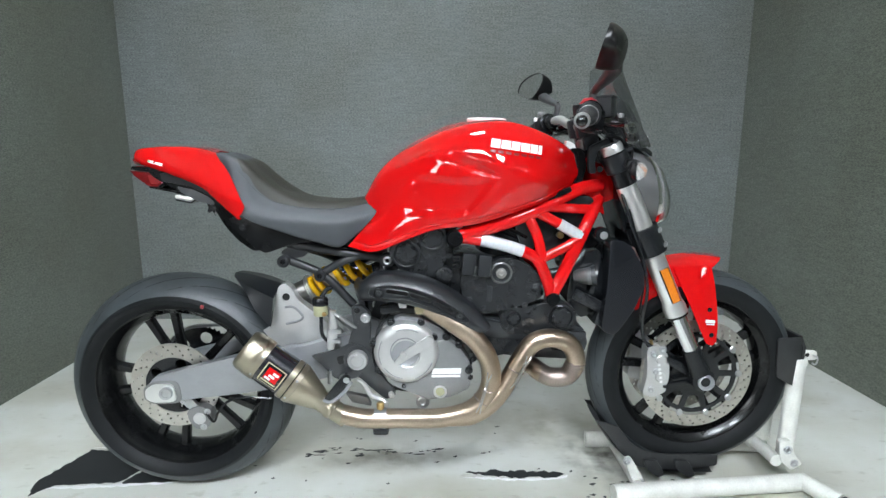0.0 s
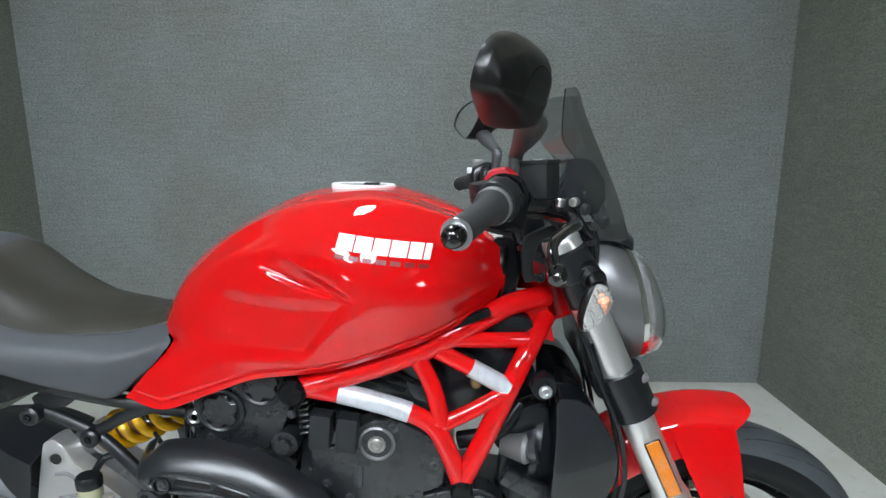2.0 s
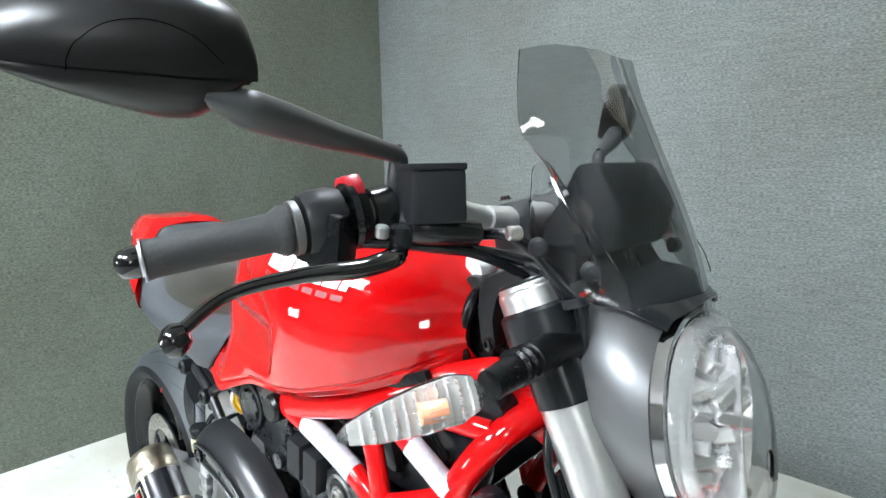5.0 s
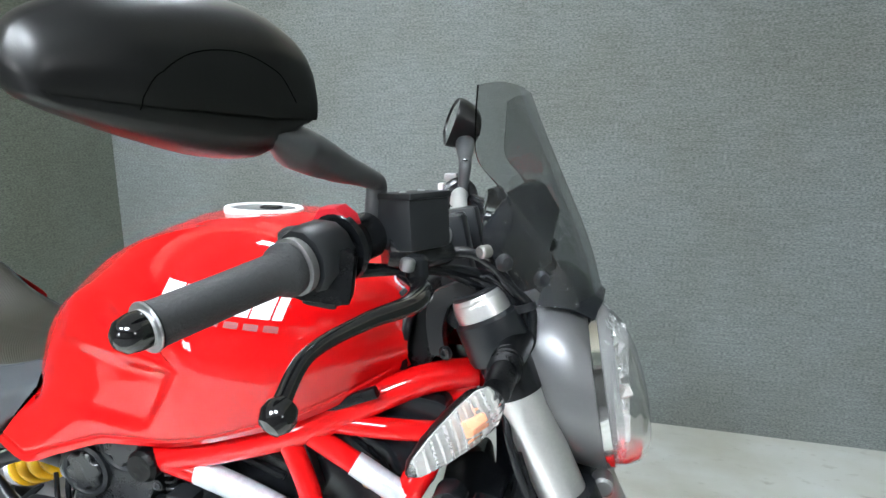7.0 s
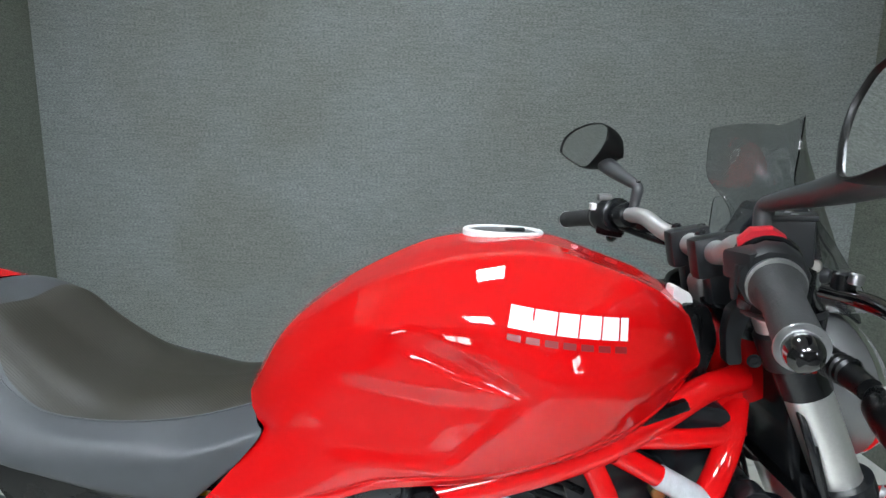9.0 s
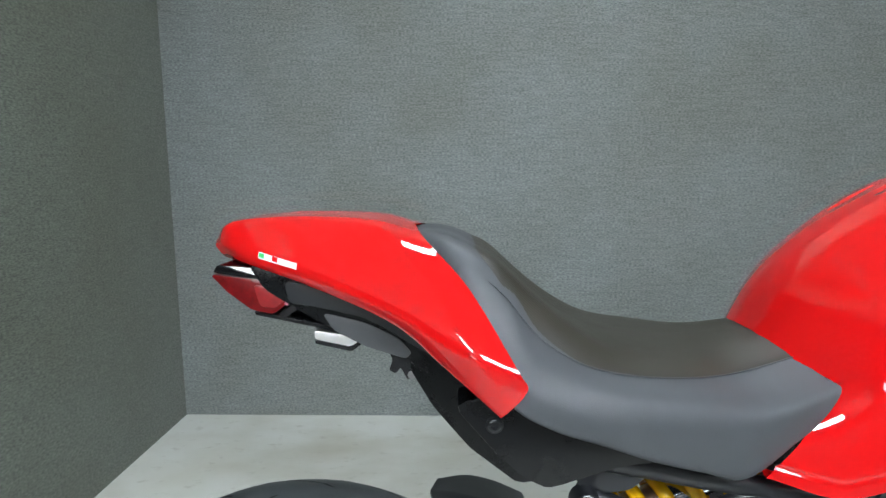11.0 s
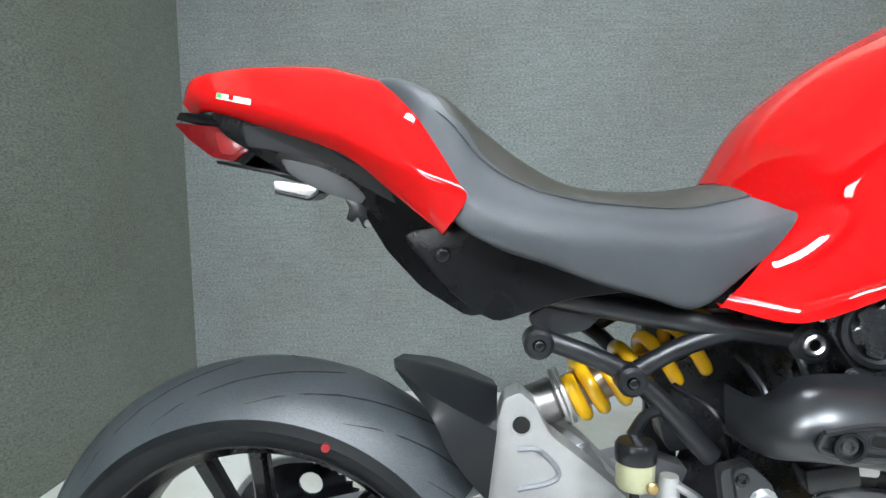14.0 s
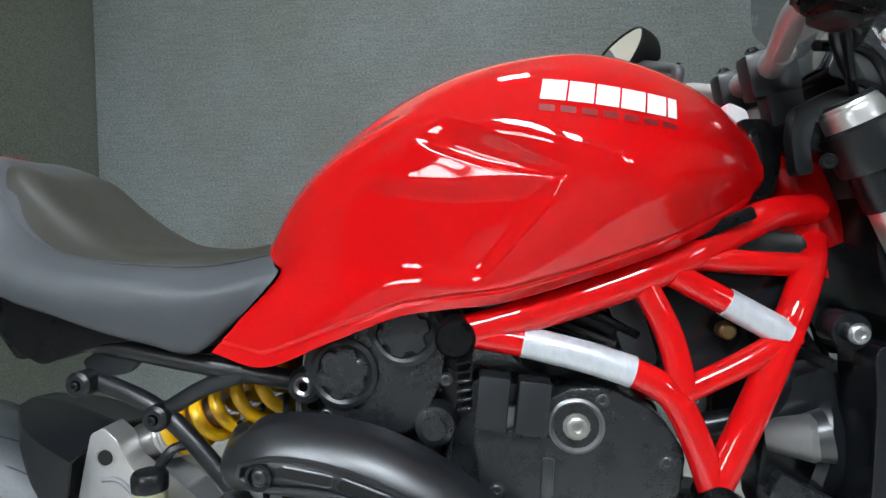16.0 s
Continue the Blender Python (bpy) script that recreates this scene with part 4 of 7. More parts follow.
# Added black block fills in for unidentified dark clutter behind the shock.
part("clutter_block", plate(round_poly([(-0.250, 0.690), (-0.120, 0.690), (-0.110, 0.600), (-0.150, 0.520), (-0.215, 0.505), (-0.235, 0.580)], 4, 0.2), 0.030, 0.085, 0.010), "engine", bike, "black filler block for the dark clutter behind the shock")
for pts in ([(-0.235, -0.05, 0.62), (-0.20, -0.085, 0.60), (-0.185, -0.095, 0.55), (-0.19, -0.10, 0.50)], [(-0.170, -0.06, 0.66), (-0.155, -0.105, 0.62), (-0.165, -0.12, 0.56)], [(-0.14, -0.10, 0.70), (-0.132, -0.125, 0.66), (-0.125, -0.13, 0.61)]):
    part("cable", tube(pts, 0.0042, 8), "satin", bike)

# -- trellis frame --
def trellis(s):
    top = [(0.052, -0.160, 0.752), (0.12, -0.160, 0.771), (0.19, -0.158, 0.793), (0.262, -0.150, 0.820), (0.332, -0.125, 0.853), (0.385, -0.095, 0.872), (0.440, -0.065, 0.878)]
    low = [(0.070, -0.160, 0.752), (0.15, -0.162, 0.738), (0.225, -0.164, 0.716), (0.262, -0.165, 0.694), (0.286, -0.165, 0.648), (0.303, -0.163, 0.598)]
    up = [(0.303, -0.163, 0.598), (0.340, -0.156, 0.672), (0.388, -0.138, 0.772), (0.415, -0.108, 0.815), (0.440, -0.06, 0.840)]
    runs = [(top, 0.0178), (low, 0.0150), (up, 0.0162), ([(0.236, -0.155, 0.808), (0.262, -0.160, 0.752), (0.275, -0.164, 0.698)], 0.0135),
            ([(0.268, -0.152, 0.812), (0.330, -0.150, 0.778), (0.382, -0.148, 0.748)], 0.0135), ([(0.272, -0.163, 0.695), (0.330, -0.156, 0.722), (0.385, -0.146, 0.752)], 0.0125),
            ([(0.285, -0.145, 0.828), (0.35, -0.130, 0.822), (0.405, -0.112, 0.818)], 0.0125)]
    for pts, r in runs:
        part("frame_tube", tube(side(pts, s), r, 16, n=24), "frame_red", frame_part)
    part("frame_end_cap", lathe([(1e-5, -0.022), (0.017, -0.022), (0.021, -0.016), (0.021, 0.02), (1e-5, 0.02)], (0.050, -0.165 * s, 0.751), (0, s, 0), 24), "plastic", frame_part)
    part("frame_end_cap", lathe([(1e-5, -0.022), (0.014, -0.022), (0.018, -0.016), (0.018, 0.02), (1e-5, 0.02)], (0.305, -0.163 * s, 0.590), (0, s, 0), 24), "plastic", frame_part)


frame_part = part("headstock", tube([(0.425, 0, 0.955), (0.475, 0, 0.835)], 0.036, 24), "frame_red", bike, "red powder coated steel trellis frame")
both(trellis)
part("gusset", plate([(0.352, 0.852), (0.44, 0.872), (0.455, 0.80), (0.418, 0.815)], -0.062, -0.07, 0.002), "frame_red", frame_part)


def sleeve(pts, r):
    return part("reflective_tape", tube(pts, r, 20), "silver_tape", frame_part, "silver reflective tape round a frame tube")


sleeve([(0.118, -0.1612, 0.7452), (0.150, -0.162, 0.738), (0.190, -0.163, 0.7275), (0.226, -0.164, 0.7157)], 0.0162)
sleeve([(0.318, -0.1503, 0.7845), (0.376, -0.1482, 0.7515)], 0.0145)

# -- engine --
case = part("crankcase", plate(round_poly([(-0.155, 0.50), (-0.10, 0.56), (0.03, 0.555), (0.10, 0.50), (0.36, 0.505), (0.37, 0.44), (0.20, 0.43), (0.10, 0.41), (0.09, 0.345), (-0.02, 0.325), (-0.14, 0.36), (-0.185, 0.42)], 4, 0.2), -0.135, 0.135, 0.012),
            "engine", bike, "black painted engine with silver clutch cover")
part("vertical_cylinder", plate(round_poly([(-0.115, 0.55), (-0.135, 0.68), (-0.10, 0.76), (0.025, 0.78), (0.055, 0.72), (0.035, 0.60), (0.0, 0.54)], 4, 0.2), -0.10, 0.10, 0.012), "engine", case)
for k in range(7):
    part("cooling_fin", plate([(0.048, 0.665 + 0.010 * k), (0.064, 0.668 + 0.010 * k), (0.064, 0.671 + 0.010 * k), (0.048, 0.669 + 0.010 * k)], -0.142, -0.08, 0.001, seg=1), "engine", case)
belt = round_poly([(-0.122, 0.708), (-0.112, 0.745), (-0.06, 0.757), (-0.03, 0.785), (0.018, 0.782), (0.040, 0.750), (0.032, 0.700), (0.012, 0.655), (-0.01, 0.640), (-0.085, 0.652)], 4, 0.25)
cover = part("belt_cover", plate(belt, -0.098, -0.142, 0.012, seg=4), "engine", case, "matt black belt cover with two round caps")
for x, z in ((-0.074, 0.707), (-0.007, 0.753)):
    lip = part("cap_rim", lathe([(0.028, -0.140), (0.038, -0.142), (0.038, -0.149), (0.033, -0.151), (0.029, -0.148)], (x, 0, z), seg=36, closed=True), "clamp", cover)
    pts = []
    for k in range(48):
        a = 2 * math.pi * k / 48
        rr = 0.029 if (k % 8) < 5 else 0.023
        pts.append((x + rr * math.cos(a), z + rr * math.sin(a)))
    part("cap", plate(pts, -0.140, -0.152, 0.002, seg=1), "engine", lip)
for x, z in ((-0.048, 0.742), (0.037, 0.70), (0.020, 0.648), (-0.095, 0.66)):
    bolt((x, -0.141, z), 0.0055, cover, material="engine_grey")
part("idler_cap", lathe([(1e-5, -0.162), (0.012, -0.162), (0.013, -0.152), (0.021, -0.150), (0.022, -0.120), (1e-5, -0.12)], (0.025, 0, 0.652), seg=24), "engine", case)

for x, z in ((0.0865, 0.6825), (0.1275, 0.678)):
    part("relay", box((x, -0.155, z), (0.033, 0.034, 0.056), (0, 6, 0), 0.004), "matt", case, "black plastic electrical relay")
part("relay_bracket", plate(round_poly([(0.070, 0.655), (0.155, 0.640), (0.172, 0.655), (0.166, 0.672), (0.075, 0.672)], 4, 0.2), -0.134, -0.142, 0.002), "alu_dark", case)
alt = round_poly([(0.064, 0.652), (0.074, 0.580), (0.119, 0.545), (0.193, 0.558), (0.274, 0.582), (0.281, 0.630), (0.257, 0.668), (0.205, 0.696), (0.165, 0.694), (0.132, 0.676), (0.105, 0.648)], 4, 0.22)
acov = part("belt_drive_cover", plate(alt, -0.10, -0.150, 0.013, seg=4), "engine", case, "matt black lower belt cover")
part("well", lathe([(0.022, -0.148), (0.026, -0.154), (0.029, -0.152), (0.029, -0.148)], (0.172, 0, 0.656), seg=32, closed=True), "alu_dark", acov)
bolt((0.172, -0.152, 0.656), 0.0105, acov, material="dull", name="shaft_bolt")
part("slot", box((0.142, -0.151, 0.601), (0.013, 0.006, 0.042), (0, 4, 0), 0.003), "engine_grey", acov)
for x, z in ((0.198, 0.683), (0.262, 0.620), (0.090, 0.586), (0.126, 0.562), (0.235, 0.570)):
    bolt((x, -0.149, z), 0.0065, acov, material="engine_grey")
part("engine_block", plate(round_poly([(0.05, 0.70), (0.26, 0.66), (0.30, 0.58), (0.10, 0.50), (0.03, 0.55)], 4, 0.2), -0.105, 0.12, 0.01), "engine", case)
head = round_poly([(0.170, 0.540), (0.195, 0.565), (0.230, 0.560), (0.290, 0.575), (0.335, 0.578), (0.372, 0.555), (0.376, 0.505), (0.30, 0.490), (0.200, 0.486), (0.175, 0.505)], 4, 0.3)
hcov = part("front_belt_cover", plate(head, -0.098, -0.146, 0.014, seg=4), "engine", case, "matt black front cylinder cover")
for x, z, r in ((0.208, 0.532, 0.020), (0.332, 0.535, 0.034)):
    lip = part("cap_rim", lathe([(r * 0.8, -0.143), (r, -0.145), (r, -0.152), (r * 0.88, -0.155), (r * 0.78, -0.151)], (x, 0, z), seg=36, closed=True), "clamp", hcov)
    pts = []
    for k in range(48):
        a = 2 * math.pi * k / 48
        rr = r * (0.78 if (k % 8) < 5 else 0.62)
        pts.append((x + rr * math.cos(a), z + rr * math.sin(a)))
    part("cap", plate(pts, -0.143, -0.155, 0.002, seg=1), "engine", lip)
part("front_cylinder", plate(round_poly([(0.07, 0.535), (0.16, 0.530), (0.40, 0.500), (0.415, 0.455), (0.40, 0.405), (0.24, 0.415), (0.10, 0.43)], 4, 0.2), -0.118, 0.118, 0.012), "engine_grey", case)
part("front_cover", plate(round_poly([(0.095, 0.535), (0.17, 0.520), (0.30, 0.492), (0.405, 0.492), (0.403, 0.470), (0.30, 0.468), (0.14, 0.478)], 4, 0.2), -0.118, -0.140, 0.005), "engine_grey", case)

# clutch cover: round drum with a raised quadrant, and the lower case cover
low = round_poly([(-0.160, 0.43), (-0.140, 0.518), (-0.095, 0.546), (-0.030, 0.540), (0.020, 0.510), (0.060, 0.466), (0.092, 0.420), (0.094, 0.345), (0.040, 0.318), (-0.020, 0.312), (-0.075, 0.336), (-0.125, 0.358)], 4, 0.22)
ccase = part("clutch_case", plate(low, -0.130, -0.168, 0.010), "clutch_grey", case, "silver-grey cast clutch cover")
DC = Vector((-0.077, 0, 0.451))
drum = part("clutch_cover", lathe([(1e-5, -0.164), (0.036, -0.164), (0.038, -0.1655), (0.060, -0.165), (0.074, -0.162), (0.082, -0.155), (0.0855, -0.146), (0.0855, -0.132), (1e-5, -0.132)], DC, seg=72), "alu", case, "round silver clutch cover", slim=False)
part("cover_recess", lathe([(1e-5, -0.1645), (0.034, -0.1645), (0.0375, -0.1668), (0.0385, -0.1655), (0.0385, -0.162), (1e-5, -0.162)], DC + Vector((-0.002, 0, 0.006)), seg=48), "arm_grey", drum, "darker round recess in the clutch cover", slim=False)
part("cover_bar", plate(round_poly([(-0.108, 0.428), (-0.096, 0.443), (-0.070, 0.468), (-0.020, 0.500), (-0.004, 0.494), (-0.006, 0.478), (-0.060, 0.446), (-0.100, 0.420)], 4, 0.22), -0.160, -0.1705, 0.004), "alu", drum, "raised bar across the clutch cover", slim=False)
part("bar_hub", lathe([(1e-5, -0.173), (0.008, -0.173), (0.010, -0.171), (0.010, -0.160), (1e-5, -0.160)], (-0.083, 0, 0.449), seg=20), "alu", drum, slim=False)
for a0, a1, rr in ((60, 112, 0.066), (150, 205, 0.070), (-70, -20, 0.072), (215, 262, 0.068)):
    part("cover_rib", tube([(DC.x + rr * math.cos(radians(a)), -0.1640, DC.z + rr * math.sin(radians(a))) for a in np.linspace(a0, a1, 9)], 0.0013, 6), "arm_grey", drum, slim=False)
part("case_lobe", plate(round_poly([(0.002, 0.480), (0.034, 0.484), (0.070, 0.452), (0.086, 0.415), (0.086, 0.345), (0.040, 0.330), (0.000, 0.345)], 5, 0.25), -0.136, -0.146, 0.006), "clutch_grey", ccase, slim=False)
for x, z in ((-0.115, 0.532), (-0.037, 0.532), (-0.004, 0.490), (-0.162, 0.474), (-0.150, 0.400), (0.028, 0.492), (0.062, 0.470), (0.088, 0.398)):
    lobe = part("bolt_boss", disc((x, -0.166, z), 0.0105, 0.030, seg=16), "engine", ccase)
    bolt((x, -0.181, z), 0.006, lobe, material="satin")
for x, z in ((0.092, 0.375), (0.100, 0.425), (0.075, 0.475), (0.01, 0.345), (-0.085, 0.352)):
    bolt((x, -0.166, z), 0.006, ccase, material="satin")
sight = part("oil_sight", lathe([(0.012, -0.166), (0.018, -0.168), (0.018, -0.176), (0.0135, -0.178), (0.012, -0.172)], (0.012, 0, 0.337), seg=28, closed=True), "alu", ccase, "round oil window with a steel ring")
part("oil_glass", disc((0.012, -0.171, 0.337), 0.0125, 0.006), "fluid", sight)
bolt((-0.035, -0.150, 0.300), 0.014, case, name="drain_bolt")
for x0, w in ((-0.010, 0.076),):
    part("badge", plate([(x0, 0.388), (x0 + w, 0.388), (x0 + w + 0.003, 0.403), (x0 + 0.003, 0.403)], -0.1725, -0.1752, 0, seg=1), "white", ccase, "plain pale badge bar")
    part("badge", plate([(x0 - 0.001, 0.3785), (x0 + w, 0.3785), (x0 + w, 0.3845), (x0, 0.3845)], -0.1725, -0.1752, 0, seg=1), "white", ccase)
part("cable", tube([(-0.02, -0.16, 0.555), (0.015, -0.17, 0.55), (0.03, -0.165, 0.525), (0.035, -0.16, 0.50)], 0.003, 8), "steel", case)
part("bracket", plate(round_poly([(-0.055, 0.572), (-0.015, 0.575), (-0.02, 0.552), (-0.05, 0.552)], 4, 0.2), -0.165, -0.175, 0.002), "gold", case)
part("sensor_box", box((-0.118, -0.15, 0.565), (0.05, 0.03, 0.025), (0, -12, 0), 0.004), "satin", case)
part("sensor_box", box((-0.088, -0.15, 0.574), (0.028, 0.026, 0.016), (0, 5, 0), 0.004), "alu", case)
part("sump", plate(round_poly([(-0.14, 0.36), (0.09, 0.36), (0.08, 0.318), (-0.02, 0.305), (-0.13, 0.325)], 4, 0.2), -0.12, 0.12, 0.01), "engine", case)

# -- exhaust --
pipe1 = [(-0.02, -0.150, 0.575), (0.050, -0.166, 0.533), (0.108, -0.174, 0.487), (0.141, -0.177, 0.425), (0.139, -0.177, 0.357), (0.102, -0.176, 0.306), (0.028, -0.174, 0.279), (-0.106, -0.172, 0.276), (-0.195, -0.172, 0.277), (-0.246, -0.173, 0.290)]
exhaust = part("exhaust", tube(pipe1, 0.0255, 24, n=90), "titan", bike, "heat-tinted steel exhaust pipes with a short muffler", slim=False)
part("header_pipe", tube([(0.235, -0.050, 0.402), (0.258, -0.105, 0.394), (0.303, -0.150, 0.379), (0.347, -0.163, 0.389), (0.366, -0.165, 0.427), (0.351, -0.165, 0.471), (0.306, -0.165, 0.492), (0.255, -0.166, 0.481), (0.220, -0.168, 0.436), (0.191, -0.171, 0.382), (0.151, -0.175, 0.324), (0.096, -0.176, 0.285), (0.040, -0.174, 0.279)],
                         0.0245, 24, n=110), "titan", exhaust, "looping bronze-tinted header pipe", slim=False)
part("header_elbow", tube([(0.258, -0.105, 0.394), (0.303, -0.150, 0.379), (0.347, -0.163, 0.389), (0.3655, -0.165, 0.423)], 0.0252, 24, n=30), "titan_hot", exhaust, slim=False)
part("port_flange", disc((0.250, -0.085, 0.397), 0.033, 0.016, (0.35, -0.9, -0.2)), "steel", exhaust, slim=False)
for a, b in (((0.139, -0.203, 0.415), (0.108, -0.203, 0.300)), ((0.240, -0.192, 0.455), (0.196, -0.196, 0.362))):
    a, b = Vector(a), Vector(b)
    t = (b - a).normalized()
    wind = [a + (b - a) * (0.22 + 0.56 * k / 96) + (Vector((0, -1, 0)) * math.cos(k * 0.9) + t.cross(Vector((0, -1, 0))) * math.sin(k * 0.9)) * 0.0032 for k in range(97)]
    part("spring", tube(wind, 0.0012, 5, n=200), "steel", exhaust, "small steel retaining spring", slim=False)
    for p, q in ((a, a.lerp(b, 0.23)), (b, b.lerp(a, 0.23))):
        side_step = t.cross(Vector((0, -1, 0))) * 0.005
        part("spring_hook", tube([p + side_step + Vector((0, 0.006, 0)), p.lerp(q, 0.3) + side_step, q, p.lerp(q, 0.3) - side_step, p - side_step + Vector((0, 0.006, 0))], 0.0016, 6, n=24), "steel", exhaust, slim=False)
for x, y, z, ax in ((0.122, -0.1765, 0.328, (0.55, 0, 0.83)), (0.207, -0.1695, 0.410, (0.46, 0, 0.88)), (0.3655, -0.165, 0.424, (0.08, 0, 1)), (0.1395, -0.177, 0.360, (0.0, 0, 1))):
    part("weld_bead", lathe([(0.024, -0.003), (0.0268, 0), (0.024, 0.003)], (x, y, z), ax, 24, closed=True), "titan_hot", exhaust, slim=False)
part("clamp_band", lathe([(0.025, -0.016), (0.028, -0.016), (0.0285, -0.01), (0.0275, 0), (0.0285, 0.01), (0.028, 0.016), (0.025, 0.016)], (-0.145, -0.2045, 0.2765), (1, 0, 0), 28, closed=True), "steel", exhaust)
part("clamp_bolt", disc((-0.145, -0.2045, 0.310), 0.010, 0.024, (0, 0, 1)), "copper", exhaust)
part("stand_stop", box((-0.145, -0.203, 0.243), (0.042, 0.030, 0.022), bevel=0.008), "satin", exhaust)
muf0, muf1 = Vector((-0.243, -0.206, 0.284)), Vector((-0.487, -0.200, 0.473))
ax = (muf1 - muf0).normalized()
L = (muf1 - muf0).length
part("link_pipe", lathe([(0.026, -0.012), (0.0265, 0.03), (0.030, 0.034), (0.030, 0.045), (0.027, 0.049), (0.028, 0.075), (0.033, 0.085), (0.0545, 0.142), (0.0545, 0.150)], muf0, ax, 36), "muffler_cap", exhaust)
muffler = part("muffler", lathe([(0.0520, 0.148), (0.0545, 0.150), (0.0545, 0.262), (0.0520, 0.264)], muf0, ax, 44), "carbon", exhaust, "dark muffler sleeve with gold-tinted bands")
for h in (0.152, 0.170, 0.258):
    part("band", lathe([(0.0545, h - 0.008), (0.0570, h - 0.006), (0.0570, h + 0.006), (0.0545, h + 0.008)], muf0, ax, 44, closed=True), "muffler_cap", muffler)
part("end_cap", lathe([(0.0545, 0.262), (0.0570, 0.266), (0.0570, 0.280), (0.0545, 0.285), (0.0560, 0.296), (0.0515, 0.308), (0.048, 0.311), (0.041, 0.311), (0.036, 0.303), (0.032, 0.26)], muf0, ax, 44), "muffler_cap", muffler, "gold-tinted muffler end cap")
part("muffler_core", lathe([(0.033, 0.10), (1e-5, 0.11)], muf0, ax, 24), "satin", muffler)
for h in (0.154, 0.258):
    for sgn in (-1, 1):
        n0 = ax.cross(Vector((0, 1, 0))).normalized()
        part("rivet", disc(muf0 + ax * h + Vector((0, -0.0485, 0)) + n0 * 0.027 * sgn, 0.0035, 0.006, (0, -1, 0), 10), "steel", muffler)
# badge plate on the sleeve
n0 = ax.cross(Vector((0, 1, 0))).normalized()


def on_sleeve(h0, h1, v0, v1, lift, material, label=""):
    bm = bmesh.new()
    loops = []
    for i in range(2):
        h = (h0, h1)[i]
        row = []
        for k in range(9):
            v = v0 + (v1 - v0) * k / 8
            a = v / 0.0545
            row.append(muf0 + ax * h + (Vector((0, -1, 0)) * math.cos(a) + n0 * math.sin(a)) * (0.0545 + lift))
        loops.append(row)
    rings(bm, loops, closed=False, cap=False)
    part("badge", bm, material, muffler, label)


on_sleeve(0.184, 0.240, -0.028, 0.028, 0.0010, "gold", "gold-edged rectangular badge")
on_sleeve(0.187, 0.237, -0.0255, 0.0255, 0.0016, "gloss_black")
on_sleeve(0.194, 0.230, -0.019, 0.0125, 0.0022, "red")
for k in range(3):
    on_sleeve(0.197 + 0.007 * k, 0.213 + 0.007 * k, -0.013 + 0.009 * k, -0.007 + 0.009 * k, 0.0028, "white")
on_sleeve(0.191, 0.233, 0.0155, 0.020, 0.0022, "gold")

# heat shield on the rear header
shield = skin([[(-0.200, -0.105, 0.640), (-0.185, -0.150, 0.640), (-0.160, -0.160, 0.662), (-0.100, -0.165, 0.668), (-0.030, -0.165, 0.655), (0.040, -0.165, 0.622), (0.095, -0.175, 0.582), (0.135, -0.190, 0.538)],
               [(-0.208, -0.125, 0.638), (-0.185, -0.185, 0.642), (-0.160, -0.195, 0.655), (-0.100, -0.198, 0.657), (-0.030, -0.198, 0.644), (0.040, -0.200, 0.611), (0.095, -0.208, 0.570), (0.140, -0.218, 0.530)],
               [(-0.212, -0.140, 0.620), (-0.188, -0.205, 0.622), (-0.160, -0.218, 0.628), (-0.100, -0.222, 0.626), (-0.030, -0.222, 0.612), (0.035, -0.224, 0.580), (0.085, -0.228, 0.548), (0.128, -0.232, 0.522)],
               [(-0.208, -0.132, 0.600), (-0.188, -0.195, 0.598), (-0.160, -0.210, 0.602), (-0.100, -0.214, 0.597), (-0.030, -0.214, 0.580), (0.030, -0.216, 0.550), (0.070, -0.220, 0.530), (0.112, -0.224, 0.516)],
               [(-0.200, -0.110, 0.588), (-0.185, -0.165, 0.588), (-0.160, -0.175, 0.590), (-0.100, -0.178, 0.585), (-0.030, -0.178, 0.568), (0.026, -0.180, 0.540), (0.065, -0.190, 0.522), (0.105, -0.20, 0.512)]],
              36, 20, mirror=False, thick=0.004)
shield = part("heat_shield", shield, "shield", exhaust, "satin black exhaust heat shield with slots")
rib = [(-0.160, -0.2225, 0.632), (-0.120, -0.2255, 0.640), (-0.05, -0.2255, 0.628), (0.02, -0.2265, 0.598), (0.07, -0.230, 0.566), (0.085, -0.231, 0.548), (0.055, -0.229, 0.551), (0.0, -0.2255, 0.580), (-0.07, -0.2245, 0.605), (-0.14, -0.222, 0.610), (-0.163, -0.2205, 0.618), (-0.160, -0.2225, 0.632)]
part("shield_rib", tube(rib, 0.0032, 6, n=70), "shield", shield)
shield_tree = BVHTree.FromPolygons([v.co.copy() for v in shield.data.vertices], [p.vertices[:] for p in shield.data.polygons])


def on_shield(x, z, lift):
    hit = shield_tree.ray_cast(Vector((x, -1.0, z)), Vector((0, 1, 0)))
    return (hit[0] if hit[0] is not None else Vector((x, -0.19, z))) + Vector((0, -lift, 0.2 * lift))


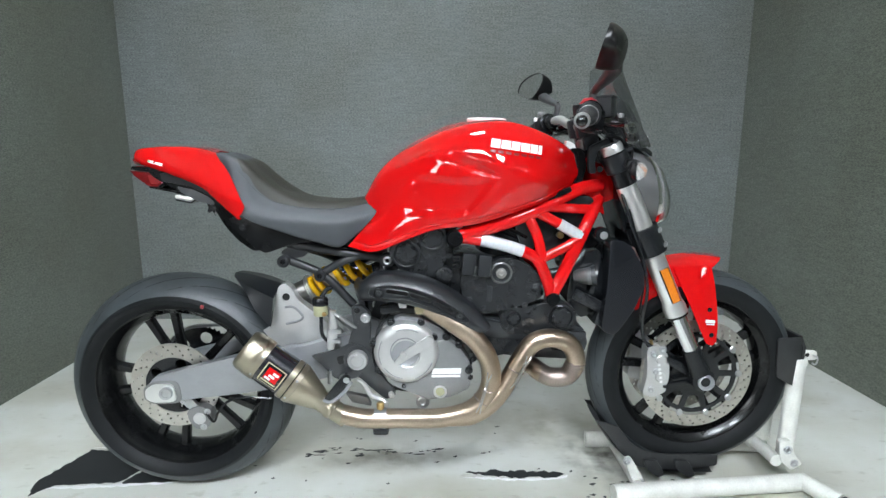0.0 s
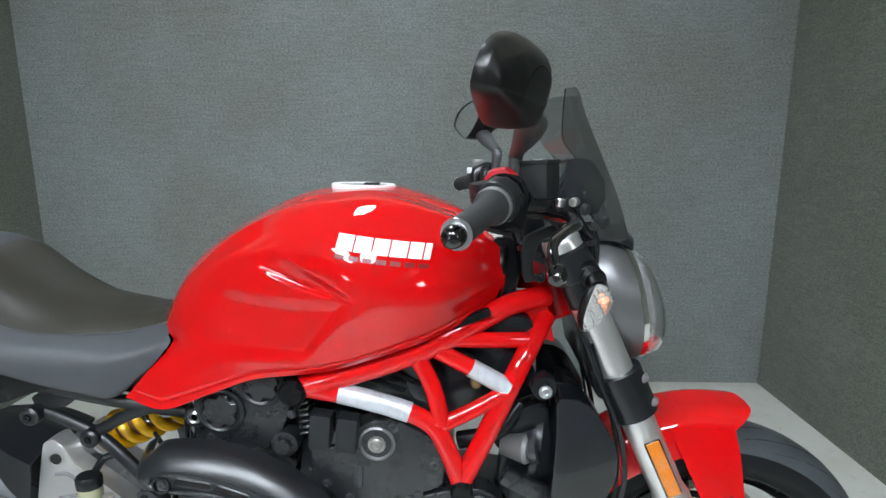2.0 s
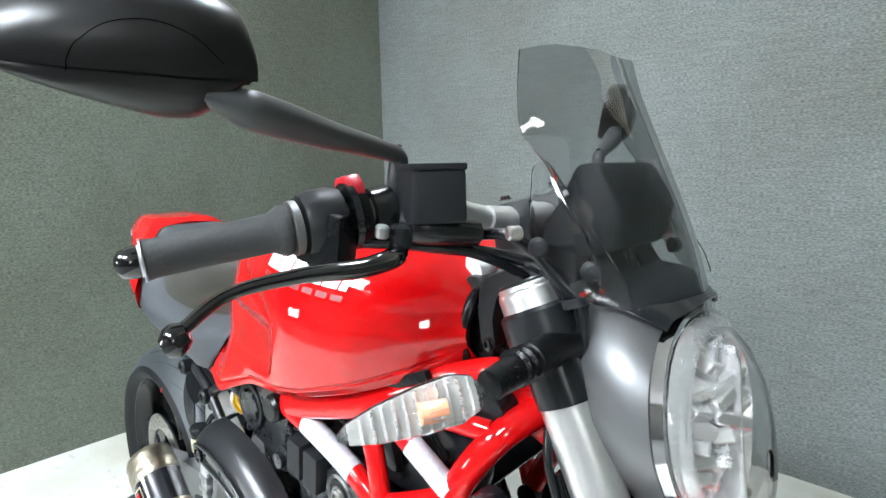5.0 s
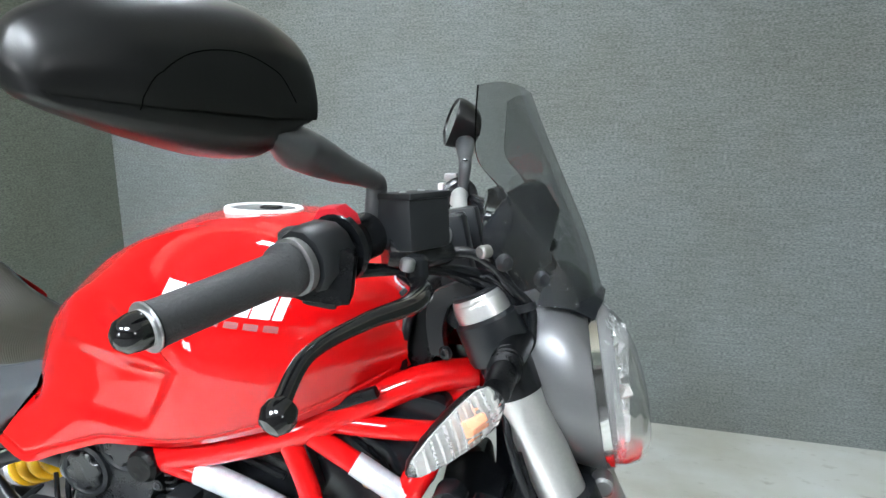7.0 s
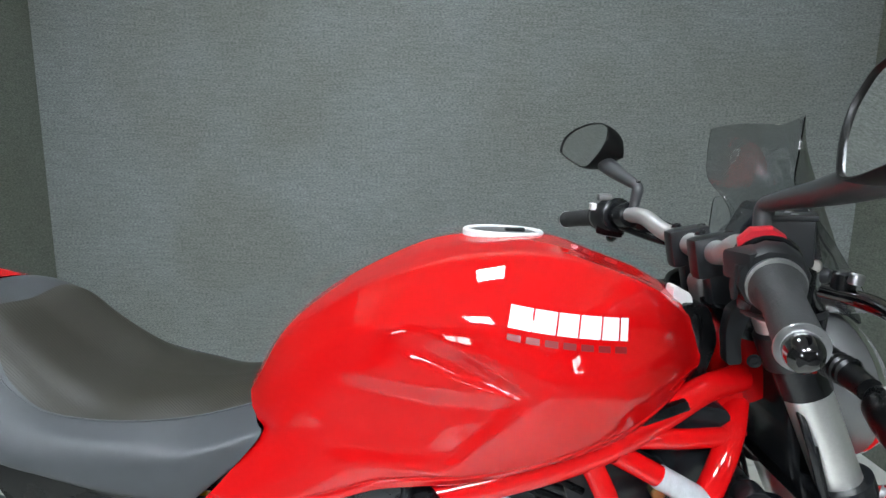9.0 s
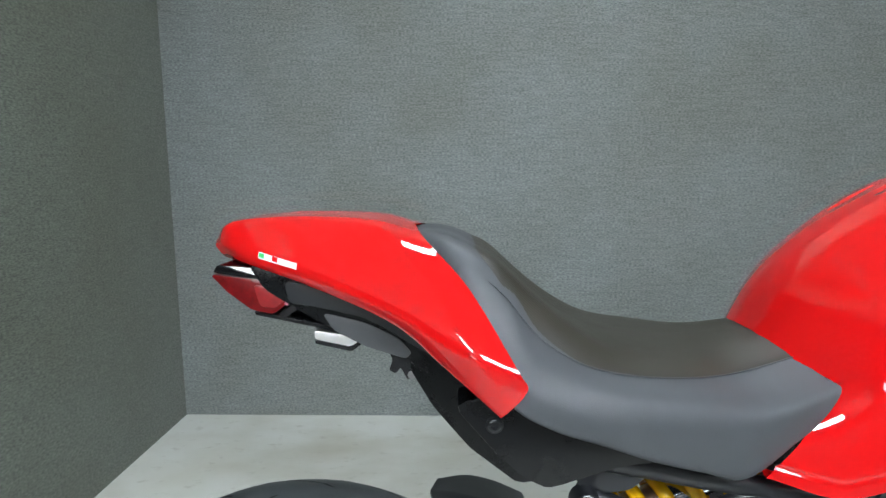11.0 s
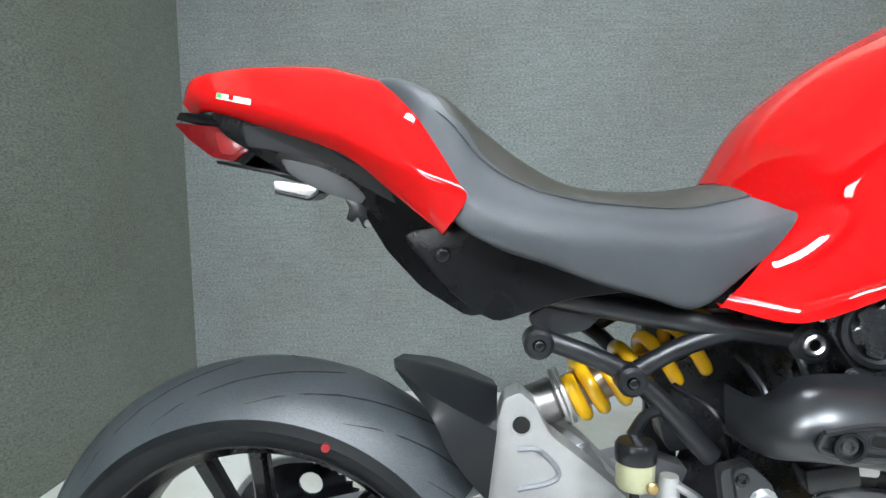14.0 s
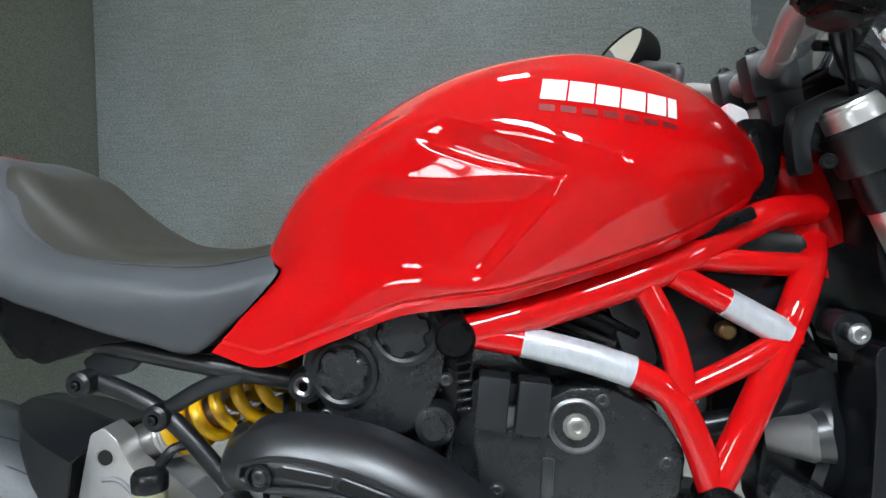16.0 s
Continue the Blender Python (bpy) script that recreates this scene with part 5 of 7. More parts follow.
for (x0, z0), (x1, z1) in (((-0.118, 0.625), (-0.072, 0.618)), ((-0.058, 0.615), (-0.014, 0.600)), ((0.0, 0.593), (0.040, 0.572))):
    run = Vector((x1 - x0, z1 - z0)).normalized()
    up2 = Vector((-run.y, run.x)) * 0.0058
    flat = [(x0 + up2.x * math.cos(g) - run.x * 0.0058 * math.sin(g), z0 + up2.y * math.cos(g) - run.y * 0.0058 * math.sin(g)) for g in np.linspace(0, math.pi, 7)]
    flat += [(x1 - up2.x * math.cos(g) + run.x * 0.0058 * math.sin(g), z1 - up2.y * math.cos(g) + run.y * 0.0058 * math.sin(g)) for g in np.linspace(0, math.pi, 7)]
    loop3 = [on_shield(x, z, 0.0006) for x, z in flat + flat[:1]]
    part("slot_rim", tube(loop3, 0.0013, 6, smooth=False), "shield", shield, slim=False)
    bm = bmesh.new()
    bm.faces.new([bm.verts.new(q) for q in loop3[:-1]])
    # Slot face coloured blacker than the shield for the shade inside it.
    part("slot", bm, "gloss_black", shield, slim=False)
for x, z in ((-0.141, 0.621), (0.062, 0.560)):
    part("bolt_rim", lathe([(0.010, -0.218), (0.0135, -0.224), (0.0135, -0.228), (0.0105, -0.228)], (x, 0, z), seg=24, closed=True), "satin", shield)
    bolt((x, -0.222, z), 0.0065, shield, material="engine_grey")

# -- fuel tank --
# lines from back to front: spine, plateau edge, shoulder, badge panel, scallop edge, scallop, ridge, knee panel, step, fold, foot, return
tank_lines = [
    [(-0.190, 0, 0.848), (-0.150, 0, 0.917), (-0.090, 0, 0.971), (-0.020, 0, 1.012), (0.050, 0, 1.042), (0.120, 0, 1.050), (0.190, 0, 1.050), (0.260, 0, 1.027), (0.320, 0, 1.005), (0.378, 0, 0.970)],
    [(-0.190, -0.020, 0.848), (-0.150, -0.030, 0.914), (-0.090, -0.038, 0.966), (-0.020, -0.046, 1.004), (0.050, -0.060, 1.033), (0.120, -0.070, 1.045), (0.190, -0.070, 1.045), (0.260, -0.064, 1.021), (0.320, -0.055, 0.997), (0.377, -0.040, 0.966)],
    [(-0.188, -0.038, 0.845), (-0.148, -0.054, 0.906), (-0.090, -0.070, 0.955), (-0.018, -0.092, 0.997), (0.050, -0.110, 1.022), (0.120, -0.120, 1.034), (0.190, -0.120, 1.036), (0.260, -0.110, 1.018), (0.320, -0.091, 0.990), (0.374, -0.062, 0.955)],
    [(-0.185, -0.052, 0.841), (-0.145, -0.076, 0.894), (-0.088, -0.101, 0.940), (-0.015, -0.130, 0.976), (0.050, -0.155, 0.994), (0.120, -0.171, 1.000), (0.190, -0.169, 0.998), (0.262, -0.150, 0.980), (0.322, -0.122, 0.955), (0.371, -0.084, 0.935)],
    [(-0.180, -0.064, 0.837), (-0.140, -0.094, 0.881), (-0.085, -0.123, 0.925), (-0.008, -0.154, 0.966), (0.050, -0.173, 0.962), (0.115, -0.191, 0.950), (0.170, -0.202, 0.936), (0.255, -0.178, 0.930), (0.322, -0.138, 0.920), (0.370, -0.092, 0.915)],
    [(-0.175, -0.074, 0.833), (-0.134, -0.106, 0.870), (-0.080, -0.134, 0.909), (-0.006, -0.160, 0.943), (0.050, -0.173, 0.936), (0.112, -0.187, 0.931), (0.172, -0.203, 0.922), (0.255, -0.181, 0.912), (0.322, -0.139, 0.908), (0.370, -0.091, 0.908)],
    [(-0.168, -0.084, 0.829), (-0.128, -0.116, 0.858), (-0.073, -0.144, 0.890), (-0.005, -0.164, 0.914), (0.050, -0.173, 0.909), (0.110, -0.186, 0.910), (0.172, -0.201, 0.907), (0.255, -0.180, 0.895), (0.320, -0.137, 0.897), (0.369, -0.088, 0.902)],
    [(-0.160, -0.094, 0.824), (-0.122, -0.124, 0.843), (-0.070, -0.146, 0.862), (-0.005, -0.164, 0.868), (0.050, -0.171, 0.864), (0.098, -0.181, 0.864), (0.155, -0.193, 0.872), (0.250, -0.174, 0.872), (0.318, -0.132, 0.885), (0.368, -0.083, 0.897)],
    [(-0.150, -0.103, 0.816), (-0.118, -0.129, 0.825), (-0.070, -0.145, 0.827), (-0.012, -0.160, 0.816), (0.030, -0.165, 0.809), (0.086, -0.169, 0.808), (0.160, -0.178, 0.827), (0.255, -0.162, 0.851), (0.317, -0.128, 0.871), (0.368, -0.078, 0.891)],
    [(-0.188, -0.120, 0.768), (-0.135, -0.138, 0.766), (-0.078, -0.149, 0.784), (-0.012, -0.157, 0.795), (0.032, -0.161, 0.796), (0.090, -0.166, 0.799), (0.165, -0.173, 0.819), (0.258, -0.156, 0.845), (0.318, -0.124, 0.866), (0.368, -0.075, 0.888)],
    [(-0.224, -0.124, 0.728), (-0.158, -0.140, 0.716), (-0.080, -0.148, 0.745), (-0.005, -0.153, 0.773), (0.040, -0.156, 0.780), (0.100, -0.158, 0.788), (0.170, -0.161, 0.808), (0.262, -0.148, 0.838), (0.320, -0.118, 0.862), (0.368, -0.070, 0.884)],
    [(-0.220, -0.106, 0.729), (-0.155, -0.118, 0.719), (-0.078, -0.124, 0.747), (-0.005, -0.126, 0.775), (0.040, -0.127, 0.782), (0.100, -0.127, 0.790), (0.170, -0.128, 0.811), (0.262, -0.118, 0.841), (0.320, -0.094, 0.865), (0.366, -0.050, 0.887)],
]
TANK_FOOT = [q[0] for q in tank_lines[10]], [q[2] for q in tank_lines[10]]


def ease(v):
    v = min(max(v, 0.0), 1.0)
    return v * v * (3 - 2 * v)


def tank_dent(x, z):
    """How deep the leaf-shaped scallop, the knee panel and the foot groove are pressed into the tank's side."""
    crest = np.interp(x, (0.0, 0.044, 0.086, 0.121, 0.160), (0.975, 0.972, 0.952, 0.931, 0.912))
    ridge = np.interp(x, (-0.01, 0.036, 0.084, 0.133, 0.160), (0.962, 0.936, 0.918, 0.908, 0.902))
    knee = np.interp(x, (-0.03, 0.05, 0.11, 0.168), (0.919, 0.909, 0.910, 0.920))
    u = min(max((z - ridge) / (crest - ridge), 0.0), 1.0)
    d = 0.0066 * math.sin(math.pi * u ** 0.6) * ease((x - 0.002) / 0.06) * ease((0.165 - x) / 0.05)
    edge = np.interp(z, (0.806, 0.837, 0.871, 0.915), (0.082, 0.106, 0.135, 0.163))
    d += 0.0064 * ease((edge - x) / 0.022) * ease((x + 0.085) / 0.075) * ease((z - 0.800) / 0.030) * ease((knee - z) / 0.026)
    foot = np.interp(x, *TANK_FOOT) + 0.013
    return d + 0.0025 * max(0.0, 1 - abs(z - foot) / 0.003)


def top_crease(x, y, z):
    """How high the soft creases along the plateau's edge and the shoulder stand."""
    if z < 0.88:
        return 0.0
    lift = 0.0
    for k, tall, wide in ((1, 0.0008, 0.020), (2, 0.0012, 0.026)):
        at = np.interp(x, [q[0] for q in tank_lines[k]], [-q[1] for q in tank_lines[k]])
        lift += tall * max(0.0, 1 - abs(y - at) / wide)
    return lift * ease((x + 0.12) / 0.10) * ease((0.36 - x) / 0.06)


bm = skin(tank_lines, 190, 240, creases=(10,))
upper = [v for v in bm.verts if not v.is_boundary and v.co.z > np.interp(v.co.x, *TANK_FOOT) + 0.012]
for k in range(45):
    bmesh.ops.smooth_vert(bm, verts=upper, factor=0.5, use_axis_x=True, use_axis_y=True, use_axis_z=True)
for v in bm.verts:
    if abs(v.co.y) > 0.10:
        v.co.y -= math.copysign(tank_dent(v.co.x, v.co.z), v.co.y)
    v.co.z += top_crease(v.co.x, abs(v.co.y), v.co.z)
for k in range(2):
    bmesh.ops.smooth_vert(bm, verts=[v for v in bm.verts if not v.is_boundary], factor=0.5, use_axis_x=True, use_axis_y=True, use_axis_z=True)
tank = part("fuel_tank", bm, "red", bike, "glossy red fuel tank with sculpted knee recesses", sharp=60, slim=False)
skin_tree = BVHTree.FromPolygons([v.co.copy() for v in tank.data.vertices], [p.vertices[:] for p in tank.data.polygons])


def decal(name, poly, tree, material, parent, lift=0.0012, label="", nx=8, nz=4):
    """A thin printed quad laid on a surface, seen from the right side; poly: four corners (x, z), lower left first, counter-clockwise."""
    bm = bmesh.new()
    a, b, c, e = [Vector(q) for q in poly]
    rows = []
    for j in range(nz + 1):
        row = []
        for i in range(nx + 1):
            q = a.lerp(b, i / nx).lerp(e.lerp(c, i / nx), j / nz)
            hit = tree.ray_cast(Vector((q.x, -1.0, q.y)), Vector((0, 1, 0)))
            n = hit[1] if hit[0] is not None and hit[1].y < 0 else Vector((0, -1, 0))
            row.append((hit[0] if hit[0] is not None else Vector((q.x, -0.1, q.y))) + n * lift)
        rows.append(row)
    rings(bm, rows, closed=False, cap=False)
    return part(name, bm, material, parent, label, slim=False)


# tank lettering as plain slanted bars
x0, z0, h, sl, drop = 0.1335, 0.9775, 0.0205, 0.004, 0.150
left = x0
for w in (0.0245, 0.0245, 0.0230, 0.0245, 0.0205, 0.0110):
    za, zb = z0 - (x0 - left) * drop, z0 - (x0 + w - 0.002 - left) * drop
    decal("logo_bar", [(x0, za), (x0 + w - 0.002, zb), (x0 + w - 0.002 + sl, zb + h), (x0 + sl, za + h)], skin_tree, "white", tank, label="plain white printed bar")
    x0 += w
for k in range(7):
    xa = 0.1325 + k * 0.0186
    za = 0.9660 - (xa - left) * drop
    decal("logo_bar", [(xa, za), (xa + 0.0135, za - 0.0022), (xa + 0.0140, za + 0.0040), (xa + 0.0005, za + 0.0062)], skin_tree, "dark_red", tank, nx=3, nz=2)

cap = part("filler_cap", lathe([(0.044, -0.006), (0.053, -0.006), (0.053, 0.002), (0.051, 0.004), (0.046, 0.004), (0.044, 0.002)], (0.141, 0, 1.0500), (0.03, 0, 1), 48, closed=True), "white", tank, "pale ring round the fuel filler cap")
part("cap_lid", lathe([(1e-5, -0.012), (0.0442, -0.012), (0.0442, 0.001), (0.040, 0.0025), (1e-5, 0.003)], (0.141, 0, 1.0500), (0.03, 0, 1), 40), "alu_dark", cap)
part("cap_lock", box((0.156, -0.008, 1.0540), (0.026, 0.018, 0.004), bevel=0.002), "satin", cap)
part("tank_front_cover", plate(round_poly([(0.350, 0.975), (0.385, 0.975), (0.400, 0.93), (0.385, 0.875), (0.352, 0.872)], 4, 0.25), -0.085, 0.085, 0.01), "plastic", tank)
part("tank_edge_trim", tube([(0.372, -0.040, 0.972), (0.369, -0.082, 0.958), (0.364, -0.104, 0.925), (0.358, -0.094, 0.885)], 0.0075, 10, n=20), "plastic", tank)
part("tank_front_badge", plate(round_poly([(0.346, 0.996), (0.367, 0.986), (0.371, 0.966), (0.357, 0.963), (0.344, 0.982)], 4, 0.3), -0.044, -0.074, 0.004), "white", tank, "small pale cover at the tank's nose")
part("rubber_stop", box((0.312, -0.148, 0.859), (0.074, 0.012, 0.013), (0, -23, 0), 0.003), "plastic", tank)
part("tank_lug", box((-0.115, -0.125, 0.722), (0.016, 0.02, 0.024), (0, 8, 0), 0.003), "white", tank)
part("air_box", plate(round_poly([(0.06, 0.79), (0.20, 0.80), (0.33, 0.86), (0.42, 0.85), (0.40, 0.74), (0.28, 0.68), (0.12, 0.70)], 4, 0.2), -0.105, 0.105, 0.015), "satin", bike, "black plastic air box inside the frame")
for pts, r in (([(0.10, -0.125, 0.775), (0.16, -0.130, 0.758), (0.215, -0.125, 0.735)], 0.006), ([(0.13, -0.12, 0.79), (0.19, -0.125, 0.77), (0.24, -0.120, 0.745)], 0.005), ([(0.30, -0.115, 0.80), (0.34, -0.12, 0.775), (0.36, -0.12, 0.73)], 0.004)):
    part("hose", tube(pts, r, 8), "plastic", bike)
part("throttle_screw", disc((0.327, -0.125, 0.752), 0.009, 0.02, seg=10), "copper", bike)
part("coil_cover", plate(round_poly([(0.205, 0.795), (0.24, 0.79), (0.265, 0.71), (0.225, 0.72)], 4, 0.3), -0.100, -0.120, 0.005), "engine_grey", bike)
part("frame_bolt", lathe([(1e-5, -0.176), (0.006, -0.176), (0.0095, -0.172), (0.0095, -0.165), (0.018, -0.165), (0.019, -0.160), (0.019, -0.135), (1e-5, -0.135)], (0.428, 0, 0.757), seg=24), "satin", bike)
bolt((0.428, -0.177, 0.757), 0.0075, bike)

# -- seat --
# Added black plate fills the dark gap between seat and subframe.
part("seat_filler", plate(round_poly([(-0.430, 0.735), (-0.250, 0.715), (-0.150, 0.720), (-0.165, 0.775), (-0.42, 0.795)], 4, 0.2), -0.098, 0.098, 0.008), "plastic", bike, "black filler plate closing the gap under the seat")
pan = part("seat_pan", plate(round_poly([(-0.535, 0.800), (-0.490, 0.747), (-0.460, 0.720), (-0.436, 0.709), (-0.365, 0.734), (-0.300, 0.742), (-0.245, 0.735), (-0.30, 0.770), (-0.40, 0.80), (-0.46, 0.815)], 3, 0.2), -0.138, 0.138, 0.010), "plastic", bike, "black plastic panel under the seat")
bolt((-0.492, -0.137, 0.778), 0.007, pan, material="satin")
seat_lines = [
    [(-0.600, 0, 0.962), (-0.545, 0, 0.963), (-0.490, 0, 0.934), (-0.45, 0, 0.897), (-0.41, 0, 0.866), (-0.36, 0, 0.846), (-0.30, 0, 0.838), (-0.24, 0, 0.838), (-0.185, 0, 0.846)],
    [(-0.595, -0.045, 0.962), (-0.545, -0.075, 0.963), (-0.490, -0.100, 0.935), (-0.45, -0.108, 0.898), (-0.41, -0.112, 0.867), (-0.36, -0.108, 0.842), (-0.30, -0.096, 0.834), (-0.24, -0.066, 0.834), (-0.180, -0.050, 0.844)],
    [(-0.588, -0.060, 0.958), (-0.532, -0.106, 0.948), (-0.483, -0.132, 0.908), (-0.448, -0.142, 0.868), (-0.41, -0.148, 0.845), (-0.36, -0.142, 0.831), (-0.30, -0.128, 0.824), (-0.24, -0.104, 0.822), (-0.172, -0.085, 0.834)],
    [(-0.580, -0.075, 0.950), (-0.520, -0.130, 0.915), (-0.480, -0.160, 0.868), (-0.445, -0.172, 0.838), (-0.40, -0.175, 0.822), (-0.35, -0.170, 0.815), (-0.29, -0.158, 0.809), (-0.23, -0.140, 0.808), (-0.158, -0.120, 0.822)],
    [(-0.572, -0.085, 0.935), (-0.512, -0.150, 0.885), (-0.475, -0.180, 0.838), (-0.44, -0.186, 0.812), (-0.39, -0.185, 0.795), (-0.34, -0.178, 0.787), (-0.28, -0.168, 0.785), (-0.22, -0.155, 0.795), (-0.150, -0.133, 0.816)],
    [(-0.566, -0.092, 0.925), (-0.506, -0.160, 0.865), (-0.478, -0.184, 0.815), (-0.44, -0.183, 0.792), (-0.39, -0.178, 0.774), (-0.34, -0.170, 0.755), (-0.29, -0.160, 0.740), (-0.245, -0.150, 0.728), (-0.190, -0.142, 0.768)],
    [(-0.560, -0.080, 0.920), (-0.500, -0.145, 0.860), (-0.475, -0.165, 0.812), (-0.44, -0.165, 0.788), (-0.39, -0.160, 0.770), (-0.34, -0.150, 0.751), (-0.29, -0.140, 0.736), (-0.245, -0.130, 0.727), (-0.195, -0.120, 0.767)],
]
seat = part("seat", skin(seat_lines, 70, 60), "vinyl", bike, "grey vinyl rider seat with a darker ribbed pad", sharp=60)


def pad_line(line, grow, lift):
    """A seat line from its second bend forward, a little outside the cover."""
    q = [tuple(Vector(line[1]).lerp(Vector(line[2]), 0.55)), *line[2:]]
    return [(x, y * grow, z + lift) for x, y, z in q]


pad = part("seat_pad", skin([pad_line(seat_lines[0], 1, 0.0022), pad_line(seat_lines[1], 1, 0.0022), pad_line(seat_lines[2], 0.985, 0.0016), pad_line(seat_lines[2], 1.01, -0.002)], 60, 30), "pad", seat, "darker ribbed vinyl seat pad", sharp=60)
both(lambda s: part("pad_seam", tube(side(pad_line(seat_lines[2], 1.008, 0.0012), s), 0.0008, 6, n=60), "vinyl", seat))

# -- tail --
tail_lines = [
    [(-0.806, 0, 0.955), (-0.790, 0, 0.972), (-0.74, 0, 0.980), (-0.66, 0, 0.981), (-0.62, 0, 0.979), (-0.578, 0, 0.974)],
    [(-0.804, -0.018, 0.955), (-0.783, -0.046, 0.972), (-0.73, -0.062, 0.979), (-0.645, -0.072, 0.978), (-0.605, -0.081, 0.973), (-0.562, -0.090, 0.964)],
    [(-0.801, -0.034, 0.948), (-0.77, -0.074, 0.956), (-0.71, -0.093, 0.957), (-0.62, -0.116, 0.945), (-0.570, -0.130, 0.935), (-0.519, -0.142, 0.922)],
    [(-0.796, -0.037, 0.942), (-0.757, -0.085, 0.944), (-0.69, -0.114, 0.932), (-0.600, -0.146, 0.903), (-0.540, -0.176, 0.876), (-0.472, -0.206, 0.851)],
    [(-0.793, -0.036, 0.938), (-0.752, -0.085, 0.938), (-0.684, -0.112, 0.921), (-0.594, -0.148, 0.894), (-0.536, -0.179, 0.866), (-0.466, -0.208, 0.841)],
    [(-0.790, -0.032, 0.934), (-0.750, -0.078, 0.932), (-0.68, -0.098, 0.911), (-0.588, -0.136, 0.878), (-0.541, -0.158, 0.843), (-0.489, -0.182, 0.803)],
    [(-0.788, -0.020, 0.934), (-0.748, -0.060, 0.931), (-0.678, -0.080, 0.909), (-0.585, -0.116, 0.876), (-0.538, -0.136, 0.841), (-0.486, -0.160, 0.803)],
]
bm = skin(tail_lines, 70, 70)
front_edge = sorted((q[-1][2], q[-1][0]) for q in tail_lines[:5])
for v in bm.verts:
    lip = np.interp(v.co.z, [z for z, x in front_edge], [x for z, x in front_edge]) - v.co.x
    if lip < 0.034 and v.co.z > 0.80:
        v.co.y *= 1 - 0.055 * (1 - max(lip, 0) / 0.034)
        v.co.z -= 0.004 * (1 - max(lip, 0) / 0.034)
tail = part("tail_cowl", bm, "red", bike, "glossy red tail cowl", sharp=25)
tail_tree = BVHTree.FromPolygons([v.co.copy() for v in tail.data.vertices], [p.vertices[:] for p in tail.data.polygons])
decal("sticker", [(-0.733, 0.942), (-0.690, 0.932), (-0.690, 0.938), (-0.733, 0.948)], tail_tree, "white", tail, 0.001, "small white sticker strip")
decal("sticker", [(-0.732, 0.943), (-0.726, 0.9415), (-0.726, 0.9455), (-0.732, 0.947)], tail_tree, "green", tail, 0.0018, nx=2, nz=2)
decal("sticker", [(-0.717, 0.9395), (-0.711, 0.938), (-0.711, 0.9425), (-0.717, 0.944)], tail_tree, "red", tail, 0.0018, nx=2, nz=2)
under = part("undertail", plate(round_poly([(-0.752, 0.932), (-0.735, 0.905), (-0.695, 0.880), (-0.660, 0.860), (-0.618, 0.845), (-0.580, 0.827), (-0.548, 0.795), (-0.49, 0.79), (-0.50, 0.85), (-0.60, 0.90), (-0.68, 0.925)], 4, 0.2), -0.078, 0.078, 0.014), "plastic", bike, "black plastic undertail")
bm = plate(round_poly([(-0.582, 0.817), (-0.560, 0.850), (-0.525, 0.840), (-0.470, 0.815), (-0.400, 0.790), (-0.346, 0.760), (-0.350, 0.743), (-0.464, 0.714), (-0.516, 0.740), (-0.555, 0.777)], 3, 0.14), -0.116, 0.116, 0.012, seg=3)
for v in bm.verts:
    v.co.y *= np.interp(v.co.x, (-0.585, -0.53, -0.47), (0.50, 0.72, 1.0))
part("undertail_panel", bm, "plastic", under, "satin black side panel below the tail", slim=False)
part("panel_boss", lathe([(0.008, 0.002), (0.0165, 0.001), (0.0185, -0.001), (0.0170, -0.004), (0.0120, -0.004), (0.010, -0.001)], (-0.490, -0.1095, 0.776), (0.15, 0.99, 0), 28, closed=True), "fork", under, slim=False)
bolt((-0.490, -0.130, 0.776), 0.006, under, material="steel")
part("scoop_panel", plate(round_poly([(-0.674, 0.880), (-0.629, 0.870), (-0.592, 0.852), (-0.578, 0.836), (-0.584, 0.829), (-0.628, 0.843), (-0.662, 0.861)], 4, 0.25), -0.070, -0.080, 0.003), "stalk", under, "worn grey recess in the undertail")
part("undertail_trim", plate(round_poly([(-0.712, 0.916), (-0.661, 0.908), (-0.620, 0.890), (-0.581, 0.868), (-0.540, 0.848), (-0.540, 0.826), (-0.580, 0.848), (-0.600, 0.862), (-0.630, 0.877), (-0.680, 0.888), (-0.707, 0.892)], 4, 0.2), -0.074, -0.086, 0.004), "matt", under, "dark grey undertail side strip")
lamp_t = part("tail_lamp", plate(round_poly([(-0.795, 0.921), (-0.735, 0.915), (-0.702, 0.896), (-0.728, 0.877), (-0.752, 0.882), (-0.778, 0.902)], 4, 0.15), -0.073, 0.073, 0.012), "tail_red", bike, "red tail lamp lens")
part("inner_lens", plate(round_poly([(-0.748, 0.910), (-0.722, 0.905), (-0.710, 0.896), (-0.726, 0.884), (-0.742, 0.886)], 4, 0.2), -0.0725, -0.0745, 0.002), "red_lens", lamp_t, "bright red inner lens")
part("lens_edge", tube([(-0.713, -0.0735, 0.900), (-0.706, -0.0735, 0.8965), (-0.714, -0.0735, 0.888)], 0.0022, 8), "pink", lamp_t)
part("lamp_frame", plate(round_poly([(-0.785, 0.932), (-0.722, 0.926), (-0.690, 0.902), (-0.690, 0.892), (-0.716, 0.872), (-0.722, 0.878), (-0.702, 0.894), (-0.732, 0.915), (-0.79, 0.923)], 3, 0.15), -0.077, 0.077, 0.004), "gloss_black", lamp_t)
part("plate_bracket", plate([(-0.750, 0.879), (-0.684, 0.867), (-0.650, 0.860), (-0.650, 0.852), (-0.684, 0.862), (-0.748, 0.875)], -0.07, 0.07, 0.001), "plastic", under)
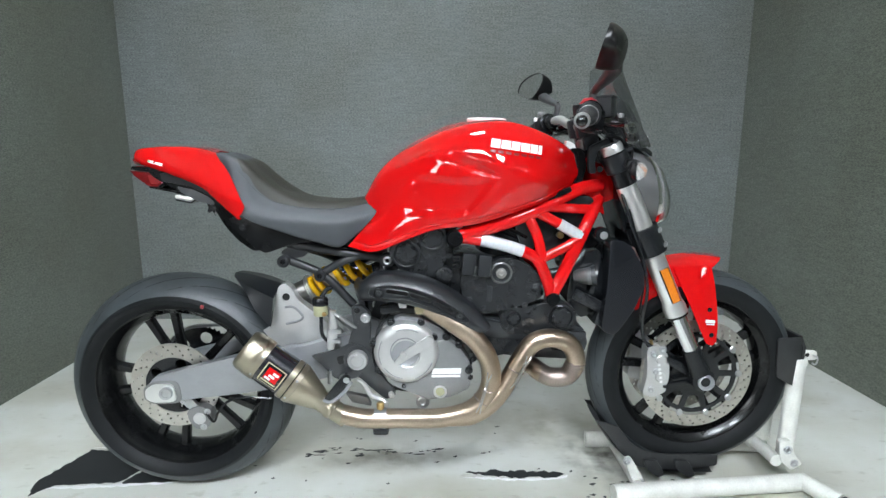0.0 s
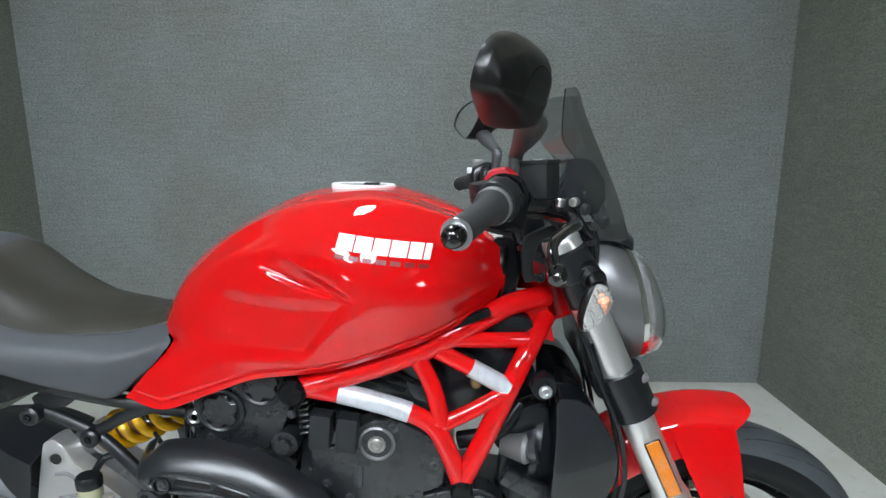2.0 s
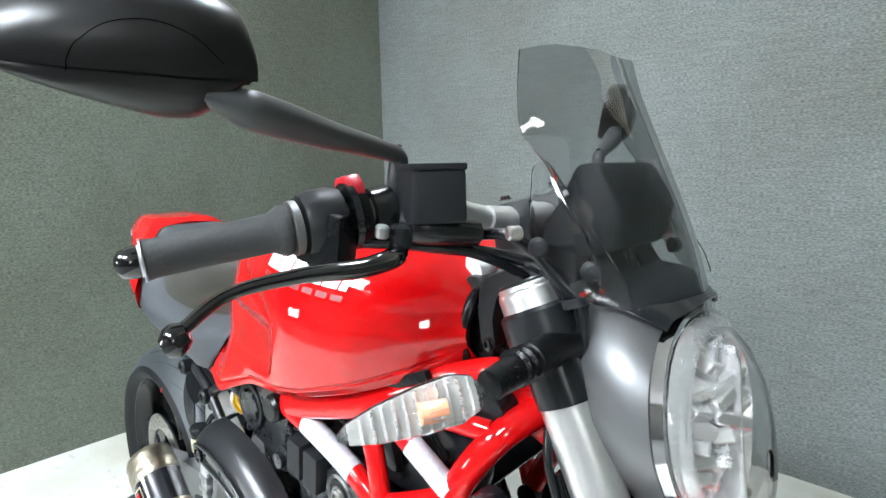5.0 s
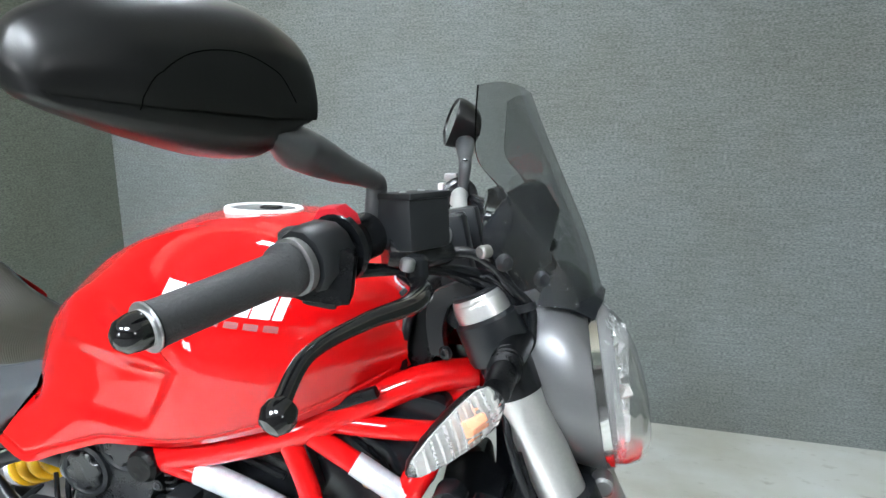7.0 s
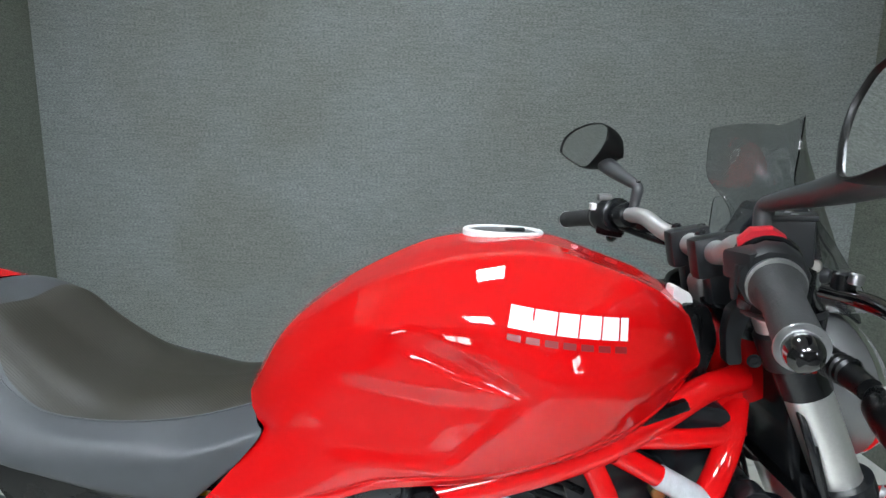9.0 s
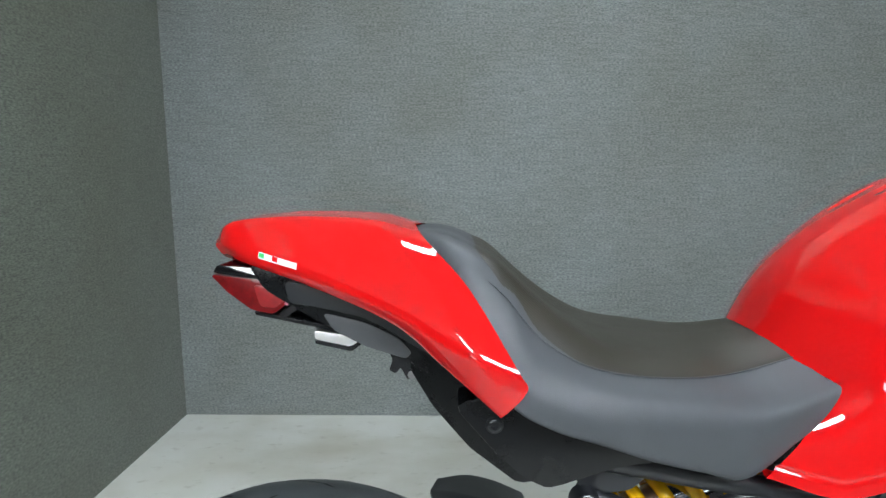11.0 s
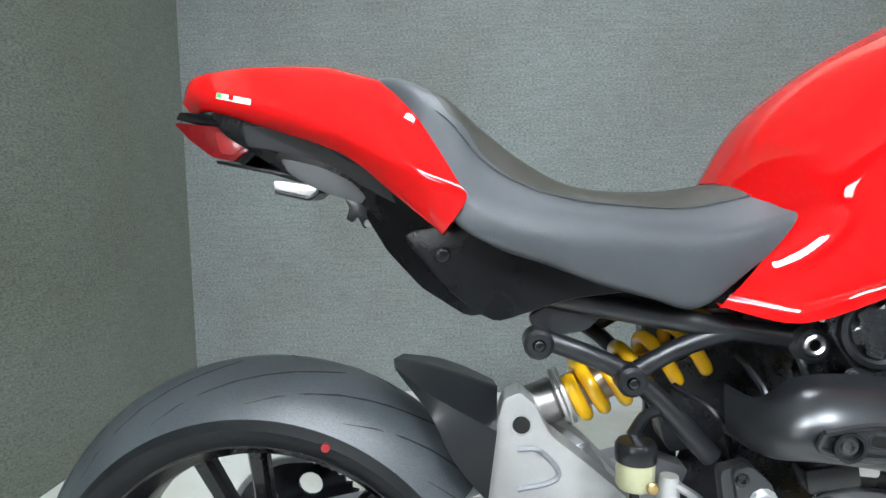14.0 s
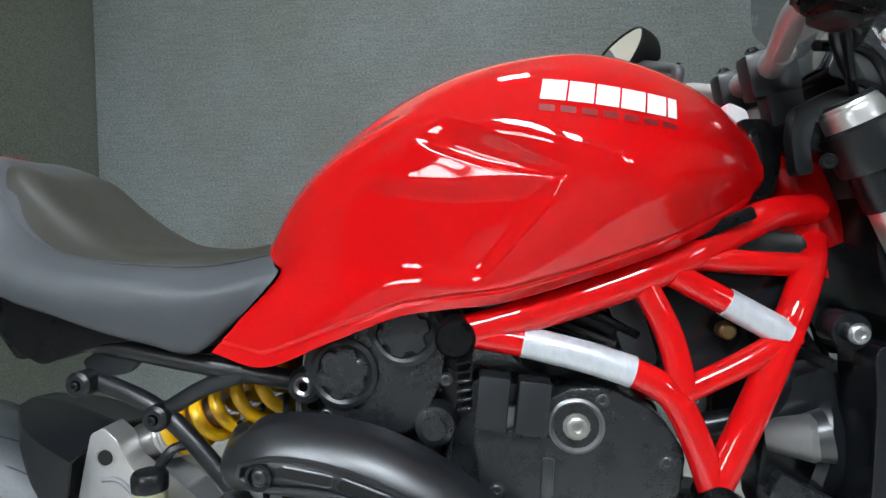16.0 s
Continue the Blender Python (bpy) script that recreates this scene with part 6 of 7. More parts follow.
part("plate_lamp", plate(round_poly([(-0.687, 0.856), (-0.686, 0.846), (-0.648, 0.838), (-0.640, 0.842), (-0.636, 0.849)], 3, 0.15), -0.062, -0.008, 0.002), "fork", under, "small grey plate lamp")
part("lamp_foot", plate(round_poly([(-0.686, 0.8455), (-0.648, 0.8372), (-0.636, 0.845), (-0.634, 0.841), (-0.646, 0.832), (-0.686, 0.841)], 3, 0.15), -0.062, -0.008, 0.001), "satin", under)
part("helmet_hook", plate(round_poly([(-0.606, 0.838), (-0.590, 0.840), (-0.573, 0.812), (-0.576, 0.803), (-0.584, 0.801), (-0.591, 0.815), (-0.597, 0.808), (-0.604, 0.812), (-0.600, 0.824)], 4, 0.2), -0.055, -0.066, 0.002), "satin", under)
part("hook_screw", disc((-0.579, -0.067, 0.807), 0.0045, 0.004, seg=12), "alu_dark", under)

# -- front end --
def fork_x(z):
    return 0.490 + (0.890 - z) * 0.460


FY = 0.115


def at_fork(z, s=1):
    return Vector((fork_x(z), -FY * s, z))


FAX = (at_fork(1.0) - at_fork(0.5)).normalized()
for s in (1, -1):
    leg = part("fork_leg", tube([at_fork(0.905, s), at_fork(0.548, s)], 0.0265, 28), "fork", bike, "brushed silver upside-down fork leg")
    part("fork_ring", lathe([(0.0265, -0.012), (0.0300, -0.010), (0.0305, 0.012), (0.0270, 0.028)], at_fork(0.543, s), FAX, 28), "fork", leg)
    part("fork_seal", lathe([(0.0210, -0.004), (0.0285, -0.004), (0.0285, 0.002), (0.0210, 0.004)], at_fork(0.531, s), FAX, 28, closed=True), "satin", leg)
    part("slider", tube([at_fork(0.55, s), at_fork(0.40, s)], 0.0212, 24), "chrome", leg, "polished fork slider")
    foot = part("fork_foot", tube([at_fork(0.432, s), at_fork(0.40, s), at_fork(0.36, s)], [0.0255, 0.0265, 0.029], 24), "satin", leg, "black cast fork foot")
    part("axle_lug", disc((FA.x, -FY * s, FA.z), 0.032, 0.040, seg=32), "satin", foot)
    part("caliper_arm", plate(round_poly([(0.715, 0.372), (0.640, 0.408), (0.628, 0.395), (0.70, 0.350)], 4, 0.2), -0.098 * s, -0.086 * s, 0.003), "satin", foot)
    part("caliper_arm", plate(round_poly([(0.715, 0.335), (0.635, 0.322), (0.640, 0.308), (0.72, 0.322)], 4, 0.2), -0.098 * s, -0.086 * s, 0.003), "satin", foot)
    part("fork_cap", lathe([(0.0295, -0.016), (0.0295, 0.013), (0.0285, 0.017), (0.0275, 0.018), (0.0275, 0.021), (0.026, 0.023), (1e-5, 0.023)], at_fork(0.962, s), FAX, 28), "fork", leg, "brushed fork cap")
    part("cap_top", lathe([(0.0255, 0.0225), (0.0255, 0.025), (0.024, 0.0265), (0.015, 0.0265), (0.012, 0.023), (1e-5, 0.023)], at_fork(0.962, s), FAX, 24), "clamp", leg)
    part("lower_clamp", tube([at_fork(0.770, s), at_fork(0.700, s)], 0.0375, 28), "satin", leg, "black lower fork clamp")
    part("upper_clamp", lathe([(0.0275, -0.026), (0.0335, -0.024), (0.0350, -0.018), (0.0345, 0.020), (0.0300, 0.024), (0.0265, 0.022)], at_fork(0.940, s), FAX, 32), "clamp", leg, "black upper fork clamp")
    part("clamp_sleeve", tube([at_fork(0.925, s), at_fork(0.880, s)], 0.0285, 28), "satin", leg)
    ear = part("clamp_ear", plate(round_poly([(0.397, 0.980), (0.440, 1.000), (0.470, 0.998), (0.470, 0.985), (0.418, 0.970), (0.411, 0.940), (0.416, 0.912), (0.398, 0.910), (0.393, 0.950)], 4, 0.25), -0.098 * s, -0.118 * s, 0.004), "clamp", leg)
    for z in (0.716, 0.754):
        bolt(at_fork(z, s) + Vector((0.030, -0.022 * s, 0.012)), 0.006, leg, (0.7, -0.7 * s, 0))
bolt((0.420, -0.136, 0.922), 0.006, bike, (-0.3, -0.95, 0), "satin", name="pinch_bolt")
part("upper_yoke", plate(round_poly([(0.395, 0.975), (0.47, 0.955), (0.485, 0.925), (0.415, 0.938)], 4, 0.25), -0.100, 0.100, 0.008), "satin", bike, "black top fork yoke")
part("lower_yoke", plate(round_poly([(0.505, 0.770), (0.585, 0.752), (0.590, 0.70), (0.52, 0.715)], 4, 0.25), -0.10, 0.10, 0.008), "satin", bike, "black lower fork yoke")
amber = part("side_reflector", box(at_fork(0.618) + Vector((0.004, -0.0285, 0)), (0.026, 0.007, 0.100), (0, -24.7, 0), 0.003), "gloss_black", bike, "amber side reflector in a black frame")
for k in (-1, 1):
    part("amber_lens", box(at_fork(0.618 + 0.0225 * k) + Vector((0.004, -0.031, 0)), (0.021, 0.006, 0.0492), (0, -24.7, 0), 0.001), "orange", amber, "amber reflector")
part("front_axle", lathe([(0.0115, -0.130), (0.014, -0.138), (0.0195, -0.146), (0.022, -0.144), (0.022, -0.130), (0.018, -0.12), (0.018, 0.12), (1e-5, 0.12)], FA, seg=28), "steel", bike)
part("axle_bore", lathe([(0.0130, -0.1365), (0.0120, -0.06), (1e-5, -0.058)], FA, seg=24), "groove", bike)
for s in (1, -1):
    cal = part("front_caliper", plate(round_poly([(0.586, 0.430), (0.618, 0.440), (0.650, 0.405), (0.655, 0.35), (0.648, 0.300), (0.612, 0.282), (0.580, 0.294), (0.592, 0.35)], 4, 0.25), -0.046 * s, -0.098 * s, 0.008), "alu", bike, "silver four-piston front brake caliper")
    if s == 1:
        for z in (0.395, 0.345):
            part("piston_cap", disc((0.628, -0.099, z), 0.014, 0.008), "alu", cal)
        for k in range(5):
            part("logo_bar", box((0.630 - 0.0022 * k, -0.1035, 0.332 + 0.0125 * k), (0.007, 0.002, 0.006), bevel=0), "white", cal)
        for x, z in ((0.606, 0.412), (0.615, 0.362), (0.605, 0.308), (0.63, 0.425)):
            bolt((x, -0.097, z), 0.0085, cal)
        part("bleed_nipple", tube([(0.608, -0.08, 0.428), (0.600, -0.082, 0.448)], 0.005, 8), "copper", cal)
    part("brake_hose", tube(side([(0.605, -0.088, 0.430), (0.575, -0.100, 0.455), (0.562, -0.115, 0.52), (0.565, -0.128, 0.60), (0.548, -0.135, 0.68), (0.515, -0.140, 0.76), (0.49, -0.140, 0.83), (0.475, -0.10, 0.90)], s), 0.0045, 10, n=50), "satin", bike)
    part("sensor_cable", tube(side([(0.60, -0.085, 0.42), (0.568, -0.105, 0.47), (0.552, -0.120, 0.54), (0.552, -0.132, 0.62), (0.532, -0.138, 0.72), (0.50, -0.138, 0.82)], s), 0.003, 8, n=40), "plastic", bike)

# front mudguard
def arc_line(y, r, a0, a1, n=7, dx=0.0):
    return [(FA.x + r * math.cos(radians(a)) + dx, y, FA.z + r * math.sin(radians(a))) for a in np.linspace(a0, a1, n)]


guard = part("front_mudguard", skin([arc_line(0, 0.338, 140, 80), arc_line(-0.040, 0.336, 139, 81), arc_line(-0.066, 0.325, 138, 84), arc_line(-0.076, 0.300, 136, 89), arc_line(-0.078, 0.268, 134, 95)], 30, 24, thick=0.003), "red", bike, "glossy red front mudguard", sharp=50)
for s in (1, -1):
    flap = skin([[(0.650, -0.076, 0.655), (0.71, -0.079, 0.655), (0.755, -0.076, 0.655)],
                 [(0.664, -0.086, 0.62), (0.715, -0.090, 0.62), (0.762, -0.084, 0.62)],
                 [(0.690, -0.104, 0.56), (0.73, -0.104, 0.56), (0.770, -0.094, 0.56)],
                 [(0.718, -0.108, 0.50), (0.748, -0.107, 0.50), (0.776, -0.100, 0.50)],
                 [(0.745, -0.108, 0.445), (0.762, -0.108, 0.440), (0.775, -0.103, 0.448)]], 14, 24, mirror=False, thick=0.004)
    if s == -1:
        bmesh.ops.scale(flap, vec=(1, -1, 1), verts=flap.verts)
    part("mudguard_stay", flap, "red", guard, "red mudguard side stay", sharp=50)
for x, y, z in ((0.748, -0.105, 0.541), (0.757, -0.109, 0.470)):
    bolt((x, y, z), 0.005, guard, material="satin")
part("badge", box((0.750, -0.1105, 0.509), (0.026, 0.002, 0.008), (0, 5, 3), 0), "white", guard, "small pale badge")
part("badge", box((0.751, -0.1105, 0.501), (0.022, 0.002, 0.003), (0, 5, 3), 0), "white", guard)

# headlamp
def lamp_loop(cx, cz, h, w, n=40):
    up, out = Vector((-0.179, 0, 0.984)), []
    for k in range(n):
        a = 2 * math.pi * k / n
        ca, sa = math.cos(a), math.sin(a)
        y = w * math.copysign(abs(ca) ** 0.85, ca) * (1.0 if sa > 0 else 1.0 - 0.22 * abs(sa))
        out.append(Vector((cx, y, cz)) + up * (h * math.copysign(abs(sa) ** 0.9, sa)))
    return out


bm = bmesh.new()
rings(bm, [lamp_loop(*q) for q in ((0.490, 0.872, 0.055, 0.060), (0.497, 0.874, 0.082, 0.092), (0.511, 0.876, 0.103, 0.118), (0.540, 0.873, 0.112, 0.130), (0.562, 0.867, 0.109, 0.130), (0.578, 0.862, 0.103, 0.127), (0.580, 0.862, 0.098, 0.120), (0.55, 0.864, 0.085, 0.105))])
headlamp = part("headlamp_shell", bm, "headlamp", bike, "grey metallic headlamp shell with a clear lens", sharp=40)
bm = bmesh.new()
rings(bm, [lamp_loop(*q) for q in ((0.579, 0.862, 0.1025, 0.126), (0.588, 0.861, 0.1005, 0.122), (0.589, 0.861, 0.094, 0.115), (0.576, 0.862, 0.093, 0.114))], cap=False)
part("bezel", bm, "chrome", headlamp, "bright headlamp rim")
outer = ((0.587, 0.861, 0.097, 0.118), (0.600, 0.858, 0.093, 0.112), (0.617, 0.852, 0.082, 0.095), (0.630, 0.845, 0.064, 0.070), (0.637, 0.838, 0.040, 0.042), (0.640, 0.834, 0.012, 0.012))
bm = bmesh.new()
rings(bm, [lamp_loop(*q) for q in outer] + [lamp_loop(cx - 0.003, cz, h * 0.96, w * 0.96) for cx, cz, h, w in reversed(outer)], cap=False)
ob = part("lens", bm, "clear", headlamp, "clear domed headlamp lens")
ob.visible_shadow = False
bm = bmesh.new()
rings(bm, [lamp_loop(*q) for q in ((0.584, 0.862, 0.091, 0.110), (0.572, 0.863, 0.072, 0.090), (0.560, 0.864, 0.040, 0.050), (0.555, 0.865, 0.010, 0.012))])
part("reflector_bowl", bm, "reflector", headlamp)
for z, r in ((0.905, 0.030), (0.800, 0.022)):
    part("bulb_shroud", lathe([(r, 0.0), (r, 0.024), (r * 0.9, 0.026), (r * 0.8, 0.004), (1e-5, 0.0)], (0.572, 0, z), (0.98, 0, 0.15), 20), "reflector", headlamp)
bm = bmesh.new()
rings(bm, [lamp_loop(*q) for q in ((0.588, 0.861, 0.094, 0.114), (0.600, 0.859, 0.087, 0.104), (0.602, 0.859, 0.083, 0.099), (0.586, 0.861, 0.076, 0.092))], cap=False)
part("inner_rim", bm, "reflector", headlamp, "silvered inner rim behind the lens")
facet_rnd = random.Random(11)
for k in range(9):
    z = 0.792 + 0.0155 * k
    reach = 0.598 + 0.017 * math.sin(math.pi * (k + 0.5) / 9)
    for y in (-0.058, -0.020, 0.020, 0.058):
        if abs(y) > 0.04 and k in (0, 8):
            continue
        turn = (facet_rnd.uniform(-25, 25), facet_rnd.uniform(-40, 30), facet_rnd.uniform(-30, 30))
        part("reflector_facet", box((reach - abs(y) * 0.22 - 0.010, y, z), (0.020, 0.036, 0.013), turn, 0.002, seg=1), "reflector" if facet_rnd.random() < 0.6 else "lamp_silver", headlamp)
part("reflector_spine", box((0.598, 0, 0.856), (0.034, 0.006, 0.150), (0, -6, 0), 0.002), "reflector", headlamp)
part("lamp_bracket", plate(round_poly([(0.488, 0.945), (0.506, 0.948), (0.508, 0.925), (0.503, 0.82), (0.510, 0.765), (0.500, 0.755), (0.486, 0.83)], 4, 0.2), -0.098, 0.098, 0.006), "satin", bike, "black headlamp bracket")
part("lamp_lug", disc((0.590, -0.06, 0.757), 0.012, 0.03, seg=16), "alu_dark", headlamp)
part("lamp_hood", skin([[(0.522, 0, 0.996), (0.552, 0, 0.992), (0.582, 0, 0.972)], [(0.518, -0.055, 0.994), (0.548, -0.052, 0.989), (0.578, -0.045, 0.968)], [(0.512, -0.090, 0.985), (0.542, -0.085, 0.980), (0.572, -0.070, 0.962)], [(0.512, -0.100, 0.976), (0.542, -0.094, 0.970), (0.570, -0.078, 0.955)]], 12, 14, thick=0.004),
     "panel", bike, "glossy dark cover over the headlamp")

# fly screen
scr = skin([[(0.4490, -0.128, 1.192), (0.4470, -0.128, 1.155), (0.4490, -0.124, 1.122), (0.4720, -0.116, 1.092), (0.4840, -0.116, 1.065), (0.4790, -0.146, 1.030), (0.5220, -0.118, 0.985)],
            [(0.4640, -0.098, 1.197), (0.4680, -0.100, 1.160), (0.4780, -0.098, 1.122), (0.4940, -0.092, 1.092), (0.5080, -0.094, 1.060), (0.5120, -0.115, 1.025), (0.5430, -0.096, 0.975)],
            [(0.4810, -0.052, 1.196), (0.4920, -0.055, 1.160), (0.5080, -0.055, 1.122), (0.5240, -0.054, 1.087), (0.5400, -0.055, 1.050), (0.5540, -0.058, 1.012), (0.5700, -0.054, 0.962)],
            [(0.4890, 0, 1.192), (0.5020, 0, 1.160), (0.5190, 0, 1.122), (0.5360, 0, 1.085), (0.5530, 0, 1.048), (0.5680, 0, 1.008), (0.5820, 0, 0.955)]], 40, 30, thick=0.0018)
screen = part("fly_screen", scr, "smoke", bike, "smoked acrylic fly screen", sharp=50)
screen.visible_shadow = False
for q in ((0.480, -0.146, 1.024), (0.514, -0.112, 1.003)):
    for s in (1, -1):
        part("screen_screw", lathe([(0.0088, -0.002), (0.0088, 0.002), (0.006, 0.0060), (1e-5, 0.0072)], (q[0], q[1] * s, q[2]), (0.62, -0.78 * s, 0), 18), "matt", screen)
for s in (1, -1):
    br = part("screen_bracket", plate(round_poly([(0.455, 1.092), (0.470, 1.098), (0.505, 1.055), (0.545, 1.000), (0.555, 0.975), (0.505, 0.975), (0.470, 0.995), (0.452, 1.030)], 4, 0.2), -0.112 * s, -0.116 * s, 0.0015), "clear", bike, "clear plastic screen bracket")
    br.visible_shadow = False

dash = part("instrument", plate(round_poly([(0.446, 1.022), (0.478, 1.092), (0.497, 1.095), (0.525, 1.052), (0.514, 1.010), (0.482, 1.010)], 4, 0.25), -0.072, 0.072, 0.012, seg=3), "satin", bike, "black rectangular instrument display")
part("display", box((0.4605, 0, 1.0580), (0.004, 0.118, 0.062), (0, 24.6, 0), 0.002), "screen_dark", dash, "dark glass display")
for y in (-0.055, -0.02, 0.015, 0.05):
    part("back_rib", box((0.5135, y, 1.073), (0.004, 0.006, 0.040), (0, -33, 0), 0.0015), "satin", dash)
part("instrument_stay", box((0.490, 0, 0.985), (0.018, 0.055, 0.06), (0, -25, 0), 0.006), "satin", dash)

# handlebar
bar_pts = [(0.398, 0, 1.034), (0.396, -0.07, 1.036), (0.385, -0.115, 1.044), (0.374, -0.17, 1.058), (0.364, -0.235, 1.056), (0.328, -0.36, 1.040), (0.298, -0.447, 1.028)]
hb = part("handlebar", tube(bar_pts + [], 0.0125, 16, n=40), "alu", bike, "grey tapered aluminium handlebar")
part("handlebar_side", tube(side(bar_pts, -1), 0.0125, 16, n=40), "alu", hb)
part("bar_middle", tube([(0.392, -0.10, 1.040), (0.397, -0.05, 1.035), (0.398, 0, 1.034), (0.397, 0.05, 1.035), (0.392, 0.10, 1.040)], [0.0135, 0.0155, 0.0155, 0.0155, 0.0135], 16), "alu", hb)
for y in (-0.045, 0.045):
    clamp = part("bar_clamp", box((0.400, y, 1.030), (0.055, 0.034, 0.052), (0, -12, 0), 0.007), "clamp", hb, "black handlebar clamp")
    part("clamp_leg", box((0.415, y, 0.990), (0.040, 0.030, 0.045), (0, -12, 0), 0.006), "clamp", hb)
    for dx in (-0.018, 0.016):
        bolt((0.400 + dx, y, 1.056), 0.0055, clamp, (-0.2, 0, 1), "satin")
part("ignition_lock", lathe([(1e-5, 0.014), (0.010, 0.014), (0.017, 0.012), (0.020, 0.004), (0.020, -0.03), (1e-5, -0.03)], (0.408, 0, 0.988), (-0.3, 0, 1), 24), "alu_dark", bike)


def control_side(s):
    P = [Vector(q) for q in side(bar_pts, s)]
    line = curve(P, 200)

    def at(y):
        return min(line, key=lambda q: abs(abs(q.y) - y))
    g0, g1 = at(0.330), at(0.452)
    gx = (g1 - g0).normalized()
    grip = part("grip", lathe([(0.0125, -0.002), (0.0205, -0.002), (0.0215, 0.004), (0.0195, 0.009), (0.0162, 0.015), (0.0154, 0.06), (0.0152, 0.115), (0.0160, 0.121), (0.0125, 0.122)], g0, gx, 28), "grip", hb, "black rubber handlebar grip")
    part("bar_end_ring", lathe([(0.0115, 0.1222), (0.0166, 0.1222), (0.0168, 0.1232), (0.0164, 0.1242), (0.0115, 0.1242)], g0, gx, 28, closed=True), "steel", grip, "bright steel ring")
    part("bar_end", lathe([(0.0122, 0.1240), (0.0124, 0.132), (0.0105, 0.140), (0.006, 0.1445), (1e-5, 0.1455)], g0, gx, 24), "gloss_black", grip)
    part("throttle_tube", lathe([(0.013, -0.012), (0.0225, -0.011), (0.0230, -0.004), (0.0205, -0.003), (0.013, -0.002)], g0, gx, 28, closed=True), "alu_dark", grip)
    m = at(0.296)
    sw = part("switch_housing", lathe([(0.014, -0.020), (0.026, -0.018), (0.0285, -0.010), (0.0285, 0.014), (0.026, 0.020), (0.014, 0.021)], m, gx, 12, closed=True), "matt", hb, "black switch housing")
    part("switch_body", box(m + Vector((0.006, 0, -0.012)), (0.050, 0.038, 0.048), (0, 8, 18 * s), 0.010), "plastic", sw)
    part("switch_ring", lathe([(0.014, 0.024), (0.029, 0.024), (0.030, 0.030), (0.026, 0.033), (0.014, 0.033)], m, -gx, 24, closed=True), "satin", sw)
    if s == 1:
        k = at(0.262)
        part("kill_switch", lathe([(0.018, -0.009), (0.025, -0.008), (0.026, 0), (0.025, 0.008), (0.018, 0.009)], k, gx, 24, closed=True), "plastic", sw)
        side_way = gx.cross(Vector((0, 0, 1))).normalized()
        over = side_way.cross(gx).normalized()
        block = bmesh.new()
        loops = []
        for g, tall, wide in ((0.55, 0.003, 0.007), (0.75, 0.009, 0.009), (1.15, 0.012, 0.010), (1.65, 0.011, 0.010), (2.05, 0.007, 0.009), (2.3, 0.003, 0.007)):
            way = side_way * math.cos(g) + over * math.sin(g)
            loops.append([k + way * (0.024 + q * tall) + gx * (p * wide) for p, q in ((-1, 0), (-0.85, 0.9), (-0.6, 1), (0.6, 1), (0.85, 0.9), (1, 0))])
        rings(block, loops)
        part("kill_switch", block, "red_plastic", sw, "bright red kill switch")
        for g in range(5):
            part("housing_rib", box(m + gx * (-0.014 + 0.007 * g) + side_way * 0.027 - over * 0.004, (0.004, 0.004, 0.030), (0, 0, 18), 0.001), "matt", sw)
        part("housing_block", box(m + side_way * 0.016 + over * 0.010, (0.032, 0.034, 0.026), (0, -8, 18), 0.005), "matt", sw)
        part("housing_foot", box(m - over * 0.030, (0.030, 0.030, 0.022), (0, 12, 18), 0.006), "matt", sw)
        part("throttle_cable", tube([m - over * 0.020 + side_way * 0.01, m + Vector((0.035, 0.060, -0.022)), m + Vector((0.075, 0.130, -0.034)), Vector((0.470, -0.09, 0.975))], 0.0045, 8, n=30), "satin", sw)
    else:
        part("switch_button", box(m + Vector((-0.028, 0.004, 0.016)), (0.010, 0.02, 0.012), (0, 0, 0), 0.002), "white", sw)
        part("switch_button", box(m + Vector((-0.010, 0.0, 0.033)), (0.022, 0.024, 0.012), (0, 0, 0), 0.003), "alu_dark", sw)
    mc = at(0.236)
    master = part("master_cylinder", tube([mc + Vector((0.02, 0.010 * s, -0.012)), mc + Vector((0.042, 0.025 * s, -0.016)), mc + Vector((0.062, 0.072 * s, -0.022))], [0.016, 0.0135, 0.011], 16), "satin", hb, "black brake master cylinder")
    part("bar_bracket", lathe([(0.0125, -0.011), (0.021, -0.011), (0.021, 0.011), (0.0125, 0.011)], mc, gx, 20, closed=True), "satin", master)
    if s == 1:
        pot = part("fluid_box", box((0.404, -0.209, 1.068), (0.044, 0.056, 0.046), (0, -3, -26), 0.005), "matt", master, "black box-shaped brake fluid pot")
        part("lid", box((0.404, -0.209, 1.0925), (0.0445, 0.0565, 0.006), (0, -3, -26), 0.002), "matt", pot)
        for dx in (-0.015, 0.015):
            part("lid_screw", disc((0.404 + dx * 0.3, -0.209 + dx, 1.0955), 0.0035, 0.002, (0, 0, 1), 10), "steel", pot)
        part("hose_bolt", disc((0.462, -0.158, 1.036), 0.0065, 0.014, (0.5, 0.8, 0), 12), "dull", master)
    lev = [(0.412, -0.262, 1.030), (0.432, -0.290, 1.027), (0.434, -0.325, 1.024), (0.414, -0.375, 1.022), (0.395, -0.425, 1.013), (0.394, -0.463, 0.994)]
    lever = part("lever", tube(side(lev, s), [0.0085, 0.0102, 0.0092, 0.0070, 0.0057, 0.0060], 14, n=40, flat=0.75), "gloss_black", master, "black brake lever with a ball end" if s == 1 else "black clutch lever with a ball end")
    part("lever_ball", lathe([(1e-5, -0.011), (0.007, -0.009), (0.0105, -0.003), (0.0105, 0.003), (0.007, 0.009), (1e-5, 0.011)], (0.395, -0.463 * s, 0.992), (0.3, 0.8 * s, 0.5), 18), "gloss_black", lever)
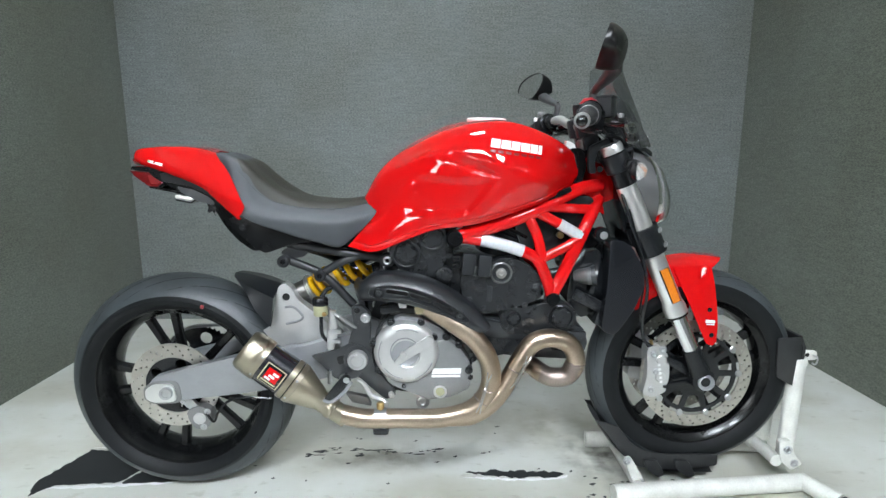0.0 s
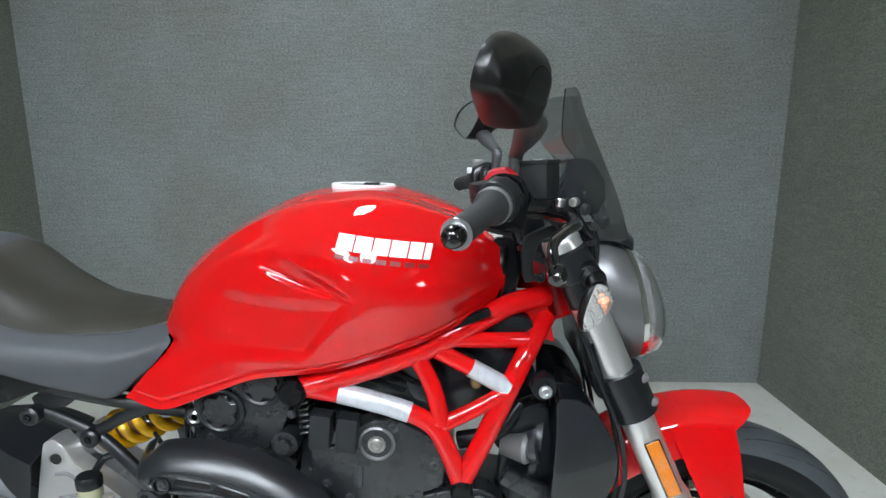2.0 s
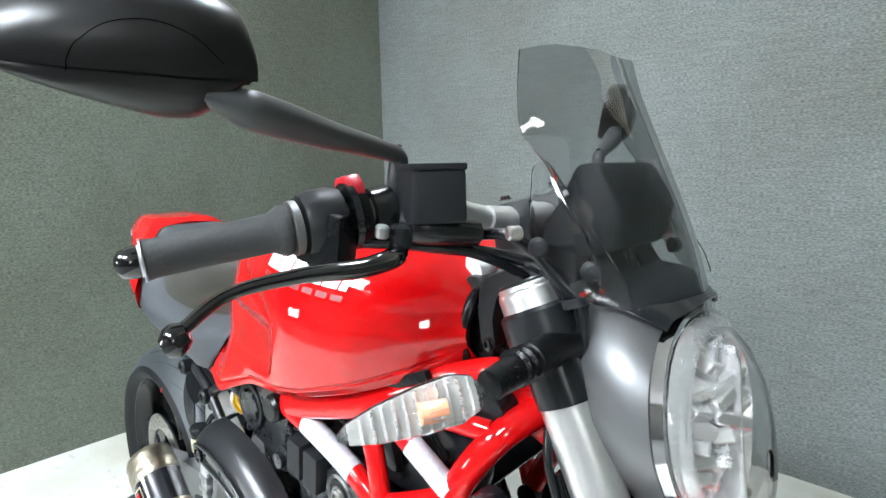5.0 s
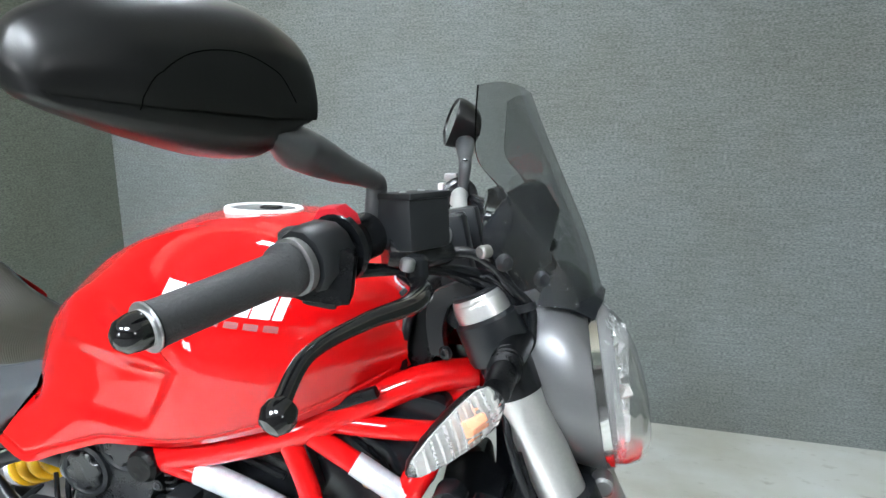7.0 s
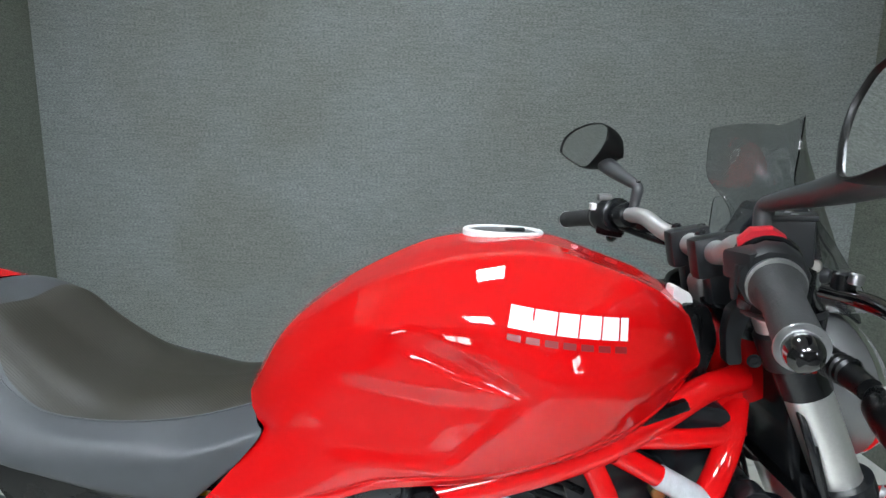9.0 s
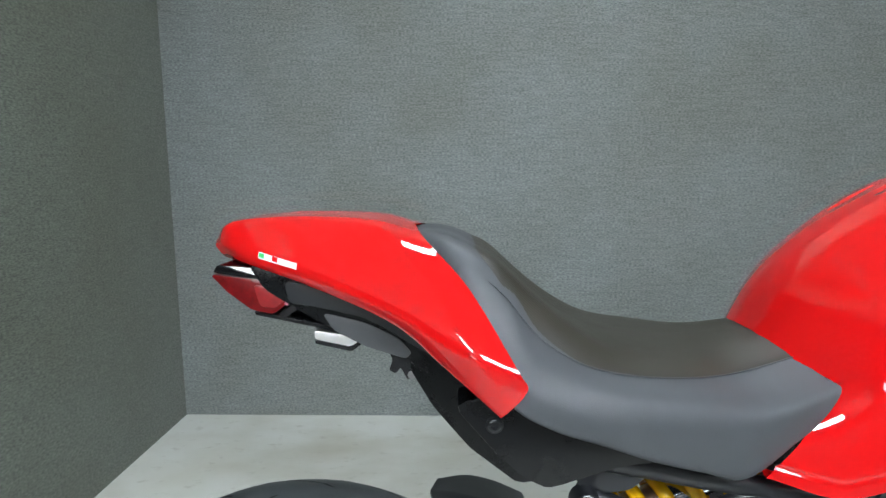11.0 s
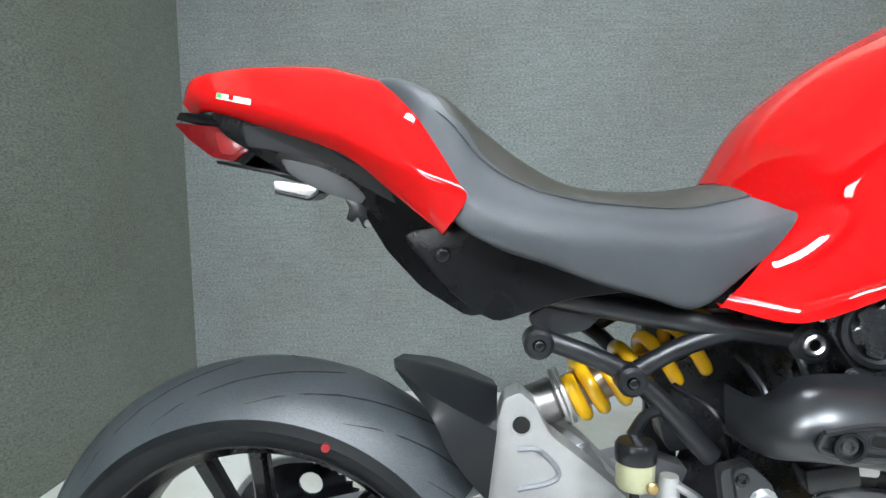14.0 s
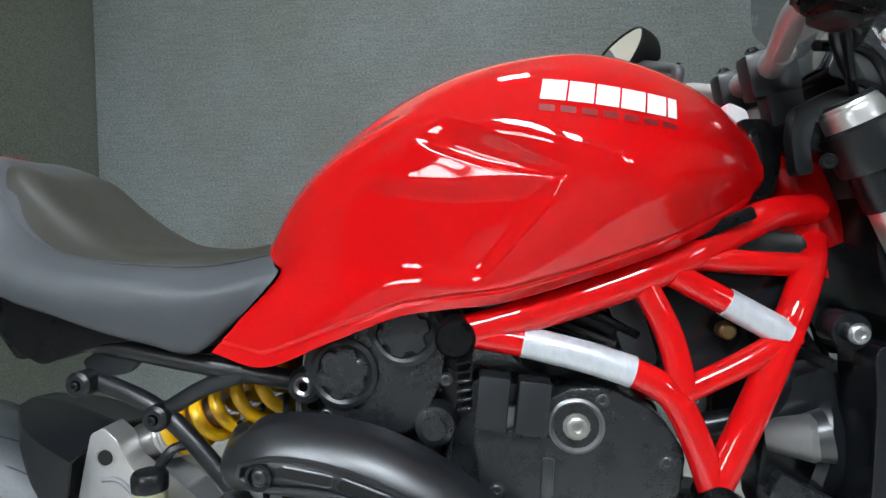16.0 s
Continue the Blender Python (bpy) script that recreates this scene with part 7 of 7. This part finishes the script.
    part("lever_pivot", disc((0.424, -0.272 * s, 1.040), 0.010, 0.020, (0, 0, 1), 18), "satin", lever)
    part("adjuster", disc((0.422, -0.292 * s, 1.046), 0.0060, 0.010, (0.2, 0, 1), 14), "steel", lever)
    part("brake_hose", tube(side([(0.395, -0.165, 1.028), (0.420, -0.148, 1.031), (0.445, -0.140, 1.031), (0.465, -0.134, 1.020), (0.487, -0.120, 0.992), (0.504, -0.110, 0.972), (0.506, -0.106, 0.945), (0.503, -0.104, 0.880)], s), 0.0055, 10, n=40), "satin", master)
    for k in range(4):
        dx, dy = 0.008 * (k % 2) - 0.012, 0.009 * (k // 2)
        part("cable", tube(side([(0.462 + dx, -0.120 + dy, 1.004), (0.484 + dx, -0.116 + dy, 0.994), (0.500 + dx, -0.110 + dy, 0.972), (0.505 + dx, -0.106 + dy, 0.945), (0.503 + dx, -0.104 + dy, 0.880)], s), 0.0034, 8, n=26), "satin", bike)
    part("cable_tie", lathe([(0.011, -0.004), (0.0135, -0.004), (0.0135, 0.004), (0.011, 0.004)], (0.497, -0.108 * s, 0.972), (0.3, 0, -0.95), 16, closed=True), "matt", bike)
    part("cable", tube(side([(0.355, -0.270, 1.035), (0.395, -0.20, 1.022), (0.440, -0.13, 1.010), (0.476, -0.09, 0.985), (0.490, -0.08, 0.90)], s), 0.0055, 10, n=30), "satin", hb)
    # mirror
    end = Vector((0.376, -0.352, 1.142) if s == 1 else (0.345, 0.318, 1.146))
    foot, elbow = Vector((0.368, -0.188 * s, 1.045)), Vector((0.374, -0.185 * s, 1.102))
    stalk = part("mirror_stalk", tube([foot, foot.lerp(elbow, 0.6), elbow, elbow.lerp(end, 0.12) + Vector((0, 0, 0.002)), elbow.lerp(end, 0.45), elbow.lerp(end, 0.75), end], [0.0080, 0.0080, 0.0095, 0.0095, 0.0110, 0.0135, 0.0160, 0.0165, 0.006], 18, n=44, flat=0.85), "stalk", hb, "dark grey mirror stalk", slim=False)
    part("stalk_base", disc((0.367, -0.188 * s, 1.056), 0.0105, 0.022, (0, 0, 1), 18), "satin", stalk, slim=False)
    part("stalk_cap", disc((0.374, -0.185 * s, 1.1115), 0.004, 0.003, (0, 0, 1), 12), "gloss_black", stalk, slim=False)
    C = Vector((0.340, -0.388, 1.173) if s == 1 else (0.320, 0.345, 1.174))
    o = Vector((-0.25, -0.965, 0.0) if s == 1 else (-0.345, 0.935, 0.03)).normalized()
    up = Vector((0.30, 0.0, 0.95))
    up = (up - o * up.dot(o)).normalized()
    back = o.cross(up)
    back = back if back.x > 0 else -back
    shape = round_poly([(0.064, 0.014), (0.040, 0.029), (-0.004, 0.040), (-0.046, 0.041), (-0.073, 0.032), (-0.081, 0.008), (-0.072, -0.016), (-0.046, -0.045), (-0.020, -0.045), (0.030, -0.031), (0.066, -0.018), (0.070, -0.002)], 5, 0.36)

    def loop(scale, deep):
        return [C + o * (a * scale) + up * (b * scale) + back * deep for a, b in shape]

    def dome(k):
        out = []
        for a, b in shape:
            deep = np.interp(a, (-0.073, -0.040, 0.03, 0.073), (0.036, 0.040, 0.028, 0.014))
            fall = 2.6 if b > -0.012 else 4.5
            blunt = np.interp(a, (-0.075, 0.0, 0.06), (2.2, 1.6, 1.0)) if b > -0.012 else 1.0
            out.append(C + o * (a * (1 - (0.16 if a > 0 else 0.02) * k)) + up * (b * (1 - k ** blunt) - 0.012 * k) + back * (deep * (1 - (1 - k) ** fall)))
        return out
    bm = bmesh.new()
    rings(bm, [loop(0.945, -0.005), loop(0.965, -0.010), loop(0.99, -0.010), loop(1.004, -0.006)] + [dome(k) for k in (0.0, 0.03, 0.08, 0.16, 0.27, 0.40, 0.55, 0.72, 0.88, 0.985)])
    shell = part("mirror_shell", bm, "shell", stalk, "black plastic mirror shell", sharp=60, slim=False)
    bm = bmesh.new()
    bm.faces.new([bm.verts.new(q) for q in loop(0.945, -0.0075)])
    part("mirror_glass", bm, "mirror", shell, "silvered mirror glass", slim=False)
    shell_tree = BVHTree.FromPolygons([v.co.copy() for v in shell.data.vertices], [p.vertices[:] for p in shell.data.polygons])
    seam = [shell_tree.find_nearest(C + o * a + up * b + back * 0.035)[0] for a, b in [tuple(q)[:2] for q in curve([(0.030, -0.013, 0), (0.024, 0.002, 0), (0.008, 0.016, 0), (-0.018, 0.020, 0), (-0.040, 0.012, 0), (-0.056, -0.002, 0)], 40)]]
    part("shell_seam", tube(seam, 0.0003, 5, smooth=False), "gap", shell, slim=False)
    # turn signal
    stem = part("turn_signal", tube(side([(0.492, -0.110, 0.935), (0.489, -0.165, 0.932), (0.486, -0.235, 0.926)], s), [0.017, 0.015, 0.0125], 16), "plastic", bike, "turn signal with a clear teardrop lens")
    for k in range(4):
        y = -0.165 - 0.011 * k
        part("bellows", lathe([(0.0130, -0.003), (0.0165, 0), (0.0130, 0.003)], (0.488, y * s, 0.931), (0.1, -1 * s, 0.02), 18, closed=True), "plastic", stem)
    a, b = Vector((0.486, -0.248 * s, 0.926)), Vector((0.441, -0.366 * s, 0.911))
    t = (b - a).normalized()
    fw = Vector((0.85, -0.25 * s, 0.15))
    fw = (fw - t * fw.dot(t)).normalized()
    v = t.cross(fw)

    def sig(k0, k1, n, spread):
        loops = []
        for u_, w_ in ((0.0, 0.35), (0.06, 0.75), (0.2, 1.0), (0.45, 0.95), (0.75, 0.70), (0.93, 0.42), (1.0, 0.12)):
            q = a + (b - a) * u_
            loops.append([q + v * 0.0185 * w_ * math.cos(math.pi * x) * spread + fw * 0.019 * w_ * math.sin(math.pi * x) for x in np.linspace(k0, k1, n)])
        return loops
    bm = bmesh.new()
    rings(bm, sig(0.0, 1.0, 14, 1.0)[:])
    bmesh.ops.remove_doubles(bm, verts=bm.verts, dist=1e-5)
    body = bmesh.new()
    rings(body, sig(1.0, 2.0, 14, 1.04)[:])
    part("signal_body", body, "plastic", stem, "black signal housing")
    bowl = bmesh.new()
    rings(bowl, [[q + fw * 0.0015 for q in row] for row in sig(1.0, 2.0, 14, 0.97)[1:-1]])
    part("signal_reflector", bowl, "lamp_silver", stem, "silvered reflector behind the lens")
    lens = part("signal_lens", bm, "frost", stem, "clear ribbed teardrop signal lens")
    lens.visible_shadow = False
    for i in range(11):
        u_ = 0.10 + 0.075 * i
        reach = np.interp(u_, (0.06, 0.2, 0.45, 0.75, 0.93), (0.75, 1.0, 0.95, 0.70, 0.42)) * 0.0165
        q = a + (b - a) * u_ + fw * 0.003
        part("reflector_rib", tube([q - v * reach, q + v * reach], 0.0016, 6), "reflector" if i % 2 else "lamp_silver", lens)
    part("amber_bulb", tube([a + (b - a) * 0.30 + fw * 0.008, a + (b - a) * 0.48 + fw * 0.008], 0.0062, 10), "bulb", lens, "faint amber bulb behind the lens")


both(control_side)
# -- radiator --
rad = part("radiator", box((0.470, 0, 0.600), (0.030, 0.26, 0.20), (0, 18, 0), 0.006), "engine", bike, "black radiator behind the front wheel")
for s in (1, -1):
    part("radiator_shroud", plate(round_poly([(0.380, 0.690), (0.440, 0.715), (0.452, 0.640), (0.435, 0.540), (0.395, 0.520), (0.362, 0.560)], 4, 0.25), -0.050 * s, -0.090 * s, 0.010), "satin", rad, slim=False)
    part("fan_cone", lathe([(0.006, 0.0), (0.016, 0.0), (0.024, 0.040), (0.020, 0.046), (0.006, 0.046)], (0.372, -0.095 * s, 0.640), (0.85, -0.45 * s, 0.1), 24, closed=True), "alu_dark", rad, "grey fan motor cone", slim=False)
    part("radiator_panel", plate(round_poly([(0.445, 0.745), (0.480, 0.742), (0.505, 0.726), (0.540, 0.665), (0.541, 0.613), (0.513, 0.548), (0.472, 0.489), (0.434, 0.503), (0.443, 0.588), (0.448, 0.689)], 5, 0.3), -0.085 * s, -0.145 * s, 0.016, seg=4), "panel", rad, "satin black curved radiator panel", slim=False)
    part("fan_housing", lathe([(0.02, -0.02), (0.06, -0.03), (0.075, 0.0), (0.07, 0.01)], (0.425, -0.06 * s, 0.62), (-1, 0, 0.2), 28), "satin", rad)
    part("fan_stay", box((0.408, -0.128 * s, 0.575), (0.085, 0.02, 0.030), (0, 28, 0), 0.006), "engine", rad)
    part("fan_stay", lathe([(1e-5, -0.01), (0.018, -0.01), (0.028, 0.03), (1e-5, 0.03)], (0.395, -0.125 * s, 0.640), (1, -0.2 * s, 0.2), 20), "engine_grey", rad)
part("coolant_hose", tube([(0.40, -0.09, 0.70), (0.36, -0.11, 0.66), (0.30, -0.10, 0.64)], 0.015, 14), "satin", rad)

# ---- wheel chock ----
chock = thing("wheel_chock", (0.75, 0, 0), "worn white steel wheel chock with a black cradle", "wheel chock")
for s in (1, -1):
    part("base_tube", tube([(0.495, -0.172 * s, 0.027), (1.062, -0.120 * s, 0.027)], 0.026, 18), "stand", chock, "scuffed white steel tube")
    part("foot_tube", tube([(1.052, -0.120 * s, 0.030), (1.10, -0.225 * s, 0.024)], 0.024, 16), "stand", chock)
    part("foot_plug", disc((1.105, -0.233 * s, 0.0235), 0.022, 0.014, (0.5, -0.8 * s, -0.1), 20), "cradle", chock)
    part("upright", tube([(1.025, -0.066 * s, 0.080), (1.035, -0.060 * s, 0.385)], 0.0235, 18), "stand", chock)
    part("hinge_lug", plate(round_poly([(0.985, 0.145), (1.02, 0.150), (1.035, 0.105), (1.06, 0.075), (1.03, 0.055), (0.995, 0.085)], 4, 0.2), -0.082 * s, -0.104 * s, 0.004), "stand", chock)
    bolt((1.012, -0.104 * s, 0.120), 0.010, chock, (0, -s, 0))
    bolt((1.035, -0.104 * s, 0.078), 0.009, chock, (0, -s, 0))
    part("cradle_side", plate(round_poly([(0.462, 0.205), (0.478, 0.203), (0.525, 0.188), (0.560, 0.140), (0.600, 0.112), (0.66, 0.100), (0.82, 0.098), (0.82, 0.062), (0.70, 0.050), (0.59, 0.060), (0.54, 0.100), (0.505, 0.150)], 3, 0.15), -0.078 * s, -0.084 * s, 0.002), "cradle", chock, "black folded steel cradle plate")
    part("cradle_tooth", plate(round_poly([(0.60, 0.088), (0.64, 0.086), (0.665, 0.042), (0.645, 0.032), (0.61, 0.060)], 4, 0.25), -0.084 * s, -0.096 * s, 0.003), "cradle", chock)
    part("cradle_tooth", plate(round_poly([(0.69, 0.086), (0.73, 0.084), (0.755, 0.040), (0.735, 0.030), (0.70, 0.055)], 4, 0.25), -0.084 * s, -0.096 * s, 0.003), "cradle", chock)
    part("cradle_link", plate(round_poly([(0.535, 0.105), (0.555, 0.110), (0.600, 0.035), (0.590, 0.015), (0.57, 0.022)], 4, 0.25), -0.105 * s, -0.116 * s, 0.003), "stand", chock)
    bolt((0.545, -0.116 * s, 0.098), 0.009, chock, (0, -s, 0))
    bolt((0.588, -0.116 * s, 0.030), 0.009, chock, (0, -s, 0))
part("cradle_pan", tube([(0.470, 0, 0.200), (0.51, 0, 0.135), (0.57, 0, 0.075), (0.66, 0, 0.040), (0.815, 0, 0.034)], 0.07, 8, n=24, flat=0.10), "cradle", chock)
part("brace", tube([(1.000, 0.060, 0.330), (0.935, 0.066, 0.120)], 0.021, 16), "stand", chock)
part("brace", tube([(0.905, 0.066, 0.150), (0.990, 0.030, 0.075)], 0.022, 16), "stand", chock)
part("cross_tube", tube([(0.985, -0.10, 0.085), (0.985, 0.10, 0.085)], 0.018, 14), "stand", chock)
part("cross_tube", tube([(0.575, -0.125, 0.03), (0.575, 0.125, 0.03)], 0.014, 14), "stand", chock)
part("top_bar", tube([(1.045, -0.07, 0.372), (1.045, 0.07, 0.372)], 0.016, 14), "stand", chock)
part("pin_bracket", plate(round_poly([(1.040, 0.412), (1.082, 0.408), (1.084, 0.382), (1.042, 0.380)], 4, 0.2), -0.062, -0.070, 0.002), "stand", chock)
# Dark disc on the bracket in place of the pin hole's shade.
part("pin_hole", disc((1.054, -0.0705, 0.397), 0.006, 0.002), "groove", chock)
part("lock_pin", tube([(1.068, -0.072, 0.398), (1.078, -0.076, 0.394), (1.082, -0.076, 0.380), (1.076, -0.076, 0.370), (1.068, -0.074, 0.374)], 0.0025, 8), "steel", chock)
stop = bmesh.new()
rings(stop, [[(x, y, z) for x, z in ((1.020, 0.300), (1.042, 0.350), (1.046, 0.420), (1.030, 0.455), (1.024, 0.453), (1.038, 0.420), (1.034, 0.352), (1.013, 0.303))] for y in (-0.075, -0.06, 0.06, 0.075)])
part("front_stop", stop, "cradle", chock, "black steel plate against the front tyre")
for s in (1, -1):
    part("stop_cheek", plate(round_poly([(0.960, 0.450), (1.028, 0.452), (1.036, 0.350), (1.02, 0.305), (0.968, 0.335)], 4, 0.12), -0.075 * s, -0.079 * s, 0.001), "cradle", chock)

# ---- marks on the floor ----
def patch(poly, seed, rough, name, material, label, category, z=0.0015):
    rnd = random.Random(seed)
    pts = []
    for i in range(len(poly)):
        a, b = Vector(poly[i]), Vector(poly[(i + 1) % len(poly)])
        n = max(2, int((b - a).length / 0.012))
        for k in range(n):
            q = a.lerp(b, k / n)
            pts.append((q.x + rnd.uniform(-rough, rough), q.y + rnd.uniform(-rough, rough)))
    bm = bmesh.new()
    low = [bm.verts.new((x, y, 0.0)) for x, y in pts]
    top = [bm.verts.new((x, y, z)) for x, y in pts]
    n = len(pts)
    for i in range(n):
        bm.faces.new((low[i], low[(i + 1) % n], top[(i + 1) % n], top[i]))
    edges = [bm.edges.get((top[i], top[(i + 1) % n])) for i in range(n)]
    bmesh.ops.triangle_fill(bm, edges=edges, use_beauty=True)
    return tagged(link(name, bm, material), label, category)


patch([(-1.135, 0.152), (-1.165, 0.060), (-1.190, -0.020), (-1.168, -0.085), (-1.130, -0.038), (-0.945, -0.026), (-0.895, 0.070), (-1.000, 0.140)], 1, 0.004, "floor_mat", "scuff", "torn black rubber mat stuck to the floor", "floor mat", 0.002)
patch([(-0.935, -0.034), (-0.75, -0.022), (-0.66, 0.06), (-0.885, 0.066)], 2, 0.003, "floor_mat", "scuff", "black rubber mat under the rear wheel", "floor mat", 0.002)
patch([(-1.14, 0.162), (-1.05, 0.158), (-0.96, 0.140), (-0.99, 0.158), (-1.07, 0.176)], 5, 0.006, "paint_flake", "white", "peeled pale strip of floor paint", "paint flake", 0.001)
patch([(-1.15, -0.050), (-1.04, -0.040), (-0.93, -0.034), (-0.76, -0.026), (-0.80, -0.036), (-0.94, -0.046), (-1.06, -0.054)], 6, 0.004, "paint_flake", "white", "peeled pale edge along a rubber mat", "paint flake", 0.0012)
patch([(0.085, -0.018), (0.16, -0.032), (0.26, -0.040), (0.37, -0.036), (0.40, -0.016), (0.36, -0.030), (0.25, -0.032), (0.15, -0.022)], 7, 0.004, "paint_flake", "white", "chipped white rim round a scuff", "paint flake", 0.0012)
patch([(0.095, 0.004), (0.16, -0.012), (0.25, -0.026), (0.36, -0.024), (0.39, -0.010), (0.33, 0.004), (0.18, 0.012)], 3, 0.006, "scuff_mark", "scuff", "long black scuff on the painted floor", "scuff mark")
rnd = random.Random(8)
for k in range(34):
    x, y = rnd.uniform(-0.42, 0.02), 0.125 + rnd.uniform(-0.03, 0.025)
    w, h = rnd.uniform(0.004, 0.022), rnd.uniform(0.002, 0.006)
    patch([(x - w, y), (x, y - h), (x + w, y + h * 0.3), (x + w * 0.2, y + h)], 20 + k, 0.0025, "scuff_mark", "scuff", "small black scuff on the painted floor", "scuff mark", 0.001)

# grime and drips round the chock and under the engine
rnd = random.Random(31)
for k in range(46):
    if k < 26:
        x, y = rnd.uniform(0.42, 0.72), rnd.uniform(-0.17, -0.02)
    else:
        x, y = rnd.uniform(-0.75, 0.55), rnd.uniform(-0.10, 0.30)
    w, h = rnd.uniform(0.003, 0.012), rnd.uniform(0.002, 0.006)
    patch([(x - w, y), (x, y - h), (x + w, y + h * 0.3), (x + w * 0.2, y + h)], 90 + k, 0.0015, "dirt_speck", "scuff", "small dark fleck of dirt on the floor", "dirt", 0.0008)
